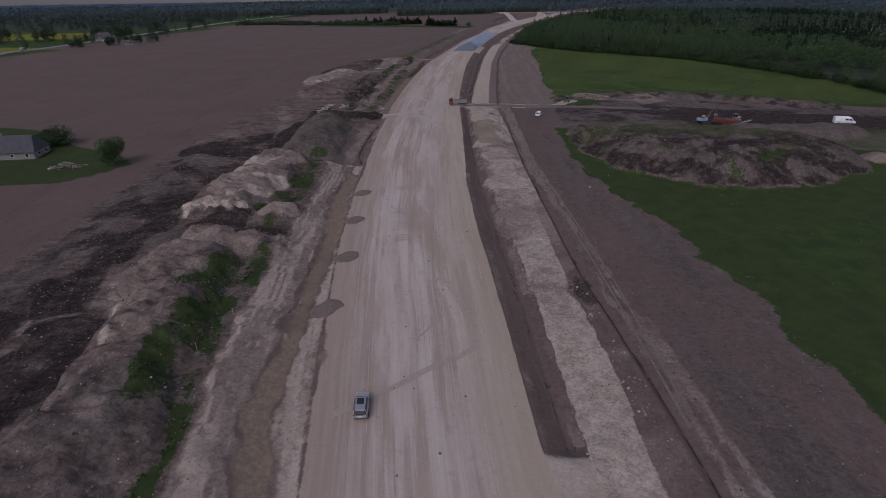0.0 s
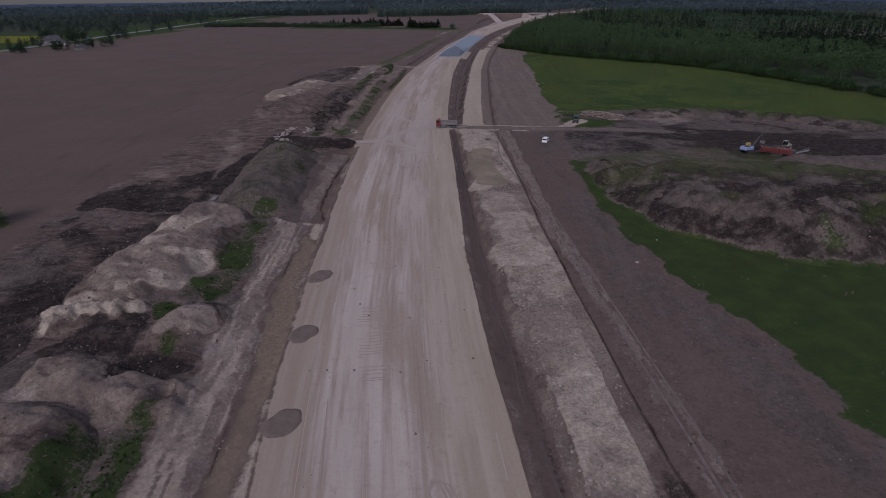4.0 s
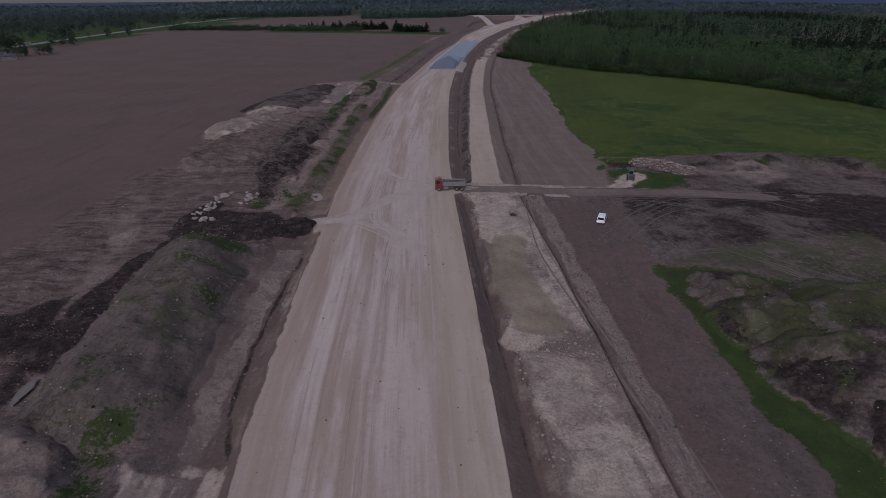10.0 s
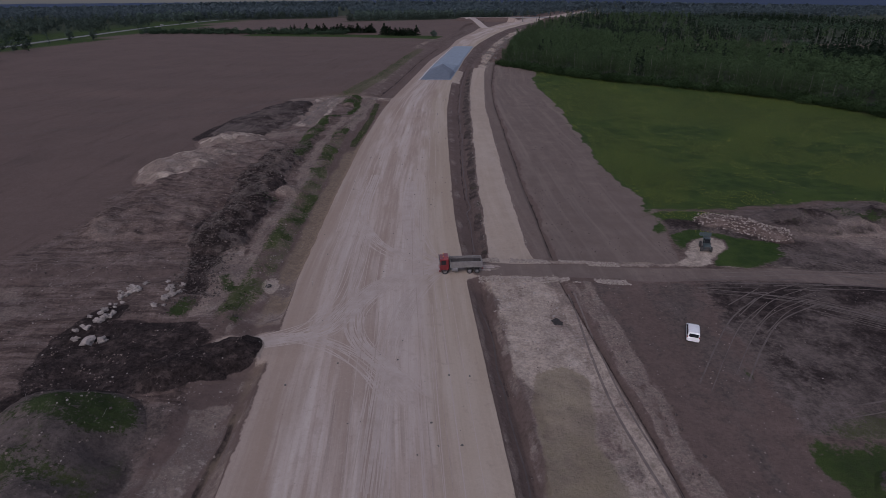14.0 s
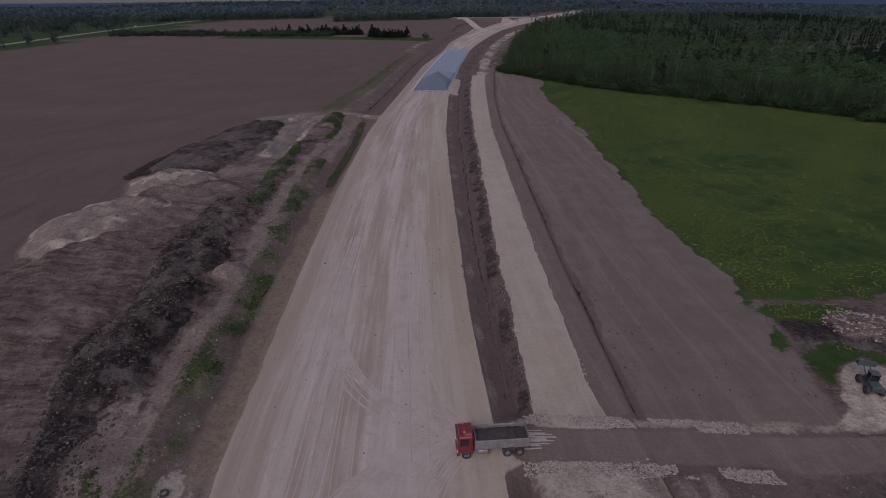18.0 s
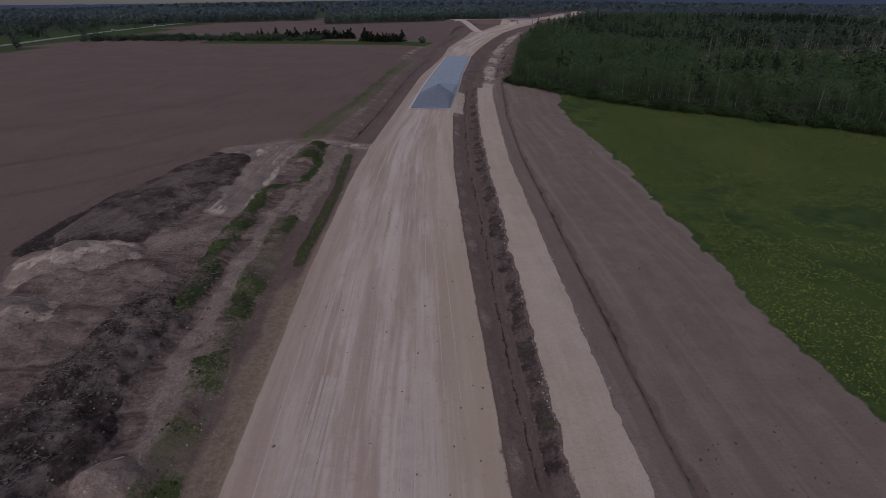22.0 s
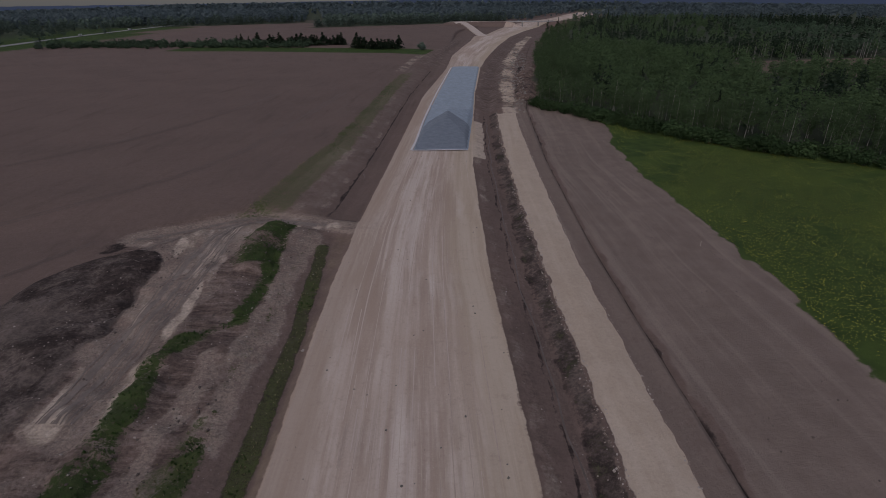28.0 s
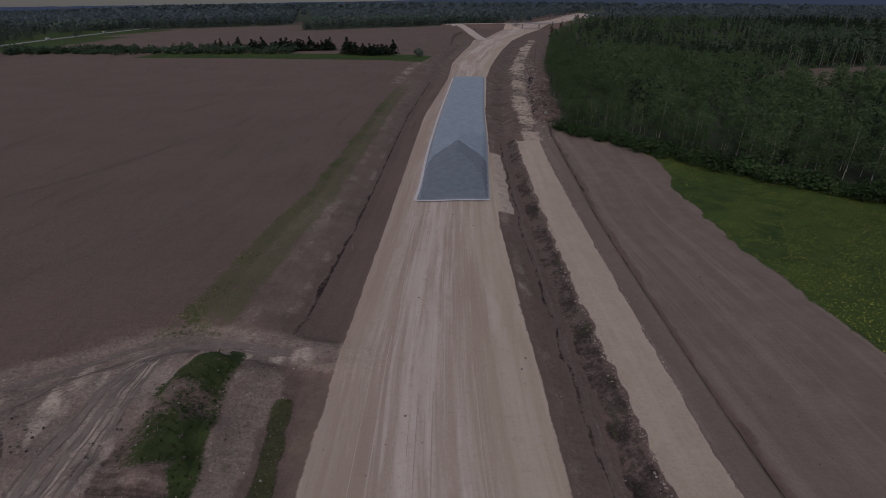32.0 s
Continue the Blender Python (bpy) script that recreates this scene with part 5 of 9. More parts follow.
def build_ground():
    rows = np.concatenate([-np.geomspace(900, 12, 22), np.arange(-8, 440, 0.68), np.arange(440, 720, 1.3), np.arange(720, 1270, 2.8), np.geomspace(1272, 4600, 54)])
    cols = np.concatenate([-np.geomspace(460, 7.5, 46), -np.arange(7.2, 0.05, -0.3), np.linspace(0, 1, 80)[:-1], np.linspace(1, 2, 24)[:-1], np.linspace(2, 3, 46)[:-1], np.linspace(3, 4, 28)[:-1], np.linspace(4, 5, 20)[:-1], np.linspace(5, 6, 22)[:-1], np.linspace(6, 7, 44)[:-1], 7 + np.arange(0, 9, 0.16), 7 + np.geomspace(9, 460, 50)])
    ny, nx = len(rows), len(cols)
    y = np.repeat(rows, nx)
    s = np.tile(cols, ny)
    c = lines_at(rows)
    x = np.empty((ny, nx))
    for j, v in enumerate(cols):
        if v <= 0:
            x[:, j] = c[:, 0] + v * 10
        elif v >= 7:
            x[:, j] = c[:, 7] + (v - 7) * 10
        else:
            k = int(v)
            x[:, j] = c[:, k] + (v - k) * (c[:, k + 1] - c[:, k])
    x = x.ravel()
    z = ground_z(x, y)
    verts = np.stack([x, y, z], -1)
    i, j = np.meshgrid(np.arange(ny - 1), np.arange(nx - 1), indexing="ij")
    q = (i * nx + j).ravel()
    faces = np.stack([q, q + 1, q + nx + 1, q + nx], -1)
    sm, ym = s[faces[:, 0]] + 1e-6, y[faces[:, 0]]
    road = (sm >= 2) & (sm < 3) & (ym < 1900)
    track = (sm >= 4) & (sm < 5) & (ym < 900)
    for name, pick, label in (("road", road, "wide unpaved carriageway of pale crushed limestone with wheel streaks"),
                              ("service_road", track, "narrow pale rubble track beside the ditch"),
                              ("ground", ~road & ~track, "ploughed brown fields, ditches, spoil and green meadow")):
        v, f = compact(verts, faces[pick])
        me = mesh_np(name, v, f, EARTH)
        put_masks(me, v[:, 0], v[:, 1])
        tagged(new(name, me), label, name.split("_")[-1], kind="structure")


build_ground()

# ---------------- spoil heaps ----------------
def heap(name, label, pts, half, height, flat=0.0, rugged=0.6, grain=5.0, seed=1, masks=None, cell=0.55, category="heap", material=None):
    """A tipped heap along a line: half its width, its height, flat: how much of the top is level."""
    pad = half * 1.5
    xs, ys = [p[0] for p in pts], [p[1] for p in pts]
    gx, gy = np.arange(min(xs) - pad, max(xs) + pad, cell), np.arange(min(ys) - pad, max(ys) + pad, cell)
    X, Y = np.meshgrid(gx, gy)
    d = along(X, Y, pts) / half + fbm(X, Y, half * 1.3, 3, seed) * 0.32
    h = height * np.clip((1.02 - d) / (1 - flat), -0.25, 1)
    h = np.where(h > 0, height * np.sin(np.clip(h / height, 0, 1) * math.pi / 2) ** 1.15, h)
    lump = 1 - np.abs(fbm(X, Y, grain, 4, seed + 7)) * 2.2
    h = h + step(0.0, 0.5, h) * ((lump - 0.4) * 0.55 + fbm(X, Y, 2.2, 2, seed + 9) * 0.25) * rugged * 1.3
    keep = h > -0.7
    Z = ground_z(X, Y) + h - 0.03
    ny, nx = X.shape
    i, j = np.meshgrid(np.arange(ny - 1), np.arange(nx - 1), indexing="ij")
    q = (i * nx + j)
    ok = keep[:-1, :-1] & keep[1:, :-1] & keep[:-1, 1:] & keep[1:, 1:]
    q = q[ok]
    quad = np.stack([q, q + 1, q + nx + 1, q + nx], -1)
    hh = h.ravel()[np.unique(quad)]
    v, f = compact(np.stack([X.ravel(), Y.ravel(), Z.ravel()], -1), quad)
    me = mesh_np(name, v, f, material or EARTH)
    if masks == "ground":
        put_masks(me, v[:, 0], v[:, 1])
    elif masks is not None:
        x, y = v[:, 0], v[:, 1]
        put_masks(me, x, y, masks(x, y), step(0.0, min(1.0, height * 0.35), hh + fbm(x, y, 3, 2, 57) * 0.3))
    ob = new(name, me)
    return tagged(ob, label, category)


heap("spoil_mound", "long ridge of mixed pale and grey spoil beside the black soil", ((-46, 16), (-46.5, 46), (-50, 62), (-56, 77), (-57, 86)), 8.5, 2.6, 0.35, 1.5, 5, 3, "ground", cell=0.45)
heap("spoil_mound", "low tongue of pale clay spoil with dark hollows", ((-61, 99), (-52, 97), (-45, 95)), 5.0, 1.5, 0.2, 1.4, 4, 4, "ground", cell=0.4)
heap("spoil_mound", "white broken limestone tipped at the edge of the black soil", ((-69, 113), (-62, 116)), 4.2, 1.5, 0.1, 1.6, 2.5, 6, "ground", cell=0.35)
heap("spoil_mound", "broad pale rubble spoil heap at the edge of black topsoil", ((-66, 124), (-64, 138), (-65, 154)), 9.0, 3.0, 0.3, 1.1, 5, 5, "ground", cell=0.45)
heap("spoil_mound", "small rounded heap of pale rubble", ((-48.8, 111), (-48, 113.5)), 4.9, 1.9, 0.15, 0.5, 3, 7, "ground", cell=0.35)
heap("topsoil_mound", "long grey-brown topsoil ridge with patchy weeds", ((-66, 207), (-63, 190), (-59.5, 166)), 9.8, 4.4, 0.05, 0.6, 6, 9,
     lambda x, y: {"rough": one(x, 0.3), "loam": one(x, 0.9), "dark": 0.22 + 0.5 * fbm(x, y, 7, 3, 5), "clay": 0.2 + 0.5 * blob(x, y, -71, 184, 4, 2.5), "weeds": 0.42 + 0.4 * fbm(x, y, 8, 3, 7), "grass": 0.7 * blob(x, y, -54, 157, 3, 5) + 0.62 * blob(x, y, -62, 209, 6, 4) + 0.22 + 0.7 * fbm(x, y, 9, 3, 15), "dull": one(x, 1.0)})
heap("peat_mound", "freshly tipped heap of black peat", ((-57, 219), (-52, 224)), 4.6, 1.9, 0.1, 0.5, 2, 13, lambda x, y: {"dark": one(x, 1.2)}, cell=0.4)
heap("spoil_mound", "pale limestone spoil heap with terraced sides", ((-99, 310), (-95, 318)), 13, 3.6, 0.2, 0.7, 6, 15,
     lambda x, y: {"clay": 0.66 - 0.3 * step(-92, -84, x), "rough": one(x, 0.6), "pale": 0.42 + 0.7 * fbm(x, y, 4, 3, 41) - 0.2 * step(-90, -82, x)})
heap("spoil_mound", "low pale limestone heap among brown soil", ((-98, 342), (-92, 344)), 9.5, 2.6, 0.2, 0.6, 5, 17, lambda x, y: {"clay": one(x, 0.6), "rough": one(x, 0.6), "pale": 0.4 + 0.7 * fbm(x, y, 4, 3, 43)})
heap("spoil_mound", "flat brown spoil bank with machine tracks on top", ((-90, 275), (-87, 300), (-86, 332)), 14, 1.2, 0.6, 0.9, 5, 19, lambda x, y: {"rough": one(x, 0.8), "clay": 0.26 + 0.5 * fbm(x, y, 12, 3, 45), "dark": 0.15 + 0.5 * fbm(x, y, 6, 3, 46)})
heap("brush_mound", "dark heap of uprooted brush and black earth", ((-74, 322), (-72, 300), (-69, 276), (-68, 262)), 6.5, 2.4, 0.1, 1.2, 3, 21, lambda x, y: {"dark": 0.6 + 0.6 * fbm(x, y, 3, 3, 7), "loam": one(x, 0.8), "rough": one(x, 0.5)}, cell=0.45)
heap("topsoil_mound", "long flat-topped bank of dark brown topsoil", ((-97, 358), (-97, 382), (-94, 406)), 11.5, 0.8, 0.75, 0.2, 8, 23,
     lambda x, y: {"loam": one(x, 0.9), "dark": 0.46 + 0.1 * step(370, 395, y) + 0.3 * fbm(x, y, 14, 3, 7), "rough": one(x, 0.2)})
heap("grassy_bank", "narrow grassy bank beside the roadside ditch", ((-68.5, 429), (-69, 420), (-67.5, 412)), 3.6, 1.2, 0.1, 0.5, 4, 25, "ground", cell=0.4)
heap("grassy_bank", "long low green bank between the spoil and the bare berm", ((-71.5, 382), (-71.5, 366), (-71, 352), (-70, 338), (-69.3, 326)), 2.8, 1.0, 0.1, 0.5, 4, 26, "ground", cell=0.4)
heap("spoil_mound", "dark heap of grubbed roots and soil at the wood's corner", ((10, 592), (14, 612), (17, 640)), 5.5, 2.4, 0.1, 1.2, 3, 51, lambda x, y: {"dark": one(x, 0.45), "rough": one(x, 0.8), "clay": 0.2 + 0.5 * fbm(x, y, 6, 2, 3)}, cell=0.6)
heap("spoil_mound", "brown heap of stripped soil beside the wood", ((20, 664), (26, 690), (32, 716)), 5.0, 2.0, 0.1, 1.0, 4, 53, lambda x, y: {"dark": one(x, 0.35), "rough": one(x, 0.8), "clay": 0.2 + 0.5 * fbm(x, y, 6, 2, 3)}, cell=0.7)
heap("spoil_mound", "small pale heap on the grassy ditch bank", ((-63, 291), (-61.5, 292)), 3.0, 1.4, 0.2, 0.3, 2, 27, lambda x, y: {"clay": one(x, 0.6)}, cell=0.35)
heap("topsoil_mound", "huge flat-topped mound of grey-brown topsoil with weedy slopes", ((50, 178), (66, 175), (84, 178)), 24, 5.2, 0.4, 1.1, 6, 31,
     lambda x, y: {"rough": one(x, 0.3), "loam": one(x, 1.0), "dark": 0.56 + 0.4 * fbm(x, y, 6, 3, 9), "grass": 0.42 * step(172, 188, y) + 0.22 + 0.75 * fbm(x, y, 11, 3, 3), "weeds": 0.4 + 0.3 * step(172, 185, y), "dull": one(x, 0.9)}, cell=0.7)
LUMP = lambda x, y: {"rough": one(x, 0.4), "loam": one(x, 1.0), "dark": 0.54 + 0.5 * fbm(x, y, 5, 3, 9), "clay": 0.1 + 0.5 * fbm(x, y, 4, 3, 19), "grass": 0.2 + 0.9 * fbm(x, y, 9, 3, 15), "weeds": 0.3 + 0.4 * fbm(x, y, 8, 2, 5) + 0.3 * step(165, 180, y), "dull": one(x, 0.9)}
for k, (lx, ly, lr, lh) in enumerate(((33, 197, 7, 2.4), (35, 187, 9, 3.4), (39, 175, 11, 4.8), (48, 165, 15, 6.0), (61, 160, 19, 7.0), (76, 163, 17, 6.4), (88, 169, 13, 5.2), (95, 178, 10, 4.0))):
    heap("topsoil_mound", "rounded tipped load of grey-brown topsoil at the mound's foot", ((lx - 2, ly + 1), (lx + 2, ly - 1)), lr, lh, 0.1, 1.7, 4, 131 + k, LUMP, cell=0.55)
heap("spoil_mound", "low ridge of mixed topsoil and pale clay below the meadow", ((60, 276), (85, 280), (112, 272), (140, 254)), 8, 1.5, 0.1, 1.4, 5, 33, lambda x, y: {"rough": one(x, 0.4), "loam": one(x, 0.9), "clay": 0.2 + 0.6 * fbm(x, y, 7, 3, 3), "dark": 0.42 + 0.5 * fbm(x, y, 7, 3, 5), "grass": 0.3 + 0.9 * fbm(x, y, 8, 3, 6), "dull": one(x, 0.8), "weeds": one(x, 0.35)}, cell=0.7)
heap("spoil_mound", "brown earth heap in front of the screening machine", ((88, 205), (104, 204), (122, 206)), 9, 2.8, 0.1, 1.0, 6, 35, lambda x, y: {"rough": one(x, 0.3), "loam": one(x, 1.0), "weeds": one(x, 0.35)}, cell=0.7)
heap("rubble_mound", "grey heap of field stones and earth beside the meadow", ((38, 276), (43, 274), (48, 268)), 3.8, 1.4, 0.1, 0.6, 3, 55, lambda x, y: {"rough": one(x, 0.8), "dark": one(x, 0.35)}, cell=0.4)
heap("spoil_mound", "pale rubble heap beside the mound", ((114, 171), (122, 172)), 6, 2.0, 0.1, 0.8, 3, 37, lambda x, y: {"clay": one(x, 0.8)}, cell=0.6)

# ---------------- building blocks ----------------
def thing(name, label, category, m=None, group="", kind=""):
    ob = new(name)
    ob.empty_display_size = 0.3
    if m is not None:
        ob.matrix_basis = m
    return tagged(ob, label, category, group, kind)


def part(name, bm, material, parent, label=""):
    me = bpy.data.meshes.new(name)
    bm.to_mesh(me)
    bm.free()
    me.materials.append(material)
    ob = new(name, me)
    ob.parent = parent
    if label:
        ob["label"] = label
    return ob


def box(bm, cx, cy, cz, sx, sy, sz, bevel=0.03, top=1.0, lean=0.0):
    """A block with chamfered edges; top: how far its upper face narrows; lean: how far that face is pushed along y."""
    r = bmesh.ops.create_cube(bm, size=1.0)
    vs = r["verts"]
    for v in vs:
        k = top if v.co.z > 0 else 1.0
        v.co = Vector((cx + v.co.x * sx * k, cy + v.co.y * sy * k + (lean if v.co.z > 0 else 0), cz + v.co.z * sz))
    if bevel:
        es = list({e for v in vs for e in v.link_edges})
        bmesh.ops.bevel(bm, geom=es, offset=min(bevel, min(sx, sy, sz) * 0.3), segments=1, affect="EDGES")
    return bm


def rod(bm, a, b, r0, r1=None, n=8):
    """A round bar from a to b."""
    a, b = Vector(a), Vector(b)
    r1 = r0 if r1 is None else r1
    q = (b - a).to_track_quat("Z", "Y").to_matrix()
    rings = []
    for p, r in ((a, r0), (b, r1)):
        rings.append([bm.verts.new(p + q @ Vector((math.cos(2 * math.pi * k / n) * r, math.sin(2 * math.pi * k / n) * r, 0))) for k in range(n)])
    for k in range(n):
        bm.faces.new((rings[0][k], rings[0][(k + 1) % n], rings[1][(k + 1) % n], rings[1][k]))
    bm.faces.new(rings[0][::-1])
    bm.faces.new(rings[1])
    return bm


def loft(bm, stations, top=0.85):
    """A shell through upright rings: (y, half width, bottom, top)."""
    rings = []
    for y, hw, z0, z1 in stations:
        h = z1 - z0
        pts = [(-hw * 0.88, z0), (-hw, z0 + 0.2 * h), (-hw, z0 + 0.62 * h), (-hw * (top + 0.04), z1 - 0.08 * h), (-hw * (top - 0.06), z1)]
        pts += [(-a, b) for a, b in pts[::-1]]
        rings.append([bm.verts.new((a, y, b)) for a, b in pts])
    for r, s in zip(rings[:-1], rings[1:]):
        for k in range(len(r)):
            bm.faces.new((r[k], s[k], s[(k + 1) % len(r)], r[(k + 1) % len(r)]))
    bm.faces.new(rings[0])
    bm.faces.new(rings[-1][::-1])
    bmesh.ops.recalc_face_normals(bm, faces=bm.faces)
    return bm


def slab(bm, quad, t=0.03):
    """A thin plate on four corners, t thick along its normal."""
    q = [Vector(p) for p in quad]
    n = (q[1] - q[0]).cross(q[3] - q[0]).normalized() * t
    lo, hi = [bm.verts.new(p - n * 0.3) for p in q], [bm.verts.new(p + n) for p in q]
    bm.faces.new(lo[::-1])
    bm.faces.new(hi)
    for k in range(4):
        bm.faces.new((lo[k], lo[(k + 1) % 4], hi[(k + 1) % 4], hi[k]))
    return bm


def wheel(parent, x, y, r, w, rim=STEEL):
    """A tyre with rounded shoulders on a dished rim, its axle along x."""
    bm = bmesh.new()
    prof = [(-w / 2, r * 0.6), (-w / 2, r * 0.92), (-w * 0.32, r), (w * 0.32, r), (w / 2, r * 0.92), (w / 2, r * 0.6)]
    n = 18
    rings = [[bm.verts.new((a, math.cos(2 * math.pi * k / n) * b, math.sin(2 * math.pi * k / n) * b)) for a, b in prof] for k in range(n)]
    for k in range(n):
        for j in range(len(prof) - 1):
            bm.faces.new((rings[k][j], rings[(k + 1) % n][j], rings[(k + 1) % n][j + 1], rings[k][j + 1]))
    bmesh.ops.recalc_face_normals(bm, faces=bm.faces)
    tyre = part("wheel", bm, RUBBER, parent)
    tyre.location = (x, y, r)
    b2 = rod(bmesh.new(), (-w * 0.36, 0, 0), (w * 0.36, 0, 0), r * 0.62, r * 0.62, 14)
    rod(b2, (-w * 0.45, 0, 0), (w * 0.45, 0, 0), r * 0.2, r * 0.2, 8)
    part("rim", b2, rim, tyre)
    return tyre


def at(x, y, turn=0.0, lift=0.0):
    return pose(x, y, gz(x, y) + lift, 0, 0, turn)


# ---------------- vehicles ----------------
def suv():
    c = thing("car", "silver estate car with roof rails and dark glass roof", "car", at(-15.6, 51.8, 9))
    rounded = [(-2.3, 0.62, 0.5, 0.86), (-2.26, 0.78, 0.42, 0.94), (-2.1, 0.87, 0.34, 1.0), (-1.7, 0.91, 0.29, 1.03), (-0.6, 0.93, 0.27, 1.03), (0.6, 0.93, 0.27, 1.02), (1.2, 0.92, 0.28, 0.99), (1.7, 0.89, 0.3, 0.93), (2.05, 0.82, 0.34, 0.84), (2.22, 0.68, 0.42, 0.74), (2.28, 0.5, 0.46, 0.66)]
    part("body", loft(bmesh.new(), rounded, 0.93), SILVER, c)
    part("glasshouse", loft(bmesh.new(), [(-2.2, 0.6, 0.98, 1.08), (-2.02, 0.76, 0.98, 1.38), (-1.8, 0.8, 0.98, 1.55), (-1.2, 0.82, 0.98, 1.62), (-0.2, 0.82, 0.98, 1.63), (0.3, 0.81, 0.98, 1.57), (0.75, 0.78, 0.98, 1.34), (1.2, 0.7, 0.96, 1.04)], 0.82), GLASS_DARK, c, "dark tinted windows all round")
    part("roof", loft(bmesh.new(), [(-1.98, 0.5, 1.54, 1.58), (-1.85, 0.62, 1.56, 1.63), (-1.3, 0.66, 1.6, 1.68), (-0.3, 0.67, 1.61, 1.69), (0.2, 0.64, 1.57, 1.64), (0.36, 0.54, 1.54, 1.59)], 0.92), SILVER, c)
    part("roof_window", box(bmesh.new(), 0, -0.5, 1.685, 0.86, 1.15, 0.03, 0.012), GLASS_DARK, c, "dark panoramic roof pane")
    part("spoiler", box(bmesh.new(), 0, -2.02, 1.56, 1.15, 0.22, 0.06, 0.02), SILVER, c)
    for sx in (-1, 1):
        for y0, z0, y1, z1 in ((0.3, 1.6, 1.18, 1.02), (-1.85, 1.58, -2.15, 1.02)):
            part("pillar", rod(bmesh.new(), (sx * 0.66, y0, z0), (sx * 0.8, y1, z1), 0.05, 0.06, 6), SILVER, c)
        part("roof_rail", rod(bmesh.new(), (sx * 0.64, -1.75, 1.7), (sx * 0.64, 0.15, 1.72), 0.03, 0.03, 6), STEEL, c)
        part("mirror", box(bmesh.new(), sx * 1.0, 0.78, 1.08, 0.2, 0.12, 0.15, 0.04), SILVER, c)
        part("tail_light", box(bmesh.new(), sx * 0.74, -2.2, 0.92, 0.2, 0.1, 0.18, 0.03), LAMP_RED, c)
        part("headlight", box(bmesh.new(), sx * 0.64, 2.12, 0.72, 0.3, 0.14, 0.13, 0.04), LAMP_CLEAR, c)
        for y in (-1.38, 1.36):
            wheel(c, sx * 0.83, y, 0.36, 0.24)
    part("bumper", box(bmesh.new(), 0, -2.27, 0.52, 1.5, 0.14, 0.2, 0.05), DARK_STEEL, c)
    part("tailgate_trim", box(bmesh.new(), 0, -2.27, 0.96, 1.0, 0.04, 0.05, 0.01), DARK_STEEL, c)
    part("number_plate", box(bmesh.new(), 0, -2.31, 0.78, 0.5, 0.03, 0.11, 0.005), WHITE, c)
    return c


def minivan():
    c = thing("car", "small white people carrier with dark windows, parked on bare soil", "car", at(16.6, 230.3, -20))
    part("body", loft(bmesh.new(), [(-2.2, 0.8, 0.42, 0.95), (-2.12, 0.89, 0.32, 1.06), (-1.2, 0.92, 0.27, 1.08), (1.0, 0.92, 0.27, 1.08), (1.7, 0.9, 0.3, 0.98), (2.15, 0.72, 0.4, 0.76)], 0.95), WHITE, c)
    part("cabin", loft(bmesh.new(), [(-2.14, 0.82, 1.0, 1.6), (-2.0, 0.83, 1.0, 1.76), (-0.5, 0.84, 1.0, 1.8), (0.45, 0.83, 1.0, 1.74), (0.75, 0.81, 1.0, 1.6), (1.55, 0.78, 1.0, 1.06)], 0.88), WHITE, c)
    part("windscreen", slab(bmesh.new(), [(-0.7, 1.52, 1.16), (0.7, 1.52, 1.16), (0.64, 0.76, 1.68), (-0.64, 0.76, 1.68)]), GLASS_DARK, c)
    part("rear_window", slab(bmesh.new(), [(0.68, -2.2, 1.1), (-0.68, -2.2, 1.1), (-0.62, -2.18, 1.62), (0.62, -2.18, 1.62)]), GLASS_DARK, c)
    for sx in (-1, 1):
        for y0, y1 in ((-1.95, -1.1), (-1.0, -0.05), (0.05, 0.95)):
            q = [(sx * 0.875, y0, 1.12), (sx * 0.875, y1, 1.12), (sx * 0.815, min(y1, 0.6), 1.58), (sx * 0.815, y0, 1.58)]
            part("side_window", slab(bmesh.new(), q if sx > 0 else q[::-1]), GLASS_DARK, c)
        part("mirror", box(bmesh.new(), sx * 1.0, 0.95, 1.14, 0.2, 0.12, 0.17), DARK_STEEL, c)
        part("tail_light", box(bmesh.new(), sx * 0.8, -2.14, 1.05, 0.16, 0.08, 0.34), LAMP_RED, c)
        part("headlight", box(bmesh.new(), sx * 0.66, 2.02, 0.78, 0.3, 0.14, 0.14), LAMP_CLEAR, c)
        for y in (-1.35, 1.35):
            wheel(c, sx * 0.83, y, 0.33, 0.22)
    part("bumper", box(bmesh.new(), 0, -2.2, 0.5, 1.6, 0.14, 0.24, 0.05), WHITE, c)
    return c


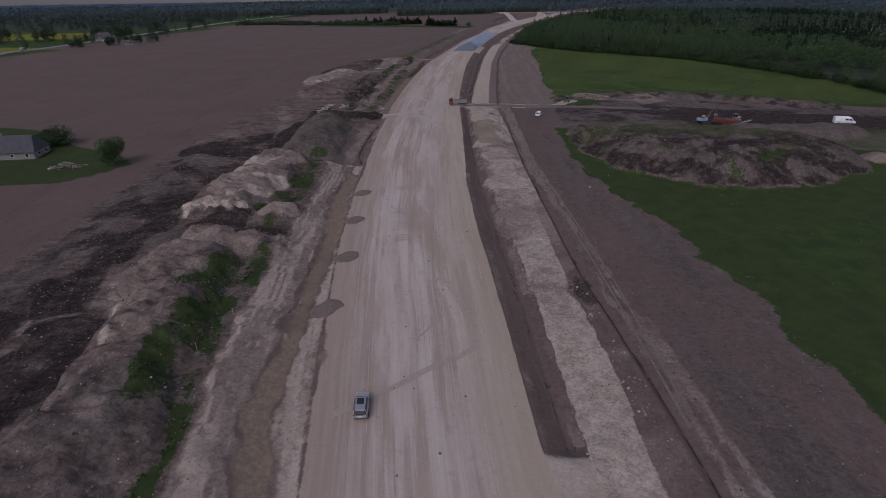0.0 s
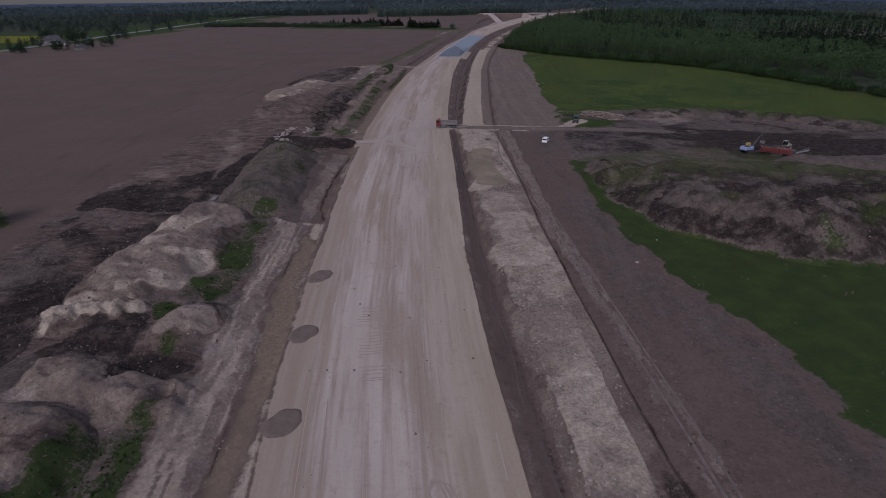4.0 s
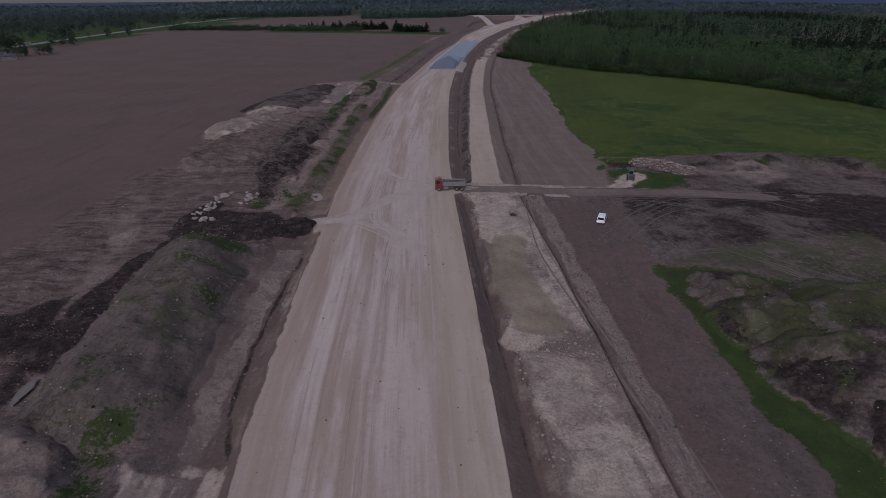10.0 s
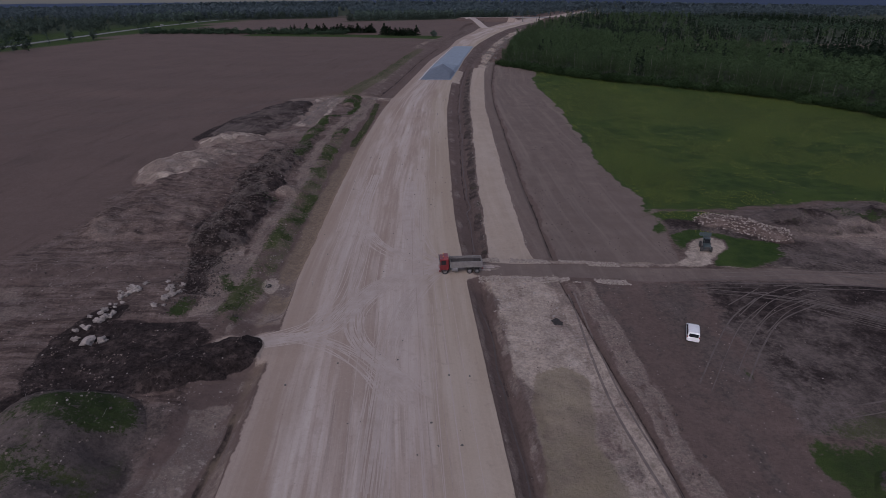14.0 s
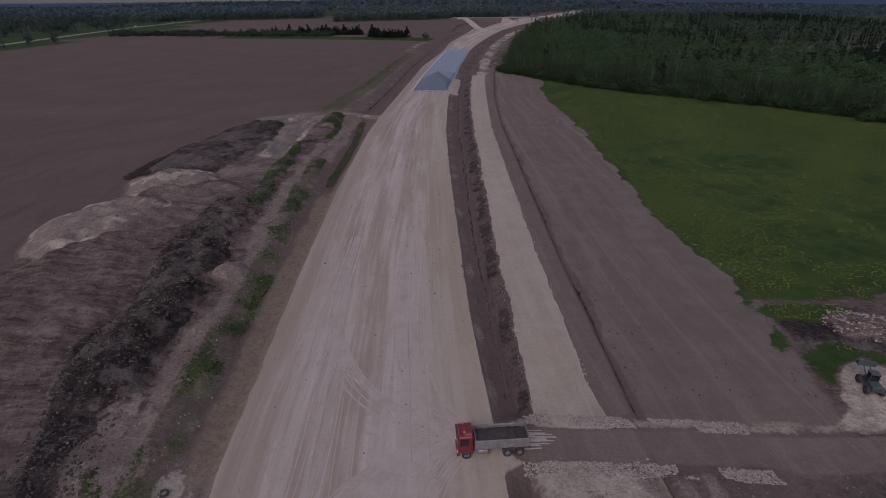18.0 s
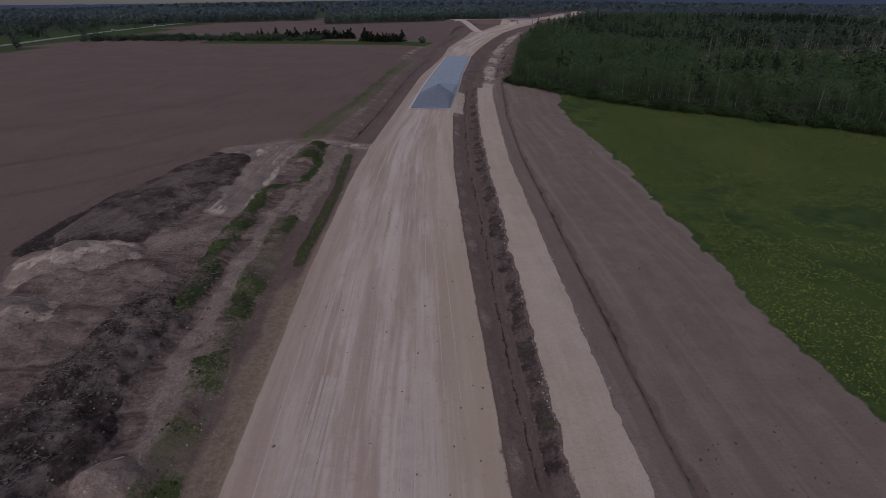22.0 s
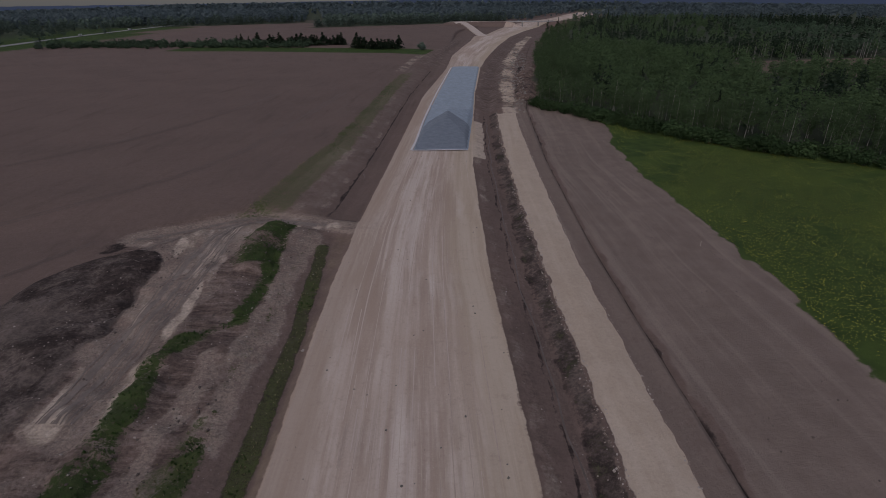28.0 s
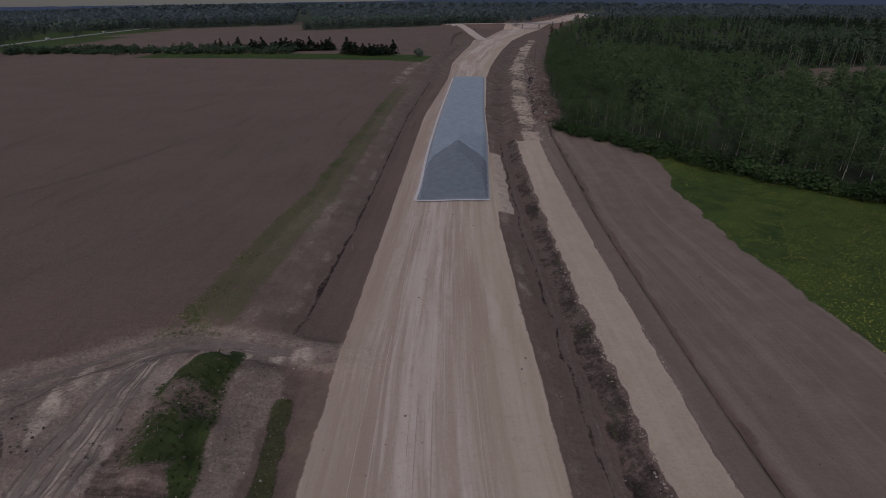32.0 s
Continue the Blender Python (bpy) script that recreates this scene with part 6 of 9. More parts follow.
def panel_van():
    c = thing("van", "long white high-roof panel van parked on the soil by the meadow", "van", at(130.5, 222, -97))
    part("body", loft(bmesh.new(), [(-3.65, 0.96, 0.5, 2.5), (-3.5, 1.0, 0.4, 2.72), (1.3, 1.0, 0.4, 2.75), (1.9, 0.98, 0.4, 2.5), (2.6, 0.97, 0.4, 1.5), (3.4, 0.92, 0.42, 1.15), (3.6, 0.8, 0.5, 0.9)], 0.92), WHITE, c)
    part("windscreen", slab(bmesh.new(), [(-0.8, 2.62, 1.5), (0.8, 2.62, 1.5), (0.72, 1.98, 2.4), (-0.72, 1.98, 2.4)]), GLASS_DARK, c)
    for sx in (-1, 1):
        for y0, y1 in ((-0.2, 0.9), (1.15, 2.2)):
            q = [(sx * 1.0, y0, 1.45), (sx * 1.0, y1, 1.45), (sx * 0.97, min(y1, 1.95), 2.1), (sx * 0.97, y0, 2.1)]
            part("side_window", slab(bmesh.new(), q if sx > 0 else q[::-1]), GLASS_DARK, c)
        part("side_strip", box(bmesh.new(), sx * 1.0, -0.6, 0.85, 0.05, 5.4, 0.16, 0.02), DARK_STEEL, c)
        part("mirror", box(bmesh.new(), sx * 1.15, 2.2, 1.6, 0.2, 0.14, 0.34), DARK_STEEL, c)
        part("headlight", box(bmesh.new(), sx * 0.72, 3.45, 0.95, 0.28, 0.16, 0.2), LAMP_CLEAR, c)
        for y in (-2.0, 2.5):
            wheel(c, sx * 0.9, y, 0.36, 0.25)
    return c


def tipper():
    """Three-axle tipper, cab forward along +y, built about its middle."""
    t = thing("dump_truck", "red three-axle tipper truck with grey body carrying dark wet gravel", "truck", at(-18.3, 250.9, 95))
    ch = part("chassis", box(bmesh.new(), 0, -0.3, 0.95, 0.9, 7.2, 0.3), DARK_STEEL, t)
    cab = part("cab", box(bmesh.new(), 0, 3.15, 1.95, 2.45, 1.75, 2.3, 0.14, 0.94), RED, t, "glossy red cab")
    part("roof_deflector", box(bmesh.new(), 0, 2.95, 3.25, 2.0, 1.0, 0.35, 0.08, 0.8, -0.15), RED, cab)
    part("sun_visor", box(bmesh.new(), 0, 4.05, 2.95, 2.2, 0.2, 0.12), DARK_STEEL, cab)
    part("windscreen", slab(bmesh.new(), [(-1.08, 4.03, 1.95), (1.08, 4.03, 1.95), (1.03, 3.99, 2.85), (-1.03, 3.99, 2.85)][::-1], 0.03), GLASS_DARK, cab)
    for sx in (-1, 1):
        q = [(sx * 1.21, 2.85, 2.0), (sx * 1.21, 3.75, 2.0), (sx * 1.17, 3.72, 2.8), (sx * 1.17, 2.85, 2.8)]
        part("side_window", slab(bmesh.new(), q if sx > 0 else q[::-1]), GLASS_DARK, cab)
        part("mirror", box(bmesh.new(), sx * 1.4, 3.95, 2.3, 0.14, 0.2, 0.65), DARK_STEEL, cab)
        part("headlight", box(bmesh.new(), sx * 0.95, 4.03, 0.95, 0.4, 0.1, 0.2), LAMP_CLEAR, cab)
        part("step", box(bmesh.new(), sx * 1.16, 3.2, 0.75, 0.18, 0.6, 0.3), DARK_STEEL, cab)
        part("marker_lamp", box(bmesh.new(), sx * 0.7, 3.3, 3.46, 0.2, 0.2, 0.14), AMBER, cab)
        part("fuel_tank", box(bmesh.new(), sx * 1.0, 1.25, 0.85, 0.5, 1.2, 0.6, 0.1), STEEL, t)
        part("mudguard", box(bmesh.new(), sx * 1.0, -2.15, 1.17, 0.55, 2.6, 0.08, 0.03), DARK_STEEL, t)
        part("tail_light", box(bmesh.new(), sx * 0.95, -3.95, 0.95, 0.4, 0.08, 0.14), LAMP_RED, t)
    part("bumper", box(bmesh.new(), 0, 4.0, 0.72, 2.4, 0.25, 0.5, 0.08), RED, cab)
    body = part("tipper_body", box(bmesh.new(), 0, -0.85, 1.35, 2.4, 5.9, 0.12), BOX_GREY, t, "dusty grey steel tipper body")
    for sx in (-1, 1):
        part("side_wall", box(bmesh.new(), sx * 1.2, -0.85, 1.9, 0.08, 5.9, 1.15), BOX_GREY, body)
        for k in range(6):
            part("rib", box(bmesh.new(), sx * 1.27, -3.4 + k * 1.02, 1.85, 0.07, 0.14, 1.05, 0.015), BOX_GREY, body)
        part("top_rail", box(bmesh.new(), sx * 1.22, -0.85, 2.5, 0.16, 6.0, 0.1), BOX_GREY, body)
    part("headboard", box(bmesh.new(), 0, 2.1, 2.1, 2.4, 0.1, 1.6), BOX_GREY, body)
    part("tailgate", box(bmesh.new(), 0, -3.82, 1.9, 2.4, 0.09, 1.15), BOX_GREY, body)
    bm = bmesh.new()
    bmesh.ops.create_grid(bm, x_segments=14, y_segments=34, size=1.0)
    for v in bm.verts:
        x, y = v.co.x * 1.15, v.co.y * 2.85 - 0.85
        h = 0.45 * max(0, 1 - (v.co.x ** 2)) * (0.75 + 0.25 * math.cos(v.co.y * 3.1)) * max(0.15, 1 - v.co.y ** 6)
        v.co = Vector((x, y, 2.08 + h + noise.noise((x * 2, y * 2, 0)) * 0.12))
    part("gravel_load", bm, LOAD, body, "dark wet gravel")
    for sx in (-1, 1):
        wheel(t, sx * 1.05, 3.05, 0.52, 0.32)
        for y in (-1.5, -2.85):
            wheel(t, sx * 0.98, y, 0.52, 0.55)
    return t


def crawler(parent, x, length, h, w, y0=0.0):
    """One crawler track: a rounded belt with its rollers' frame."""
    bm = bmesh.new()
    r, n = h / 2, 8
    pts = [(length / 2 - r + r * math.sin(math.pi * k / n), r - r * math.cos(math.pi * k / n)) for k in range(n + 1)]
    pts += [(-length / 2 + r - r * math.sin(math.pi * k / n), r + r * math.cos(math.pi * k / n)) for k in range(n + 1)]
    a, b = ([bm.verts.new((x + s * w / 2, y0 + p, q)) for p, q in pts] for s in (-1, 1))
    for k in range(len(pts)):
        bm.faces.new((a[k], a[(k + 1) % len(pts)], b[(k + 1) % len(pts)], b[k]))
    bm.faces.new(a[::-1])
    bm.faces.new(b)
    belt = part("track", bm, RUBBER, parent, "dark steel crawler track")
    part("track_frame", box(bmesh.new(), x, y0, r, w * 1.08, length * 0.62, h * 0.4), DARK_STEEL, belt)
    return belt


def excavator():
    e = thing("excavator", "crawler excavator with blue-white body and yellow cab, dark boom raised", "excavator", at(78.6, 219.8, -62) @ Matrix.Scale(0.9, 4))
    for x in (-1.2, 1.2):
        crawler(e, x, 4.2, 0.95, 0.6)
    part("undercarriage", box(bmesh.new(), 0, 0, 0.75, 1.9, 2.2, 0.5), DARK_STEEL, e)
    up = part("upper_body", box(bmesh.new(), 0, -0.9, 1.75, 2.8, 3.4, 1.15, 0.15), BLUE, e, "blue-white engine house")
    part("counterweight", box(bmesh.new(), 0, -2.75, 1.7, 2.7, 0.7, 1.2, 0.2), BLUE, up)
    part("engine_cover", box(bmesh.new(), 0.4, -1.6, 2.42, 1.8, 1.6, 0.25, 0.06), DARK_STEEL, up)
    part("exhaust", rod(bmesh.new(), (0.8, -1.6, 2.4), (0.8, -1.6, 3.0), 0.07), DARK_STEEL, up)
    cab = part("cab", box(bmesh.new(), -0.85, 0.35, 2.35, 1.05, 1.7, 1.6, 0.12, 0.92), YELLOW, e, "yellow cab")
    part("windscreen", slab(bmesh.new(), [(-1.3, 1.22, 1.9), (-0.4, 1.22, 1.9), (-0.44, 1.16, 2.95), (-1.26, 1.16, 2.95)][::-1]), GLASS_DARK, cab)
    part("side_window", slab(bmesh.new(), [(-1.385, 1.0, 2.0), (-1.385, -0.3, 2.0), (-1.345, -0.3, 2.95), (-1.345, 1.0, 2.95)]), GLASS_DARK, cab)
    boom = part("boom", box(rod(bmesh.new(), (0.25, 0.6, 1.9), (0.25, 3.2, 4.9), 0.32, 0.26, 6), 0.25, 0.7, 1.9, 0.7, 0.6, 0.5), DARK_STEEL, e)
    rod_b = rod(bmesh.new(), (0.25, 3.15, 4.85), (0.25, 5.2, 6.0), 0.26, 0.16, 6)
    part("boom_head", rod_b, DARK_STEEL, boom)
    part("ram", rod(bmesh.new(), (0.25, 1.3, 1.8), (0.25, 3.0, 4.2), 0.09), STEEL, boom)
    arm = part("arm", rod(bmesh.new(), (0.25, 5.2, 6.0), (0.25, 6.0, 3.6), 0.2, 0.14, 6), DARK_STEEL, e)
    bm = bmesh.new()
    for sx in (-0.4, 0.9):
        slab(bm, [(sx, 5.6, 3.6), (sx, 6.4, 3.5), (sx, 6.3, 2.7), (sx, 5.7, 2.6)], 0.06)
    slab(bm, [(-0.4, 6.4, 3.5), (0.9, 6.4, 3.5), (0.9, 6.3, 2.7), (-0.4, 6.3, 2.7)], 0.06)
    slab(bm, [(-0.4, 6.3, 2.7), (0.9, 6.3, 2.7), (0.9, 5.7, 2.6), (-0.4, 5.7, 2.6)], 0.06)
    part("bucket", bm, STEEL, arm, "pale worn steel bucket")
    return e


def screener():
    s = thing("screening_machine", "long red tracked soil screener with side conveyor, on dark peat", "screener", at(85.6, 216.4, 66) @ Matrix.Scale(0.86, 4))
    for x in (-1.0, 1.0):
        crawler(s, x, 3.8, 0.85, 0.5)
    part("frame", box(bmesh.new(), 0, 0, 1.2, 2.0, 11.0, 0.5, 0.06), ORANGE, s)
    hop = part("hopper", box(bmesh.new(), 0, 2.5, 2.2, 2.5, 5.2, 1.4, 0.1, 1.1), ORANGE, s)
    part("hopper_soil", box(bmesh.new(), 0, 2.5, 2.93, 2.3, 4.9, 0.2, 0.08, 0.8), LOAD, hop, "dark soil filling")
    part("drum_housing", box(bmesh.new(), 0, -2.4, 2.15, 2.2, 4.2, 1.5, 0.25), ORANGE, s)
    part("engine_box", box(bmesh.new(), 0, -5.0, 2.0, 2.0, 1.3, 1.3, 0.1), DARK_STEEL, s)
    conv = part("conveyor", box(bmesh.new(), 1.4, -2.4, 1.6, 0.9, 5.4, 0.25), DARK_STEEL, s)
    part("conveyor_side", slab(bmesh.new(), [(1.2, -6.0, 1.7), (2.2, -6.0, 1.7), (2.2, -9.6, 3.6), (1.2, -9.6, 3.6)], 0.2), DARK_STEEL, conv)
    part("discharge_belt", slab(bmesh.new(), [(-0.6, -5.6, 1.6), (0.5, -5.6, 1.6), (0.5, -9.4, 3.2), (-0.6, -9.4, 3.2)], 0.2), STEEL, s)
    for k in range(6):
        for sx in (-1, 1):
            part("rib", box(bmesh.new(), sx * 1.27, 0.2 + k * 0.92, 2.2, 0.08, 0.12, 1.3, 0.02), ORANGE, hop)
    part("coupling", rod(bmesh.new(), (0, 5.4, 1.1), (0, 6.6, 0.7), 0.12), DARK_STEEL, s)
    return s


def wheel_loader(name, label, m, paint, bucket_paint, lift, scale=1.0):
    w = thing(name, label, "loader", m)
    w.scale = (scale,) * 3
    rear = part("rear_body", box(bmesh.new(), 0, -1.4, 1.45, 1.7, 2.3, 0.95, 0.15, 0.9), paint, w)
    part("grille", box(bmesh.new(), 0, -2.56, 1.35, 1.2, 0.08, 0.6), DARK_STEEL, rear)
    part("front_frame", box(bmesh.new(), 0, 1.0, 1.0, 1.0, 1.8, 0.6, 0.1), paint, w)
    cab = part("cab", box(bmesh.new(), 0, -0.1, 2.3, 1.35, 1.35, 1.5, 0.1, 0.9), GLASS_DARK, w, "glazed cab")
    part("cab_roof", box(bmesh.new(), 0, -0.1, 3.1, 1.45, 1.5, 0.14, 0.05), paint, cab)
    for sx in (-1, 1):
        for sy in (-0.62, 0.52):
            part("pillar", rod(bmesh.new(), (sx * 0.66, sy, 1.6), (sx * 0.61, sy, 3.05), 0.05, 0.05, 5), paint, cab)
        for y in (-1.6, 1.35):
            wheel(w, sx * 1.05, y, 0.72, 0.5, paint)
        part("lift_arm", rod(bmesh.new(), (sx * 0.45, 0.9, 1.6), (sx * 0.45, 2.7, lift), 0.13, 0.1, 6), paint, w)
    bm = bmesh.new()
    z = lift - 0.2
    slab(bm, [(-1.3, 2.6, z), (1.3, 2.6, z), (1.3, 3.6, z - 0.05), (-1.3, 3.6, z - 0.05)], 0.06)
    slab(bm, [(-1.3, 2.55, z), (1.3, 2.55, z), (1.3, 2.65, z + 1.0), (-1.3, 2.65, z + 1.0)], 0.06)
    for sx in (-1.3, 1.3):
        slab(bm, [(sx, 2.55, z), (sx, 3.6, z - 0.05), (sx, 3.3, z + 0.5), (sx, 2.65, z + 1.0)], 0.06)
    part("bucket", bm, bucket_paint, w, "broad steel bucket")
    return w


def lorry(m, paint):
    t = thing("box_truck", "distant light box truck on the highway between the fields", "truck", m, "traffic on the far highway")
    part("cab", box(bmesh.new(), 0, 2.3, 1.25, 1.9, 1.5, 1.7, 0.15, 0.9), paint, t)
    part("cargo_box", box(bmesh.new(), 0, -0.7, 1.6, 2.0, 4.2, 1.9, 0.05), SILVER, t)
    part("chassis", box(bmesh.new(), 0, 0, 0.55, 0.9, 5.6, 0.25), DARK_STEEL, t)
    for sx in (-1, 1):
        for y in (2.2, -1.9):
            wheel(t, sx * 0.85, y, 0.4, 0.3)
    return t


suv()
minivan()
panel_van()
tipper()
excavator()
screener()
wheel_loader("wheel_loader", "dusty cream wheel loader working behind the screener", at(91.8, 224.5, 110), CREAM, DARK_STEEL, 1.4, 0.85)
wheel_loader("compact_loader", "small dark green loader with raised bucket, on a pale gravel pad", at(31.2, 261.5, -14), TEAL, TEAL, 2.7, 0.8)
for x, y, a, paint in ((-417, 470, 4, RED), (-425, 640, 5, WHITE), (-449, 1010, 3, WHITE), (-447, 1120, 0, BLUE)):
    lorry(at(x, y, a, 0.3), paint)


# ---------------- roads beyond, laid as strips ----------------
def smooth_line(pts, stepm=2.0):
    """Points spaced evenly along a curve through pts."""
    p = np.array(pts, dtype=float)
    ext = np.vstack([2 * p[0] - p[1], p, 2 * p[-1] - p[-2]])
    out = []
    for k in range(1, len(ext) - 2):
        a, b, c, d = ext[k - 1], ext[k], ext[k + 1], ext[k + 2]
        n = max(2, int(np.hypot(*(c - b)) / stepm))
        t = np.linspace(0, 1, n, endpoint=False)[:, None]
        out.append(0.5 * (2 * b + (c - a) * t + (2 * a - 5 * b + 4 * c - d) * t ** 2 + (3 * b - a - 3 * c + d) * t ** 3))
    return np.vstack(out + [p[-1:]])


def strips(jobs, lift, across=2):
    """Ribbons over the ground: (points, width), joined; returns arrays."""
    vs, fs, base = [], [], 0
    for pts, width in jobs:
        p = smooth_line(pts, 1.2 if width < 2 else 4.0)
        d = np.gradient(p, axis=0)
        n = np.stack([-d[:, 1], d[:, 0]], -1) / np.maximum(np.hypot(d[:, 0], d[:, 1]), 1e-6)[:, None]
        w = width * (0.75 + 0.25 * vnoise(p[:, 0] * 0.4, p[:, 1] * 0.4, base))
        cols = [p + n * (w * (k / (across - 1) - 0.5))[:, None] for k in range(across)]
        q = np.stack(cols, 1).reshape(-1, 2)
        z = ground_z(q[:, 0], q[:, 1]) + lift
        vs.append(np.column_stack([q, z]))
        i, j = np.meshgrid(np.arange(len(p) - 1), np.arange(across - 1), indexing="ij")
        a = (base + i * across + j).ravel()
        fs.append(np.stack([a, a + 1, a + across + 1, a + across], -1))
        base += len(q)
    return np.vstack(vs), np.vstack(fs)


HIGHWAY = ((-400, 250), (-416, 443), (-415, 518), (-436, 739), (-452, 980), (-446, 1183), (-430, 1300))
v, f = strips([(HIGHWAY, 12)], 0.25, 3)
tagged(new("highway", mesh_np("highway", v, f, ASPHALT)), "old grey asphalt highway between the far fields", "road", kind="structure")
v, f = strips([(((22, 1006), (18, 1084), (14, 1140), (7, 1180), (-2, 1200)), 11.5), (((-13, 1203), (20, 1202), (45, 1202), (72, 1202)), 8.5)], 0.3, 4)
tagged(new("slip_road", mesh_np("slip_road", v, f, TRACK)), "pale unpaved slip road curving up to the bridge", "road", kind="structure")


def bridge():
    b = thing("bridge", "new grey concrete road bridge with piers across the carriageway", "bridge")
    part("deck", box(bmesh.new(), 108, 1202, 6.5, 70, 10, 0.9, 0.1), CONCRETE, b)
    for y in (1197.2, 1206.8):
        part("parapet", box(bmesh.new(), 108, y, 7.3, 70, 0.25, 0.8), STEEL, b)
    for x in (96, 120):
        part("crosshead", box(bmesh.new(), x, 1202, 5.8, 1.2, 9, 0.6, 0.1), CONCRETE, b)
        for y in (1199, 1205):
            part("pier", rod(bmesh.new(), (x, y, -1), (x, y, 5.8), 0.6, 0.6, 10), CONCRETE, b)
    for x in (73, 143):
        part("abutment", box(bmesh.new(), x, 1202, 3.0, 4, 11, 6.6, 0.2), CONCRETE, b)


bridge()

# ---------------- laid chippings at the end of the base course ----------------
def lines_one(y, name):
    ys, xs = zip(*LINES[name])
    return float(np.interp(y, ys, xs))


def chipping_layer():
    rows = np.concatenate([np.arange(496, 560, 0.8), np.arange(560, 716, 2.0)])
    us = np.linspace(0, 1, 46)
    ly = np.interp(rows, (496, 549, 606, 712), (-41, -37.5, -32.5, -22.5))
    ry = np.interp(rows, (496, 548, 606, 712), (-23, -18.3, -14, -4))
    X = ly[:, None] + us[None, :] * (ry - ly)[:, None]
    Y = np.repeat(rows[:, None], len(us), 1)
    edge = np.minimum.reduce([us[None, :] * (ry - ly)[:, None], (1 - us[None, :]) * (ry - ly)[:, None], (Y - 495.8) * 0.8, 716 - Y])
    layer = 0.55 * step(-0.2, 0.9, edge)
    Z = ground_z(X.ravel(), Y.ravel()).reshape(X.shape) + layer + fbm(X, Y, 3, 3, 71) * 0.05 - 0.05
    v = np.stack([X.ravel(), Y.ravel(), Z.ravel()], -1)
    n = len(us)
    i, j = np.meshgrid(np.arange(len(rows) - 1), np.arange(n - 1), indexing="ij")
    q = (i * n + j).ravel()
    ob = new("gravel_layer", mesh_np("gravel_layer", v, np.stack([q, q + 1, q + n + 1, q + n], -1), CHIPS))
    tagged(ob, "flat blue-grey layer of crushed stone spread on the carriageway", "gravel")
    # tipped front
    gx, gy = np.meshgrid(np.arange(-42.5, -17.5, 0.45), np.arange(495.6, 575, 0.45))
    ridge_x = np.interp(gy, (496, 556), (-32, -27.5))
    side = np.abs(gx - ridge_x) / 9.3
    rise = np.clip((gy - 496) / 40, 0, 1) - np.clip((gy - 538) / 32, 0, 1)
    h = np.minimum((1.3 - side) * 3.2, 0.5 + rise * 4.2 * (1.05 - 0.45 * side)) + fbm(gx, gy, 4, 3, 73) * 0.16
    lft, rgt = np.interp(gy, (496, 560), (-40.9, -36.6)), np.interp(gy, (496, 560), (-23.1, -17.3))
    inside = np.minimum.reduce([gx - lft, rgt - gx, gy - 495.9])
    h = np.minimum(h, np.maximum(inside, -0.3) * 0.9)
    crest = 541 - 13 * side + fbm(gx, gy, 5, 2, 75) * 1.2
    nn = gx.shape[1]
    i, j = np.meshgrid(np.arange(gx.shape[0] - 1), np.arange(nn - 1), indexing="ij")
    z = ground_z(gx.ravel(), gy.ravel()) + h.ravel()
    pile = thing("gravel_pile", "tipped wedge of crushed stone on the gravel layer's end", "gravel")
    # the front face takes the darker chippings, the back slope the paler
    for name, keep, mat, label in (("front_face", (h > 0.12) & (gy < crest + 0.5), CHIPS_DARK, "darker front face"), ("back_slope", (h > 0.5) & (gy >= crest - 0.5) & (gy < 572), CHIPS, "")):
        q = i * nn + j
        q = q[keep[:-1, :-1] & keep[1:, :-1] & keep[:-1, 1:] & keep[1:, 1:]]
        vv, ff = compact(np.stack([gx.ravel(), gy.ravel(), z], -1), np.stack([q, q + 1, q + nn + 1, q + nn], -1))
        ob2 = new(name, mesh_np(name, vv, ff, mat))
        ob2.parent = pile
        if label:
            ob2["label"] = label
    jobs = [(((-41.4, 495.4), (-36, 495.1), (-30, 495.5), (-23, 495.3)), 0.9), (((-41.6, 495.4), (-40.3, 510), (-38.2, 545), (-33.2, 606), (-28, 660), (-23, 712)), 0.8)]
    v2, f2 = strips(jobs, 0.3, 3)
    tagged(new("geotextile", mesh_np("geotextile", v2, f2, CLOTH)), "white geotextile edge showing beneath the gravel layer", "fabric")


chipping_layer()

# ---------------- trees ----------------
rng = np.random.default_rng(7)


def leaf_cards(n, centres, radii, size, seed):
    """n small leaf clumps, as tilted four-cornered pieces, spread through several lobes of a crown."""
    r = np.random.default_rng(seed)
    pick = r.integers(0, len(centres), n)
    d = r.normal(size=(n, 3))
    d /= np.linalg.norm(d, axis=1)[:, None]
    c = np.array(centres)[pick] + d * np.array(radii)[pick] * (0.55 + 0.45 * r.random(n))[:, None] ** 0.5
    nrm = d * 0.6 + r.normal(size=(n, 3)) * 0.4 + np.array([0, 0, 0.9])
    nrm /= np.linalg.norm(nrm, axis=1)[:, None]
    u = np.cross(nrm, r.normal(size=(n, 3)))
    u /= np.linalg.norm(u, axis=1)[:, None]
    w = np.cross(nrm, u)
    s = (size * (0.6 + 0.8 * r.random(n)))[:, None]
    q = np.stack([c - u * s, c - w * s * 0.8 + nrm * s * 0.25, c + u * s, c + w * s * 0.8 - nrm * s * 0.2], 1)
    return q.reshape(-1, 3)


def quads(n):
    return np.arange(n * 4).reshape(-1, 4)


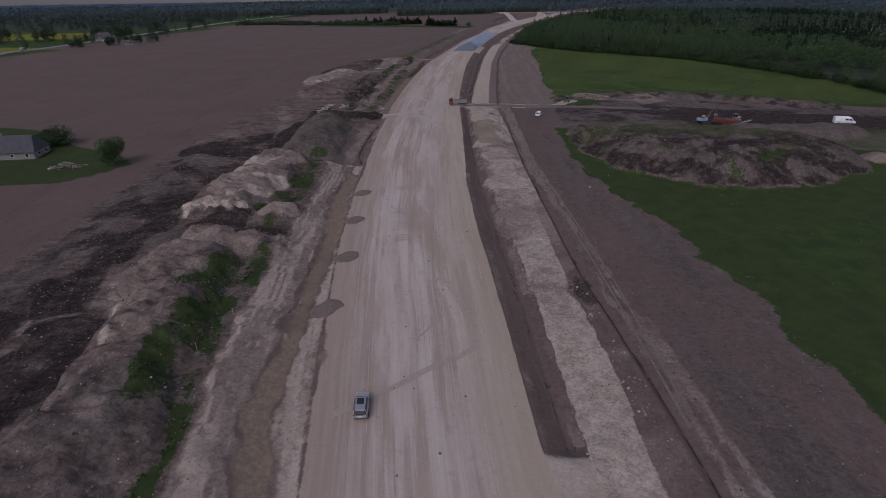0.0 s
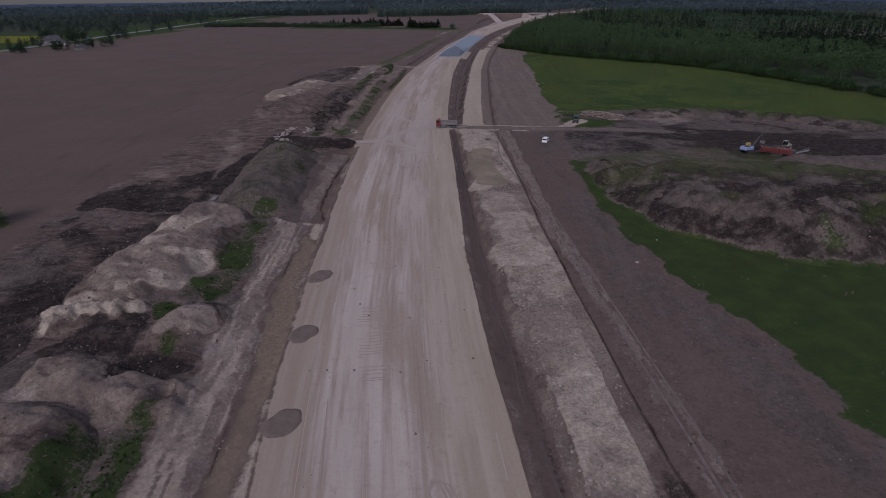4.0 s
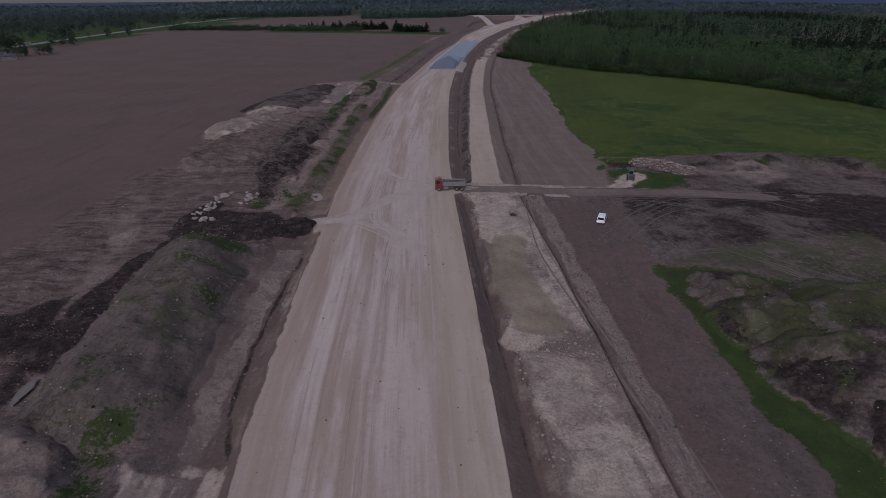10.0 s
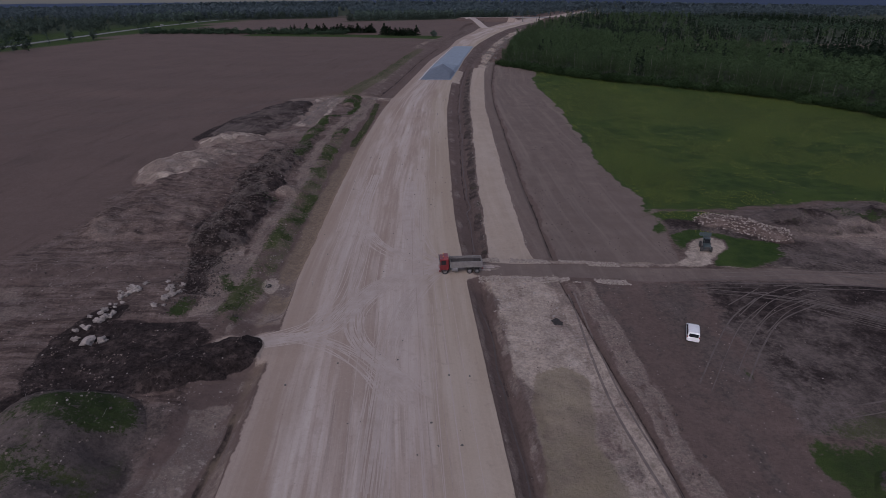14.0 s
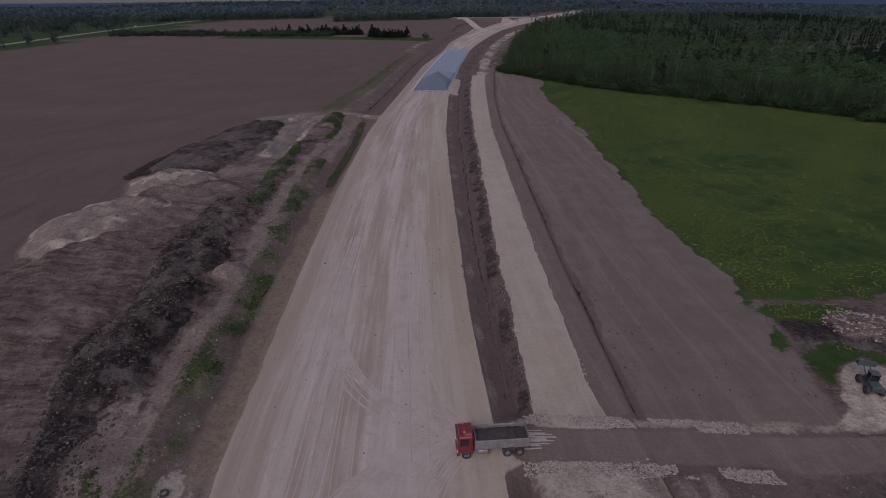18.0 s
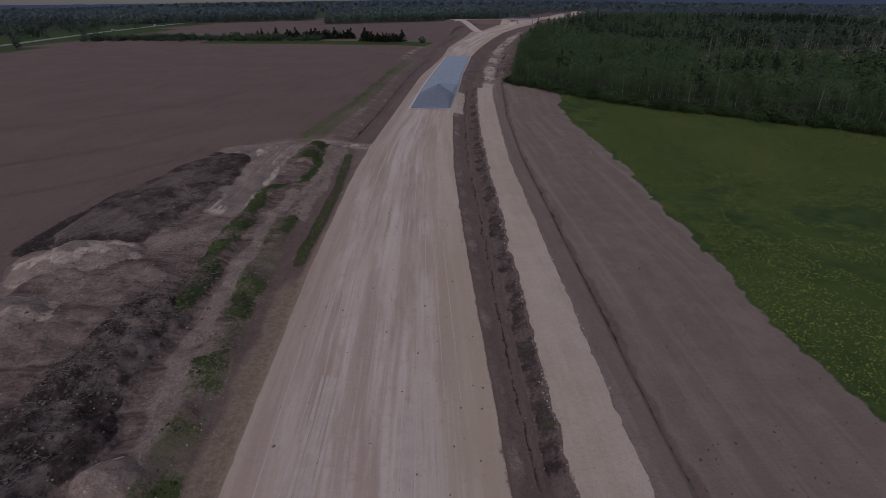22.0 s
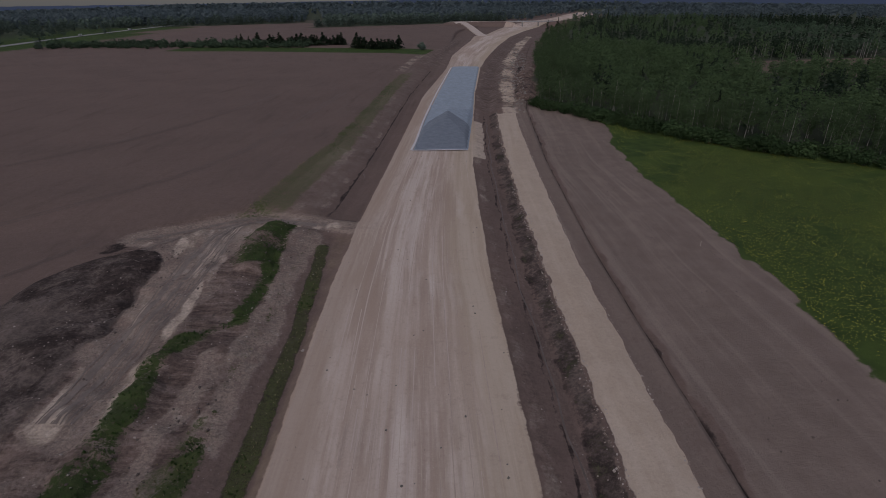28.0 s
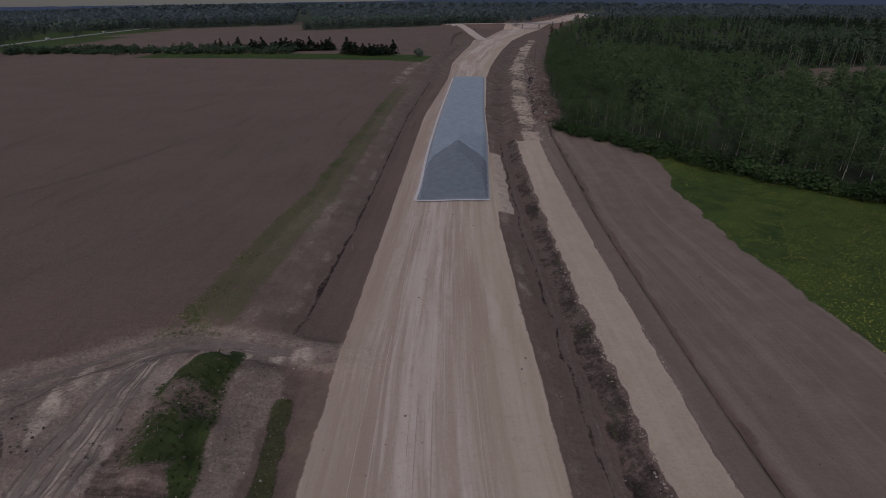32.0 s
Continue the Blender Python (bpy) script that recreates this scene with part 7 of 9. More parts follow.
def birch_crown(seed, n, size, h=16.0, low=0.42):
    r = np.random.default_rng(seed)
    lobes, rad = [], []
    for k in range(9):
        z = h * (low + (0.97 - low) * k / 8.0)
        wide = h * 0.21 * math.sin(math.pi * (0.2 + 0.62 * k / 8.0)) + 0.35
        a = r.random() * 6.28
        off = wide * 0.45
        lobes.append((math.cos(a) * off, math.sin(a) * off, z))
        rad.append((wide * 0.85, wide * 0.85, h * (0.97 - low) * 0.16))
    return leaf_cards(n, lobes, rad, size, seed)


def spruce_crown(seed, n, size, h=14.0):
    r = np.random.default_rng(seed)
    lobes, rad = [], []
    for k in range(10):
        f = k / 9.0
        w = h * 0.25 * (1 - f) ** 0.9 + 0.1
        for a in range(3 if k < 7 else 1):
            t = r.random() * 6.28
            lobes.append((math.cos(t) * w * 0.45, math.sin(t) * w * 0.45, h * (0.1 + 0.88 * f)))
            rad.append((w * 0.62, w * 0.62, h * 0.05))
    return leaf_cards(n, lobes, rad, size, seed)


def bush_crown(seed, n, size, h=3.0, w=2.6):
    r = np.random.default_rng(seed)
    lobes, rad = [], []
    for k in range(7):
        a, d = r.random() * 6.28, r.random() * w * 0.55
        z = h * (0.3 + 0.4 * r.random())
        lobes.append((math.cos(a) * d, math.sin(a) * d, z))
        rad.append((w * 0.5, w * 0.5, h * 0.36))
    return leaf_cards(n, lobes, rad, size, seed)


def stem(h, r0, r1, seed, n=6, limbs=5, lean=0.5):
    """A tapered, slightly bent trunk with a few rising limbs."""
    r = random.Random(seed)
    bm = bmesh.new()
    p = Vector((0, 0, -0.4))
    q = Vector((r.uniform(-lean, lean) * 0.5, r.uniform(-lean, lean) * 0.5, h * 0.5))
    t = Vector((r.uniform(-lean, lean), r.uniform(-lean, lean), h * 0.95))
    rod(bm, p, q, r0, (r0 + r1) / 2, n)
    rod(bm, q, t, (r0 + r1) / 2, r1, n)
    for k in range(limbs):
        f = 0.35 + 0.5 * k / max(1, limbs)
        a = r.random() * 6.28
        base = p.lerp(t, f)
        rod(bm, base, base + Vector((math.cos(a) * h * 0.11, math.sin(a) * h * 0.11, h * 0.12)), r1 * 0.9, r1 * 0.35, 4)
    return bm


def mesh_of(name, verts, mat):
    return mesh_np(name, verts, quads(len(verts) // 4), mat, False)


def tree_kind(name, label, category, trunk_bm, crown_mesh, bark, group):
    t = thing(name, label, category, None, group)
    part("trunk", trunk_bm, bark, t)
    ob = new("crown", crown_mesh)
    ob.parent = t
    return t


def scatter(templates, xs, ys, scales, name, label, category, mats, seed):
    """One object of kind stuff from many turned and scaled copies of templates: arrays of four-cornered pieces."""
    r = np.random.default_rng(seed)
    z = ground_z(xs, ys)
    out = []
    which = r.integers(0, len(templates), len(xs))
    for k, tpl in enumerate(templates):
        pick = np.where(which == k)[0]
        if not len(pick):
            continue
        a = r.random(len(pick)) * 6.283
        c, s, sc = np.cos(a), np.sin(a), scales[pick]
        X = (tpl[None, :, 0] * c[:, None] - tpl[None, :, 1] * s[:, None]) * sc[:, None] + xs[pick][:, None]
        Y = (tpl[None, :, 0] * s[:, None] + tpl[None, :, 1] * c[:, None]) * sc[:, None] + ys[pick][:, None]
        Z = tpl[None, :, 2] * sc[:, None] + z[pick][:, None]
        out.append(np.stack([X, Y, Z], -1).reshape(-1, 3))
    v = np.vstack(out)
    me = mesh_np(name, v, quads(len(v) // 4), mats, False)
    return tagged(new(name, me), label, category, kind="stuff")


def trunk_cards(h, r0, n=4):
    """A thin trunk as upright four-cornered sides."""
    out = []
    for k in range(n):
        a, b = 2 * math.pi * k / n, 2 * math.pi * (k + 1) / n
        p = [(math.cos(a) * r0, math.sin(a) * r0, -0.3), (math.cos(b) * r0, math.sin(b) * r0, -0.3), (math.cos(b) * r0 * 0.4 + 0.2, math.sin(b) * r0 * 0.4, h), (math.cos(a) * r0 * 0.4 + 0.2, math.sin(a) * r0 * 0.4, h)]
        out += p
    return np.array(out)


def woods():
    r = np.random.default_rng(11)
    x, y = np.concatenate([r.uniform(10, 640, 10500), r.uniform(10, 330, 7000)]), np.concatenate([r.uniform(180, 1345, 10500), r.uniform(380, 800, 7000)])
    d = wood_depth(x, y)
    gap = r.random(len(x))
    front = (d > 1.5) & (d < 24) & (gap < 0.66)
    mid = (d >= 24) & (d < 200) & (gap < 0.42)
    deep = (d >= 200) & (gap < 0.5)
    # trees at the wood's edge nearest the track stand singly
    fx, fy = x[front], y[front]
    order = np.argsort(np.hypot(fx + 25, fy - 400))
    near, rest = order[:170], order[170:]
    kinds = []
    for k in range(5):
        h = 8.6 + 0.8 * k
        kinds.append(tree_kind("birch_tree", "young birch with slim white trunk and loose green crown", "tree",
                               stem(h, 0.1, 0.03, k, 6, 5), mesh_of("crown", birch_crown(100 + k, 900, 0.17, h, 0.34), LEAF_BIRCH), BARK, "birches at the wood's edge"))
    for n, k in enumerate(near):
        m = at(fx[k], fy[k], float(r.random() * 360)) @ Matrix.Scale(0.8 + 0.4 * float(r.random()), 4)
        if n < len(kinds):
            kinds[n].matrix_basis = m
        else:
            copy_thing(kinds[n % len(kinds)], m)
    tall = [birch_crown(200 + k, 330, 0.27, 9.0 + k * 0.7, 0.34) for k in range(5)]
    scatter(tall, fx[rest], fy[rest], 0.8 + 0.4 * r.random(len(rest)), "birch_wood", "belt of young birches in fresh leaf", "trees", LEAF_BIRCH, 3)
    scatter([trunk_cards(8, 0.1)], fx[rest], fy[rest], 0.85 + 0.3 * r.random(len(rest)), "birch_trunks", "many slim white birch trunks at the wood's edge", "trunks", BARK, 4)
    mx, my = x[mid], y[mid]
    dark = ((my > 748) & (my < 850) & (mx > 140)) | ((my > 850) & (vnoise(mx / 50, my / 50, 8) > 0.55)) | (vnoise(mx / 40, my / 40, 5) > 0.8)
    scatter([birch_crown(300 + k, 150, 0.42, 9.5 + 0.7 * k) for k in range(5)], mx[~dark], my[~dark], 0.8 + 0.45 * r.random((~dark).sum()), "birch_wood", "birch wood behind the edge trees", "trees", LEAF_BIRCH, 5)
    # tall pale trunks before the dark stand behind the glade
    tx = r.uniform(150, 440, 90)
    ty = 698 + 54 * np.sqrt(np.maximum(0, 1 - ((tx - 310) / 160) ** 2)) + 2 + np.abs(r.normal(size=90)) * 4
    scatter([trunk_cards(12, 0.17)], tx, ty, 0.8 + 0.4 * r.random(90), "birch_trunks", "tall pale trunks along the glade", "trunks", BARK, 6)
    scatter([birch_crown(350 + k, 60, 0.6, 14.5) for k in range(3)], tx[::3], ty[::3], 0.85 + 0.3 * r.random(30), "birch_wood", "thin birch crowns above the glade's trunks", "trees", LEAF_BIRCH, 16)
    scatter([spruce_crown(400 + k, 64, 0.62, 11.5 + 0.8 * k) for k in range(4)], mx[dark], my[dark], 0.8 + 0.45 * r.random(dark.sum()), "spruce_wood", "dark spruce wood mixed with birch", "trees", LEAF_SPRUCE, 7)
    dx, dy = x[deep], y[deep]
    sp = vnoise(dx / 80, dy / 80, 9) > 0.4
    scatter([spruce_crown(500 + k, 28, 1.1, 12.5) for k in range(4)], dx[sp], dy[sp], 0.7 + 0.35 * r.random(sp.sum()), "spruce_wood", "deep dark spruce wood", "trees", LEAF_SPRUCE, 8)
    scatter([birch_crown(550 + k, 26, 1.15, 11.5) for k in range(4)], dx[~sp], dy[~sp], 0.7 + 0.35 * r.random((~sp).sum()), "birch_wood", "broadleaf wood far behind", "trees", LEAF_DEEP, 9)
    # spruces that top the birches
    spk = [tree_kind("spruce_tree", "tall dark spruce standing among the birches", "tree", stem(15, 0.2, 0.05, 40 + k, 6, 0, 0.1), mesh_of("crown", spruce_crown(600 + k, 620, 0.36, 15.5), LEAF_SPRUCE), BARK_DARK, "spruces in the wood") for k in range(2)]
    spots = [(72, 527, 0.85), (74, 531, 0.6), (98, 1010, 1.3), (106, 1022, 1.0), (124, 1080, 1.3), (130, 1050, 1.1), (121, 967, 1.05), (121, 935, 0.9), (113, 985, 1.1), (136, 1000, 1.1), (140, 960, 1.0), (104, 972, 0.8), (150, 1010, 1.0)]
    while len(spots) < 30:
        px, py = r.uniform(60, 190), r.uniform(600, 940)
        if wood_depth(np.array([px]), np.array([py]))[0] > 25:
            spots.append((px, py, r.uniform(0.7, 0.95)))
    for n, (px, py, sc) in enumerate(spots):
        m = at(px, py, float(r.random() * 360)) @ Matrix.Scale(float(sc), 4)
        if n < 2:
            spk[n].matrix_basis = m
        else:
            copy_thing(spk[n % 2], m)
    # bushes along the foot of the wood
    bk = []
    for k in range(4):
        b = thing("bush", "dense dark green willow bush along the foot of the wood", "bush", None, "bushes along the wood")
        bm = bmesh.new()
        for j in range(4):
            a = j * 1.6 + k
            rod(bm, (0, 0, -0.2), (math.cos(a) * 0.8, math.sin(a) * 0.8, 1.3), 0.05, 0.02, 4)
        part("stems", bm, BARK_DARK, b)
        ob = new("foliage", mesh_of("foliage", bush_crown(700 + k, 420, 0.22, 3.2, 3.0), LEAF_BUSH))
        ob.parent = b
        bk.append(b)
    line = np.vstack([smooth_line(BASE_LINE[:7], 2.4), smooth_line(BASE_LINE[:6], 3.0) - (1.5, 3.4)])
    for n, p in enumerate(line):
        px, py = p[0] + r.normal() * 1.4, p[1] - 1.5 + r.normal() * 1.4
        m = at(px, py, float(r.random() * 360)) @ Matrix.Scale(0.85 + 0.6 * float(r.random()), 4)
        if n < 4:
            bk[n].matrix_basis = m
        else:
            copy_thing(bk[n % 4], m)


woods()


def far_trees():
    r = np.random.default_rng(21)
    # shrubs and the row of spruces between the far fields
    n = 520
    bx = r.uniform(-395, -150, n)
    by = np.interp(bx, (-395, -150), (868, 862)) + r.normal(size=n) * 9
    scatter([bush_crown(800 + k, 60, 0.6, 4.2, 3.2) for k in range(4)], bx, by, 0.7 + 1.0 * r.random(n) ** 2, "shrub_belt", "belt of grey-green shrubs between two brown fields", "shrubs", LEAF_DEEP, 31)
    kinds = [tree_kind("spruce_tree", "planted dark spruce in a row between the far fields", "tree", stem(8, 0.15, 0.04, 60 + k, 5, 0, 0.1), mesh_of("crown", spruce_crown(820 + k, 360, 0.36, 8.0), LEAF_SPRUCE), BARK_DARK, "row of planted spruces") for k in range(3)]
    spots = [(-226, 888), (-221, 886), (-212, 880), (-205, 886)]
    spots += [(float(v), 872 + float(r.normal() * 4)) for v in np.linspace(-190, -120, 26)]
    spots += [(float(v), 836 + float(r.normal() * 5)) for v in np.linspace(-106, -66, 20)]
    for k, (px, py) in enumerate(spots):
        g, tall = 0.8 + 0.5 * float(r.random()), 0.75 + 0.35 * float(r.random())
        m = at(px, py, float(r.random() * 360)) @ Matrix.Diagonal((g * 1.45, g * 1.45, g * tall, 1))
        if k < 3:
            kinds[k].matrix_basis = m
        else:
            copy_thing(kinds[k % 3], m)
    b = thing("bush", "lone round bush at the edge of the far field", "bush", at(-46, 818))
    part("stems", rod(bmesh.new(), (0, 0, -0.2), (0.2, 0, 3), 0.12, 0.05, 5), BARK_DARK, b)
    ob = new("foliage", mesh_of("foliage", bush_crown(850, 170, 0.9, 6.5, 5.0), LEAF_FAR_HAZED))
    ob.parent = b
    # woodland beyond the fields, along the highway and to the skyline
    jobs = []

    def fill(count, x0, x1, y0, y1, rule):
        px, py = r.uniform(x0, x1, count), r.uniform(y0, y1, count)
        ok = rule(px, py)
        jobs.append((px[ok], py[ok]))

    edge_of = lambda a: np.interp(a, (-700, -470, -327, -250, -215, -205, -100, -16, 75), (1150, 1172, 1254, 1292, 1292, 1156, 1210, 1255, 1290))
    fill(3900, -700, 90, 1150, 1700, lambda a, c: (c > edge_of(a)) & (np.abs(a - np.interp(c, (1290, 1397, 1670), (-232, -253, -309))) > 17))
    fill(2600, -1500, -475, 480, 1700, lambda a, c: (np.hypot((a + 560) / 130, (c - 620) / 66) > 1) & (c > np.interp(a, (-1500, -475), (560, 760))))
    fill(420, -620, -375, 430, 1050, lambda a, c: (np.abs(a - np.interp(c, (443, 518, 739, 980, 1183), (-416, -414, -436, -452, -446))) > 14) & (vnoise(a / 40, c / 40, 3) > 0.62))
    fill(2800, -100, 1500, 1350, 2300, lambda a, c: np.abs(a - np.interp(c, (1340, 1413, 1601, 1973, 2300), (145, 183, 275, 410, 560))) > 42)
    fx, fy = np.concatenate([j[0] for j in jobs]), np.concatenate([j[1] for j in jobs])
    dist = np.hypot(fx, fy - 200)
    near = dist < 1150
    tpl_b = [bush_crown(900 + k, 24, 1.7, 12.5 + k, 5.0) for k in range(4)]
    tpl_s = [spruce_crown(920 + k, 20, 1.6, 13.0 + k) for k in range(3)]
    mix = tpl_b + tpl_s[:2]
    rim = ((fy - edge_of(fx) < 45) & (fx > -480) & (fx < 95)) | (near & (fx < -370) & (fy < 1150))
    fine = [bush_crown(930 + k, 120, 0.75, 10.5 + k, 4.6) for k in range(4)] + [spruce_crown(936 + k, 60, 0.75, 13.5 + k) for k in range(2)]
    scatter(fine, fx[rim], fy[rim], 0.75 + 0.5 * r.random(rim.sum()), "far_wood", "edge of the mixed woodland beyond the fields", "trees", LEAF_FAR_HAZED, 35)
    # trees and bushes round the farm and on the crop strips
    spots = []
    for px, py, wide, count in ((-436, 596, 11, 9), (-426, 612, 9, 6), (-405, 592, 8, 5), (-384, 498, 4, 8), (-372, 520, 5, 8), (-362, 545, 5, 7), (-352, 560, 4, 4), (-432, 560, 6, 5), (-522, 560, 9, 7), (-478, 570, 8, 7), (-500, 520, 9, 4), (-424, 690, 6, 4)):
        spots += [(px + r.normal() * wide * 0.6, py + r.normal() * wide, (0.55 if py < 570 and px > -450 else 0.95) + 0.25 * r.random()) for _ in range(count)]
    tx, ty, ts = (np.array(v) for v in zip(*spots))
    scatter([bush_crown(960 + k, 260, 0.55, 10.5 + k, 5.2) for k in range(4)], tx, ty, ts, "farm_trees", "round dark trees and bushes about the distant farm", "trees", LEAF_DEEP, 36)
    fx, fy, near = fx[~rim], fy[~rim], near[~rim]
    scatter(mix, fx[near], fy[near], 0.75 + 0.5 * r.random(near.sum()), "far_wood", "mixed woodland beyond the fields", "trees", LEAF_FAR_HAZED, 32)
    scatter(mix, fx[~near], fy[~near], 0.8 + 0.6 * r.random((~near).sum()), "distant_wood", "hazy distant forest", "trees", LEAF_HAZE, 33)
    sx, sy = r.uniform(-3600, 3600, 6000), r.uniform(1700, 3700, 6000)
    ok = (np.abs(sx) < sy * 1.05) & (np.abs(sx - np.interp(sy, (1601, 1973, 4800), (275, 410, 1700))) > 48)
    scatter([birch_crown(940 + k, 10, 4.2, 13.0, 0.1) for k in range(3)], sx[ok], sy[ok], 0.8 + 0.6 * r.random(ok.sum()), "skyline_forest", "forest up to the skyline, leaf colour hazed blue", "trees", LEAF_HAZE, 34)


far_trees()


def far_hills():
    """Forested hills that close the horizon, a plain backdrop; blue haze painted as glow."""
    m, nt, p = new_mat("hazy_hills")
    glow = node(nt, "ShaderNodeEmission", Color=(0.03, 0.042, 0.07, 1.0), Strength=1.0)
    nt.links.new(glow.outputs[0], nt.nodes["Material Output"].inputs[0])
    a = np.radians(np.linspace(-62, 62, 360))
    x, y = np.sin(a) * 4350, 200 + np.cos(a) * 4350
    top = np.interp(np.degrees(a), (-62, -38, -22, -12, 0, 62), (-18, -17, -17, -10, 4, 8)) + fbm(x, y, 420, 4, 171) * 5 + fbm(x, y, 40, 2, 173) * 2.5
    v = np.vstack([np.stack([x, y, np.full(len(a), -140.0)], -1), np.stack([x, y, top], -1)])
    k = np.arange(len(a) - 1)
    n = len(a)
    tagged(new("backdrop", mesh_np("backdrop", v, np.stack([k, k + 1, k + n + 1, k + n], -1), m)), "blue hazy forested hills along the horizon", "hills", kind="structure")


far_hills()


def lone_tree():
    t = thing("tree", "round broad-crowned green tree on the lawn by the house", "tree", at(-114.5, 148.5) @ Matrix.Scale(1.25, 4))
    part("trunk", stem(5.5, 0.28, 0.1, 5, 7, 6), BARK_DARK, t)
    r = np.random.default_rng(5)
    lobes = [(math.cos(a) * d, math.sin(a) * d, z) for a, d, z in zip(r.random(14) * 6.28, r.random(14) * 2.4, 2.4 + r.random(14) * 3.4)]
    ob = new("crown", mesh_of("crown", leaf_cards(5200, lobes, [(2.0, 2.0, 1.7)] * 14, 0.14, 6), LEAF_BUSH))
    ob.parent = t
    b = thing("bush", "overgrown dark shrub behind the house", "bush", at(-150, 170) @ Matrix.Scale(1.5, 4))
    part("stems", rod(bmesh.new(), (0, 0, -0.2), (0.2, 0, 3), 0.12, 0.05, 5), BARK_DARK, b)
    ob = new("foliage", mesh_of("foliage", bush_crown(77, 3200, 0.16, 4.4, 6.0), LEAF_BUSH))
    ob.parent = b


lone_tree()


# ---------------- house and farm ----------------
def house(m, label, lx, ly, wall, rise, wall_mat, windows=3):
    h = thing("house", label, "house", m)
    part("wall", box(bmesh.new(), 0, 0, wall / 2 - 0.2, lx, ly, wall + 0.4, 0.02), wall_mat, h)
    bm = bmesh.new()
    e = 0.5
    pts = [(-lx / 2 - e, -ly / 2 - e, wall), (lx / 2 + e, -ly / 2 - e, wall), (lx / 2 + e, ly / 2 + e, wall), (-lx / 2 - e, ly / 2 + e, wall), (-lx / 2 + 1.0, 0, wall + rise), (lx / 2 - 1.6, 0, wall + rise)]
    vs = [bm.verts.new((a, b, c)) for a, b, c in pts] + [bm.verts.new((a, b, c - 0.14)) for a, b, c in pts[:4]]
    for f in ((0, 1, 5, 4), (2, 3, 4, 5), (1, 2, 5), (3, 0, 4), (6, 7, 1, 0), (7, 8, 2, 1), (8, 9, 3, 2), (9, 6, 0, 3), (9, 8, 7, 6)):
        bm.faces.new([vs[k] for k in f])
    roof = part("roof", bm, ROOF, h, "grey corrugated sheet roof")
    part("chimney", box(bmesh.new(), -lx * 0.12, 0.3, wall + rise, 0.7, 0.7, 1.4, 0.03), ROCK, roof)
    part("dormer", box(bmesh.new(), -lx * 0.2, -ly * 0.24, wall + rise * 0.62, 1.6, 1.2, 1.0, 0.05), BOARDS, roof)
    for k in range(windows):
        x = -lx / 2 + lx * (k + 0.5) / windows
        w = part("window", box(bmesh.new(), x, -ly / 2 - 0.02, wall * 0.55, 1.1, 0.1, 1.1, 0.02), WHITE, h)
        part("pane", box(bmesh.new(), x, -ly / 2 - 0.07, wall * 0.55, 0.9, 0.04, 0.9, 0.01), GLASS_DARK, w)
    for y in (-ly * 0.22, ly * 0.22):
        w = part("window", box(bmesh.new(), lx / 2 + 0.02, y, wall * 0.55, 0.1, 1.1, 1.1, 0.02), WHITE, h)
        part("pane", box(bmesh.new(), lx / 2 + 0.07, y, wall * 0.55, 0.04, 0.9, 0.9, 0.01), GLASS_DARK, w)
    part("door", box(bmesh.new(), lx * 0.3, -ly / 2 - 0.03, 1.0, 0.95, 0.1, 2.0, 0.02), BOARDS, h)
    part("gable_panel", box(bmesh.new(), lx / 2 + 0.03, 0, wall - 0.35, 0.08, ly * 0.9, 0.5, 0.02), PLASTER, h)
    return h


house(at(-152.5, 155.5, 14), "low grey farmhouse with white-trimmed gable under a dark sheet roof", 17, 9.5, 2.2, 4.4, BOARDS, 4)
house(at(-420, 582, 30), "distant farmhouse with dark roof among trees", 15, 9, 4.0, 4.0, BOARDS)
house(at(-402, 566, 20), "distant pale farm shed beside the highway", 12, 7, 3.0, 2.4, PLASTER)
house(at(-352, 524, 40), "distant small outbuilding at the field's edge", 9, 6, 2.8, 2.0, BOARDS)


def woodpile():
    w = thing("woodpile", "jumbled heap of pale split logs on the lawn", "woodpile", at(-126.5, 144.6, 25) @ Matrix.Scale(1.35, 4))
    r = random.Random(4)
    for k in range(46):
        x, y = r.gauss(0, 1.6), r.gauss(0, 0.8)
        z = max(0.12, 1.3 - abs(x) * 0.35 - abs(y) * 0.4) * r.random() + 0.1
        a = r.random() * 3.14
        d = Vector((math.cos(a) * 0.7, math.sin(a) * 0.7, r.uniform(-0.15, 0.2)))
        c = Vector((x, y, z))
        part("log", rod(bmesh.new(), c - d, c + d, 0.09, 0.08, 5), CHALK if k % 3 else DEADWOOD, w)


woodpile()


# ---------------- stones, clods, brush, grass ----------------
def rock_cards(seed):
    """A small angular stone as six four-cornered faces."""
    r = np.random.default_rng(seed)
    c = np.array([(a, b, d) for d in (0, 1) for b in (-1, 1) for a in (-1, 1)], dtype=float) * (0.5, 0.45, 0.55) + r.normal(size=(8, 3)) * 0.11
    c[4:, :2] *= 0.7
    order = ((0, 1, 5, 4), (1, 3, 7, 5), (3, 2, 6, 7), (2, 0, 4, 6), (4, 5, 7, 6), (2, 3, 1, 0))
    return np.vstack([c[list(o)] for o in order])


ROCKS = [rock_cards(k) for k in range(5)]


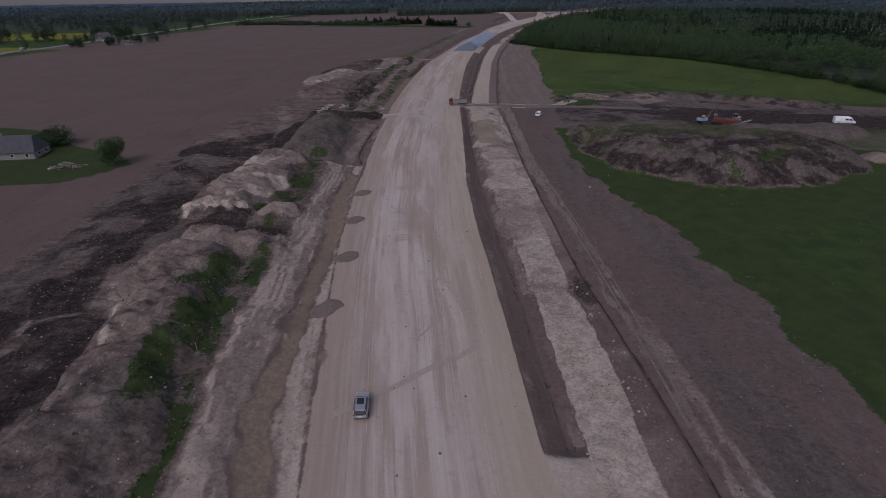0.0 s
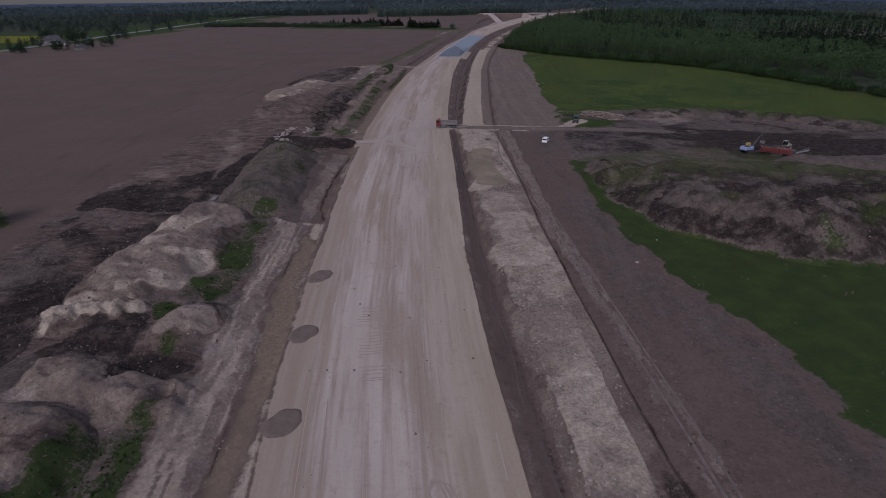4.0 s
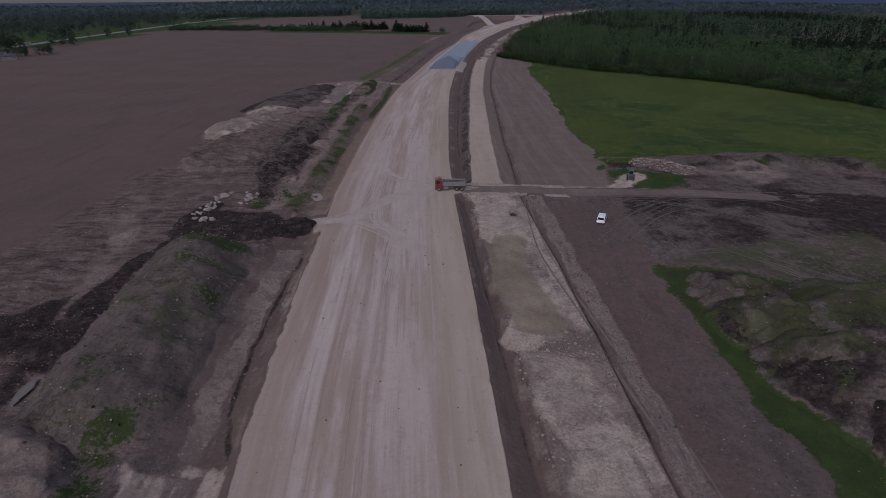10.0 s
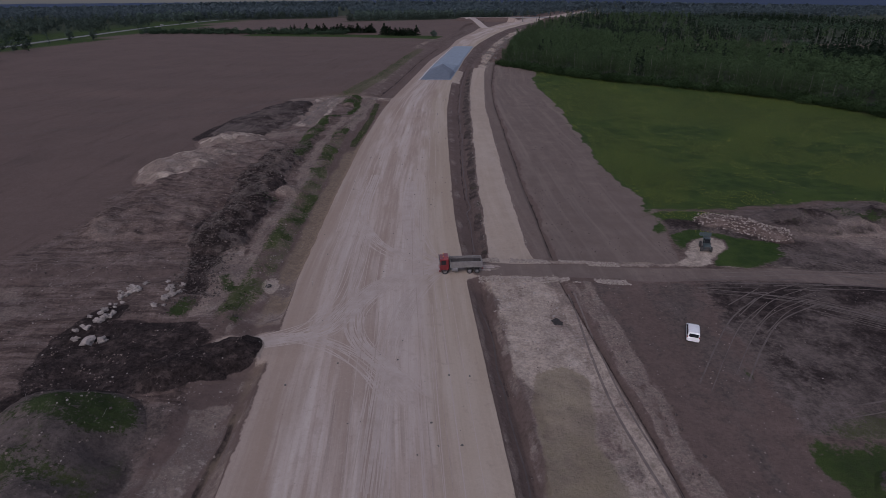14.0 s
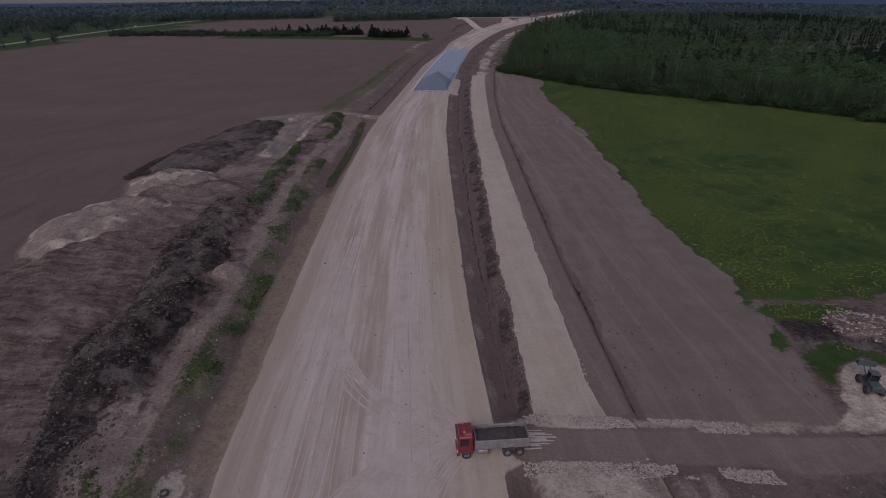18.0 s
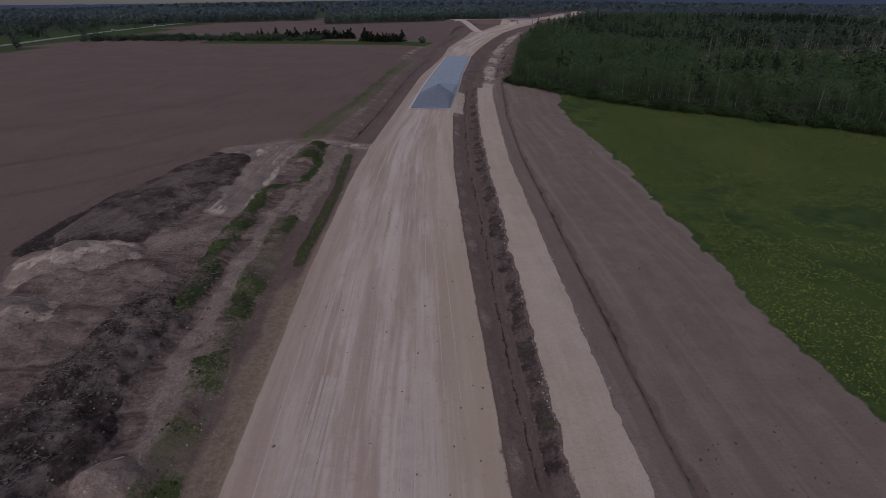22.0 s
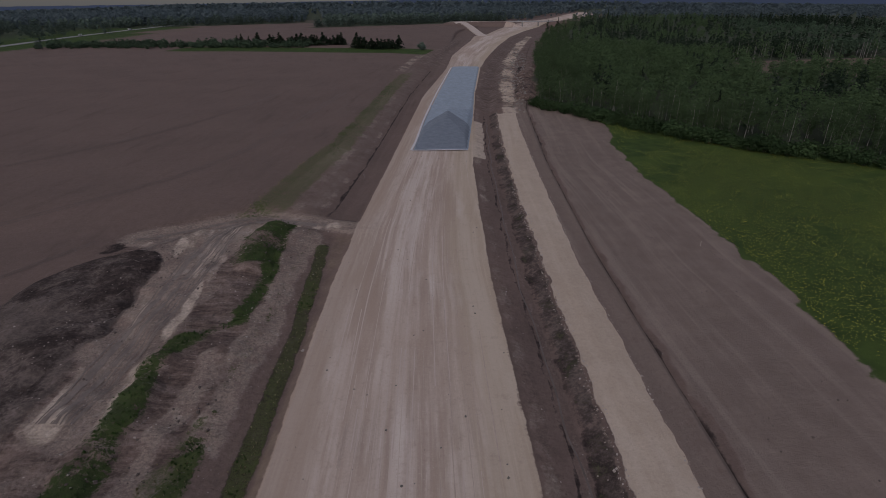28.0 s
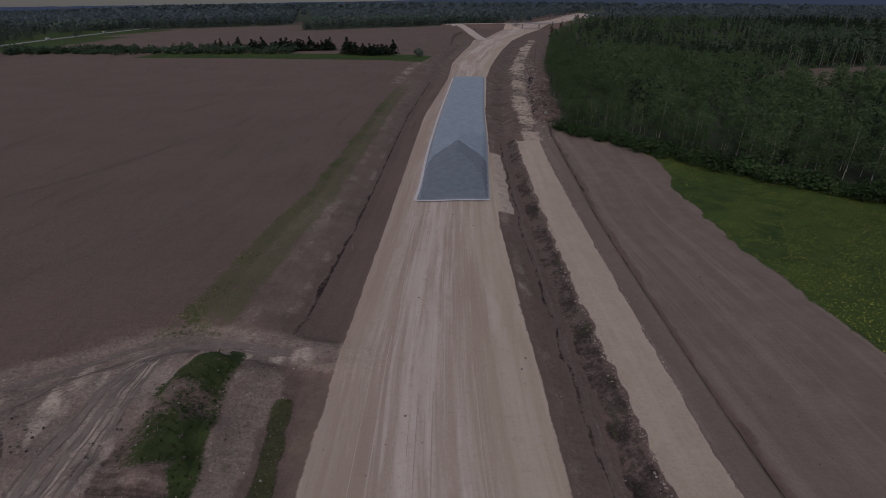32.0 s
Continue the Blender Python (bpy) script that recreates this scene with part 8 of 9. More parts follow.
def boulders():
    r = random.Random(9)
    bases = []
    for k in range(4):
        bm = bmesh.new()
        bmesh.ops.create_icosphere(bm, subdivisions=2, radius=1.0)
        for v in bm.verts:
            v.co *= 0.8 + 0.75 * noise.noise(v.co * 1.7 + Vector((k * 5, 0, 0)))
            v.co.z = v.co.z * 0.65 + 0.35
        me = bpy.data.meshes.new("boulder")
        bm.to_mesh(me)
        bm.free()
        me.materials.append(CHALK)
        bases.append(me)
    spots = [(-74.4 + r.gauss(0, 0.9), 240 + r.gauss(0, 1.6), 0.75) for _ in range(16)] + [(-74.5 + r.gauss(0, 0.9), 231.5 + r.gauss(0, 2.4), 0.75) for _ in range(26)]
    spots += [(-68 + r.gauss(0, 0.8), 241.5 + r.gauss(0, 1.2), 0.7) for _ in range(8)] + [(-73, 225.5, 1.4), (-71.2, 226, 1.1), (-67, 236, 0.8), (-66.5, 240.4, 1.25), (-67, 239.2, 1.0), (-67.8, 237.9, 1.1), (-68.3, 235.3, 1.2)]
    spots += [(24.5, 139.5, 0.5), (31, 150, 0.4), (-52, 75, 0.4), (-75, 138, 0.7), (-77, 136, 0.6), (-71, 147, 0.6), (-53.2, 387, 0.45), (48, 278, 0.7), (37, 279, 0.6)]
    for x, y, s in spots:
        ob = new("boulder", bases[r.randrange(4)])
        k = s * r.uniform(0.4, 1.0)
        ob.matrix_basis = at(x, y, r.random() * 360, -0.1 * k) @ Matrix.Diagonal((k, k * r.uniform(0.7, 1.1), k * 0.9, 1))
        tagged(ob, "pale limestone boulder lying on dark soil", "boulder", "pale boulders")


boulders()


def spread(count, seed, box_, rule):
    r = np.random.default_rng(seed)
    x, y = r.uniform(box_[0], box_[1], count), r.uniform(box_[2], box_[3], count)
    ok = rule(x, y)
    return x[ok], y[ok], r


HEAPS = [o for o in bpy.data.objects if o.type == "MESH" and o.name.split(".")[0] in ("spoil_mound", "rubble_mound", "topsoil_mound", "peat_mound", "brush_mound", "grassy_bank")]


def heap_top(x, y, z):
    """The surface that shows at each place: ground or heap."""
    out = z.copy()
    for ob in HEAPS:
        me = ob.data
        co = np.empty(len(me.vertices) * 3, dtype=np.float32)
        me.vertices.foreach_get("co", co)
        co = co.reshape(-1, 3)
        lo, hi = co.min(0), co.max(0)
        near = np.where((x > lo[0]) & (x < hi[0]) & (y > lo[1]) & (y < hi[1]))[0]
        if not len(near):
            continue
        cell = 1.0
        gx, gy = ((co[:, 0] - lo[0]) / cell).astype(int), ((co[:, 1] - lo[1]) / cell).astype(int)
        top = np.full((gx.max() + 1, gy.max() + 1), -1e9)
        np.maximum.at(top, (gx, gy), co[:, 2])
        ix, iy = np.minimum(((x[near] - lo[0]) / cell).astype(int), top.shape[0] - 1), np.minimum(((y[near] - lo[1]) / cell).astype(int), top.shape[1] - 1)
        out[near] = np.maximum(out[near], top[ix, iy] - 0.12)
    return out


def scatter_top(templates, xs, ys, scales, name, label, category, mat, seed, flat=False):
    """Like scatter, but over the heaps as well."""
    r = np.random.default_rng(seed)
    z = heap_top(xs, ys, ground_z(xs, ys))
    out = []
    which = r.integers(0, len(templates), len(xs))
    for k, tpl in enumerate(templates):
        pick = np.where(which == k)[0]
        a = r.random(len(pick)) * 6.283
        c, s, sc = np.cos(a), np.sin(a), scales[pick]
        X = (tpl[None, :, 0] * c[:, None] - tpl[None, :, 1] * s[:, None]) * sc[:, None] + xs[pick][:, None]
        Y = (tpl[None, :, 0] * s[:, None] + tpl[None, :, 1] * c[:, None]) * sc[:, None] + ys[pick][:, None]
        Z = tpl[None, :, 2] * sc[:, None] + z[pick][:, None] - 0.04 * sc[:, None]
        out.append(np.stack([X, Y, Z], -1).reshape(-1, 3))
    v = np.vstack(out)
    return tagged(new(name, mesh_np(name, v, quads(len(v) // 4), mat, False)), label, category, kind="stuff")


def litter():
    between = lambda a, b: (lambda x, y: (s_of(x, y) > a) & (s_of(x, y) < b))
    # pale stones: spoil, service track, track edges, crossing
    x, y, r = spread(9000, 51, (-105, -30, 20, 430), lambda a, b: (s_of(a, b) > 0.2) & (s_of(a, b) < 1.6) & (vnoise(a / 6, b / 6, 2) > 0.42))
    scatter_top(ROCKS, x, y, 0.05 + 0.22 * r.random(len(x)) ** 5, "pale_stones", "pale stones strewn over the spoil", "stones", CHALK, 52)
    x, y, r = spread(9000, 53, (-16, 24, 30, 250), lambda a, b: (s_of(a, b) > 3.9) & (s_of(a, b) < 5.0) & (vnoise(a / 4, b / 6, 4) > 0.45) & (np.abs(b - 206) > 20))
    scatter_top(ROCKS, x, y, 0.08 + 0.3 * r.random(len(x)) ** 4, "pale_stones", "limestone rubble on the service track", "stones", CHALK, 54)
    x, y, r = spread(15000, 55, (-16, 2, 258, 560), lambda a, b: ((np.abs(s_of(a, b) - 3.98) < 0.1) | (np.abs(s_of(a, b) - 5.02) < 0.07)) & (vnoise(a / 3, b / 9, 14) > 0.38))
    scatter_top(ROCKS, x, y, 0.07 + 0.2 * r.random(len(x)) ** 3, "pale_stones", "rubble edging of the service track", "stones", CHALK, 56)
    x, y, r = spread(26000, 57, (-15, 12, 244, 259), lambda a, b: (np.abs(np.abs(b - np.interp(a, (-14, 4, 20), (252.2, 251.2, 250))) - 3.6) < 0.9) & (vnoise(a / 2.5, b / 2, 18) > 0.36))
    scatter_top(ROCKS, x, y, 0.08 + 0.24 * r.random(len(x)) ** 3, "pale_stones", "limestone rubble along the haul crossing", "stones", CLOD_PALE, 58)
    x, y, r = spread(3400, 59, (32, 58, 262, 284), lambda a, b: along(a, b, ((38, 276), (43, 274), (48, 268))) < 3.6)
    scatter_top(ROCKS, x, y, 0.1 + 0.3 * r.random(len(x)) ** 2, "rubble_heap", "heap of grey field stones beside the meadow", "stones", CLOD_PALE, 60)
    x, y, r = spread(2500, 61, (0, 40, 555, 940), lambda a, b: (s_of(a, b) > 4.0) & (s_of(a, b) < 5.9))
    scatter_top(ROCKS, x, y, 0.3 + 0.8 * r.random(len(x)) ** 2, "pale_stones", "rubble and roots beside the wood", "stones", ROCK, 62)
    # dark clods
    x, y, r = spread(9000, 63, (-105, -40, 20, 420), lambda a, b: (s_of(a, b) > 0.05) & (s_of(a, b) < 1.15) & (vnoise(a / 5, b / 5, 6) > 0.5))
    scatter_top(ROCKS, x, y, 0.08 + 0.3 * r.random(len(x)) ** 3, "clods", "dark clods of turned soil", "clods", CLOD, 64)
    x, y, r = spread(9000, 65, (-8, 120, 40, 300), lambda a, b: ((np.abs(s_of(a, b) - 6.15) < 0.12) | ((s_of(a, b) > 6.2) & (vnoise(a / 3, b / 5, 8) > 0.72))) & (along(a, b, CROSSING) > 4.5))
    scatter_top(ROCKS, x, y, 0.1 + 0.26 * r.random(len(x)) ** 2, "clods", "dark clods along the furrow and verge", "clods", CLOD, 66)
    x, y, r = spread(2600, 67, (-8, 34, 258, 480), lambda a, b: (s_of(a, b) > 6.2) & (s_of(a, b) < 7.0) & (vnoise(a / 3, b / 5, 8) > 0.6))
    scatter_top(ROCKS, x, y, 0.08 + 0.2 * r.random(len(x)) ** 2, "clods", "small clods on the harrowed strip", "clods", CLOD, 68)
    x, y, r = spread(700, 69, (-56, 8, 20, 495), lambda a, b: (s_of(a, b) > 2.03) & (s_of(a, b) < 2.98))
    scatter_top(ROCKS, x, y, 0.08 + 0.22 * r.random(len(x)) ** 2, "clods", "scattered clods dropped on the carriageway", "clods", ROCK, 70)
    x, y, r = spread(2600, 101, (26, 104, 138, 200), lambda a, b: (along(a, b, ((33, 197), (36, 184), (48, 163), (62, 157), (78, 160), (94, 176))) < 11) & (vnoise(a / 4, b / 4, 22) > 0.5))
    scatter_top(ROCKS, x, y, 0.05 + 0.22 * r.random(len(x)) ** 4, "pale_stones", "pale stones strewn down the topsoil mound's face", "stones", CLOD_MIX, 102)
    x, y, r = spread(26000, 103, (-106, -30, 28, 350), lambda a, b: (s_of(a, b) > 0.12) & (s_of(a, b) < 1.75) & (vnoise(a / 3, b / 3, 24) > 0.5))
    scatter_top(ROCKS, x, y, 0.06 + 0.2 * r.random(len(x)) ** 3, "clods", "brown and grey clods littering the spoil", "clods", CLOD_MIX, 104)
    x, y, r = spread(9000, 105, (-16, 24, 36, 250), lambda a, b: (s_of(a, b) > 3.9) & (s_of(a, b) < 5.7) & (vnoise(a / 3, b / 5, 26) > 0.52) & (np.abs(b - 203) > 19))
    scatter_top(ROCKS, x, y, 0.08 + 0.26 * r.random(len(x)) ** 3, "clods", "broken limestone and clods heaped on the service track", "clods", CLOD_PALE, 106)
    x, y, r = spread(9000, 107, (4, 70, 40, 256), lambda a, b: (s_of(a, b) > 6.0) & (s_of(a, b) < 7.0) & (vnoise(a / 3, b / 5, 28) > 0.55))
    scatter_top(ROCKS, x, y, 0.06 + 0.16 * r.random(len(x)) ** 3, "clods", "small clods on the stripped soil", "clods", CLOD_MIX, 108)
    x, y, r = spread(12000, 109, (-84, -58, 236, 342), lambda a, b: along(a, b, ((-71, 338), (-72, 326), (-74, 310), (-73, 297), (-70, 282), (-69, 268), (-67, 252), (-64, 240))) < 4.6)
    scatter_top(ROCKS, x, y, 0.08 + 0.34 * r.random(len(x)) ** 2.5, "clods", "black and grey lumps of grubbed roots and earth", "clods", CLOD_DARK, 110)
    # brush
    x, y, r = spread(14000, 71, (-82, -58, 236, 342), lambda a, b: (along(a, b, ((-71, 338), (-72, 326), (-74, 310), (-73, 297), (-70, 282), (-69, 268), (-67, 252), (-64, 240))) < 3.6) & ((b > 315) | (vnoise(a / 3, b / 3, 12) > 0.5)))
    sticks = []
    for k in range(5):
        g = np.random.default_rng(k)
        a = np.array((0, 0, 0.1))
        b = np.array((g.uniform(1.0, 2.2), g.uniform(-0.4, 0.4), g.uniform(0.1, 0.7)))
        w = np.array((0.0, 0.028, 0.0))
        u = np.array((0.0, 0.0, 0.05))
        sticks.append(np.vstack([a - w, b - w * 0.5, b + w * 0.5, a + w, a - u, b - u * 0.5, b + u * 0.5, a + u]))
    scatter_top(sticks, x, y, 0.22 + 0.5 * r.random(len(x)), "branches", "tangle of pale dead branches on the brush heap", "branches", DEADWOOD, 72)
    x, y, r = spread(700, 73, (-105, -45, 60, 420), lambda a, b: (s_of(a, b) > 0.05) & (s_of(a, b) < 1.1))
    scatter_top(sticks, x, y, 0.3 + 0.7 * r.random(len(x)), "branches", "scattered roots and sticks in the spoil", "branches", DEADWOOD, 74)


litter()


def tuft_cards(seed, blades=4, h=0.5, w=0.34):
    r = np.random.default_rng(seed)
    out = []
    for k in range(blades):
        a = r.random() * 6.28
        u = np.array((math.cos(a), math.sin(a), 0)) * w * 0.5
        t = np.array((r.normal() * 0.22, r.normal() * 0.22, h * (0.6 + 0.6 * r.random())))
        o = np.array((r.normal() * 0.12, r.normal() * 0.12, 0))
        out.append(np.array([o - u, o + u, o + u * 0.3 + t, o - u * 0.3 + t]))
    return np.vstack(out)


TUFTS = [tuft_cards(k) for k in range(6)]


def grasses():
    def on(mask, lo):
        return lambda a, b: (ground_masks(a, b)[mask] + fbm(a, b, 5, 3, 91) * 0.35 > lo) & (ground_masks(a, b)["wet"] < 0.3)

    x, y, r = spread(60000, 81, (-80, -34, 28, 434), on("grass", 0.6))
    scatter_top(TUFTS, x, y, 0.2 + 0.4 * r.random(len(x)) ** 1.5, "grass", "rank green grass and weeds on the banks", "grass", BLADE, 82)
    x, y, r = spread(16000, 83, (-80, -34, 28, 430), on("weeds", 0.5))
    scatter_top(TUFTS, x, y, 0.2 + 0.3 * r.random(len(x)), "dry_weeds", "tufts of dry grass in the ditch", "weeds", DRY, 84)
    x, y, r = spread(9000, 85, (-80, -52, 440, 620), lambda a, b: (s_of(a, b) > -0.12) & (s_of(a, b) < 0.32) & (vnoise(a / 3, b / 6, 3) > 0.42 + 0.5 * np.maximum(s_of(a, b), 0)))
    scatter_top(TUFTS, x, y, 0.15 + 0.25 * r.random(len(x)), "grass", "weedy edge between field and cutting", "grass", BLADE, 86)
    x, y, r = spread(9000, 87, (18, 100, 250, 520), lambda a, b: (s_of(a, b) > 7.03) & (ground_masks(a, b)["grass"] > 0.6))
    scatter_top(TUFTS, x, y, 0.1 + 0.16 * r.random(len(x)), "grass", "short spring grass of the meadow", "grass", BLADE, 88)
    flower = np.array([(-0.07, -0.07, 0.25), (0.07, -0.07, 0.25), (0.07, 0.07, 0.27), (-0.07, 0.07, 0.27)])
    x, y, r = spread(180000, 93, (20, 215, 262, 560), lambda a, b: (s_of(a, b) > 7.05) & (ground_masks(a, b)["grass"] > 0.6) & (fbm(a, b, 26, 3, 95) + 0.7 * fbm(a, b, 5, 3, 67) + 0.3 * step(290, 330, b) > -0.04) & (wood_depth(a, b) < -4))
    scatter_top([flower], x, y, 0.6 + 0.9 * r.random(len(x)) ** 2, "dandelions", "yellow dandelions scattered over the meadow", "flowers", DANDELION, 94)
    x, y, r = spread(500, 96, (26, 80, 132, 160), lambda a, b: (np.abs(along(a, b, ((30, 158), (37, 146), (50, 138), (70, 137)))) < 2.2))
    scatter_top([flower], x, y, 0.45 + 0.35 * r.random(len(x)), "dandelions", "dandelions along the mound's foot", "flowers", DANDELION, 97)
    x, y, r = spread(900, 98, (-78, -58, 440, 520), lambda a, b: np.abs(s_of(a, b) + 0.05) < 0.12)
    scatter_top([flower], x, y, 0.5 + 0.4 * r.random(len(x)), "dandelions", "dandelions along the field's edge", "flowers", DANDELION, 99)


grasses()


def track_edge_clods():
    near = lambda a, b, c, d: np.abs(s_of(a, b) - c + fbm(a, b, 3, 2, 181) * 0.03) < d
    x, y, r = spread(30000, 183, (-16, 2, 258, 556), lambda a, b: near(a, b, 3.96, 0.02) | near(a, b, 5.03, 0.008))
    scatter_top(ROCKS, x, y, 0.08 + 0.22 * r.random(len(x)) ** 2, "clods", "clods and small stones along the service track's edges", "clods", CLOD_MIX, 184)


track_edge_clods()


# ---------------- wheel marks ----------------
def wheel_marks():
    r = random.Random(12)
    jobs = []

    def at_f(f, y):
        a, b = lines_one(y, "road_left"), lines_one(y, "road_right")
        return a + (b - a) * f

    def pieces(count, longest, wide):
        out = []
        for k in range(count):
            f0, y = r.choice((0.16, 0.24, 0.31, 0.38, 0.44, 0.52, 0.6, 0.7, 0.82)) + r.gauss(0, 0.03), r.uniform(12, 470)
            ph, end = r.random() * 6, y + r.uniform(8, longest)
            for side in (0.0, 0.068):
                pts, q = [], y
                while q < end:
                    pts.append((at_f(f0 + side + 0.012 * math.sin(q / 47 + ph), q), q))
                    q += 7
                if len(pts) > 1:
                    out.append((pts, r.uniform(*wide)))
        return out

    v, f = strips(pieces(46, 60, (0.08, 0.17)), 0.02)
    tagged(new("wheel_tracks", mesh_np("wheel_tracks", v, f, TRACK_SOFT)), "faint lengthwise wheel tracks on the carriageway", "tracks", kind="stuff")
    # turning arcs between carriageway, haul crossing and the tip on the field's side
    arcs = (((-13, 252.5), (-23, 252.5), (-31, 248), (-35.5, 240), (-36, 234), (-33.5, 227), (-25, 217)),
            ((-13, 252), (-22, 251.5), (-26.5, 245), (-29, 234), (-29.5, 220), (-29, 200)),
            ((-13, 253.5), (-23, 254), (-30, 257), (-37, 265), (-42, 280), (-43, 310)),
            ((-13, 254), (-22, 255.5), (-27.5, 262), (-31, 279), (-32, 305)),
            ((-53, 225.5), (-45, 228), (-39.5, 231), (-37, 238), (-33, 246), (-24, 252.5), (-13, 253)),
            ((-53, 226.5), (-45, 229.5), (-38, 227.5), (-32, 222), (-27, 214)),
            ((-52, 226), (-44, 230), (-40, 236), (-39, 248), (-40, 270)))
    for line, count in zip(arcs, (9, 7, 8, 7, 8, 6, 4)):
        for k in range(count):
            o, p, ragged = r.gauss(0, 1.3), r.gauss(0, 1.0), r.uniform(-6.0, 1.0)
            for e in (0.0, 1.9):
                n = len(line) - 1
                jobs.append(([(x + (p + e * 0.6) * min(1, i / n * 2 + 0.2) + (ragged if i == 0 and x > -20 else 0.0), y + (o - e * 0.7) * (0.45 + 0.55 * math.sin(math.pi * i / n))) for i, (x, y) in enumerate(line)], r.uniform(0.14, 0.24)))
    v, f = strips(jobs, 0.03)
    tagged(new("wheel_tracks", mesh_np("wheel_tracks", v, f, TRACK)), "pale wheel tracks and turning arcs on the carriageway", "tracks", kind="stuff")
    jobs = []
    for k in range(3):
        o = k * 0.5
        jobs.append((((-19, 50 + o), (-13, 55 + o), (-8, 60 + o), (-3, 64.5 + o), (-1.8 - o, 69), (-4.5 - o, 78), (-8 - o, 86), (-10, 85), (-8.5 + o, 75), (-11, 66 + o)), 0.3))
    for cx, cy, n in ((-22, 119, 7), (-20.5, 111, 8), (-24, 136, 5), (-19, 104, 5)):
        for k in range(n):
            q = cy + (k - n / 2) * 0.75 + r.uniform(-0.15, 0.15)
            jobs.append((((cx - 2 + r.uniform(-0.5, 0.5), q - 0.2), (cx, q), (cx + 2 + r.uniform(-0.5, 0.5), q + 0.5)), 0.22))
    jobs += pieces(60, 34, (0.08, 0.17))
    v, f = strips(jobs, 0.045)
    tagged(new("wheel_tracks", mesh_np("wheel_tracks", v, f, TRACK_BROWN)), "brown scrapes and wheel marks across the carriageway", "tracks", kind="stuff")
    jobs = []
    for k in range(7):
        o = r.gauss(0, 0.8)
        if k > 2:
            continue
        jobs.append((((10 + o, 160), (5 + o, 190), (1 + o, 215), (0.5 + o * 0.6, 243)), 0.3))
        jobs.append((((24 + o * 0.5, 52), (20 + o, 90), (15 + o, 128), (10.5 + o, 162)), 0.35))
        jobs.append((((30, 250 + o), (48, 251 + o), (66, 249 + 2 * o)), 0.25))
    for k in range(15):
        o, p = r.uniform(-3.4, 3.4), r.uniform(-1, 1)
        jobs.append((((-60, 433 + p), (-71, 435 + p), (-77 + o * 0.5, 430 + p * 2), (-78 + o, 414), (-78 + o * 0.9, 394), (-78.5 + o * 0.7, 370)), r.uniform(0.16, 0.34)))
        if k % 3 == 0:
            jobs.append((((-96, 425 + p), (-86, 431 + p), (-75, 437 + p), (-58, 433 + p)), 0.26))
            jobs.append((((-92, 418 + o), (-86 + o * 0.4, 426 + p), (-77, 435 + p)), 0.24))
    v, f = strips(jobs, 0.06)
    tagged(new("wheel_tracks", mesh_np("wheel_tracks", v, f, TRACK_GREY)), "dry pale ruts on the bare soil", "tracks", kind="stuff")
    jobs = []
    ways = (((23, 213.5), (33, 216), (42, 216.5), (48, 209), (55, 202.5), (66, 197), (84, 193)), ((38, 216), (47, 205), (52, 198), (60, 189)), ((24, 244), (40, 240), (52, 232), (60, 222)),
            ((22, 246), (36, 246), (54, 247), (72, 243)), ((44, 262), (56, 256), (66, 247), (74, 236)), ((12, 214), (20, 226), (30, 238), (44, 246)))
    for k in range(30):
        line = smooth_line(ways[k % 6], 3.0)
        a = r.randrange(0, max(1, len(line) - 6))
        b = min(len(line), a + r.randrange(4, 14))
        o, p = r.gauss(0, 2.2), r.gauss(0, 1.6)
        for e in (0.0, 1.9):
            jobs.append(([(x + p + e * 0.5, y + o - e * 0.8) for x, y in line[a:b:3]], r.uniform(0.16, 0.3)))
    v, f = strips([q for q in jobs if len(q[0]) > 1], 0.06)
    tagged(new("wheel_tracks", mesh_np("wheel_tracks", v, f, TRACK_DULL)), "dull dry ruts criss-crossing the trampled yard", "tracks", kind="stuff")
    jobs = []
    for o in (0.0, 2.0):
        jobs.append((((-175 + o, 395), (-140 + o, 425), (-112 + o, 452), (-98 + o, 480), (-90 + o, 520), (-80 + o, 600)), 0.45))
        jobs.append((((-240, 330 + o), (-170, 360 + o), (-124, 392 + o), (-104, 422 + o)), 0.45))
        jobs.append((((-230, 430 + o), (-170, 462 + o), (-130, 520 + o), (-110, 600 + o)), 0.4))
    v, f = strips(jobs, 0.05)
    tagged(new("wheel_tracks", mesh_np("wheel_tracks", v, f, TRACK_SOIL)), "dark tractor tracks on the harrowed field", "tracks", kind="stuff")
    jobs = []
    for y0, y1, f0 in ((52, 244, 0.5), (262, 545, 0.52)):
        pts, y = [], y0
        while y < y1:
            a, b = lines_one(y, "road_right"), lines_one(y, "track_left")
            pts.append((a + (b - a) * f0 + r.gauss(0, 0.28), y))
            y += r.uniform(4, 9)
        jobs.append((pts, 0.3))
    v, f = strips(jobs, 0.05)
    tagged(new("ditch_bed", mesh_np("ditch_bed", v, f, SILT)), "thin pale silt line along the ditch bed", "silt", kind="stuff")


wheel_marks()


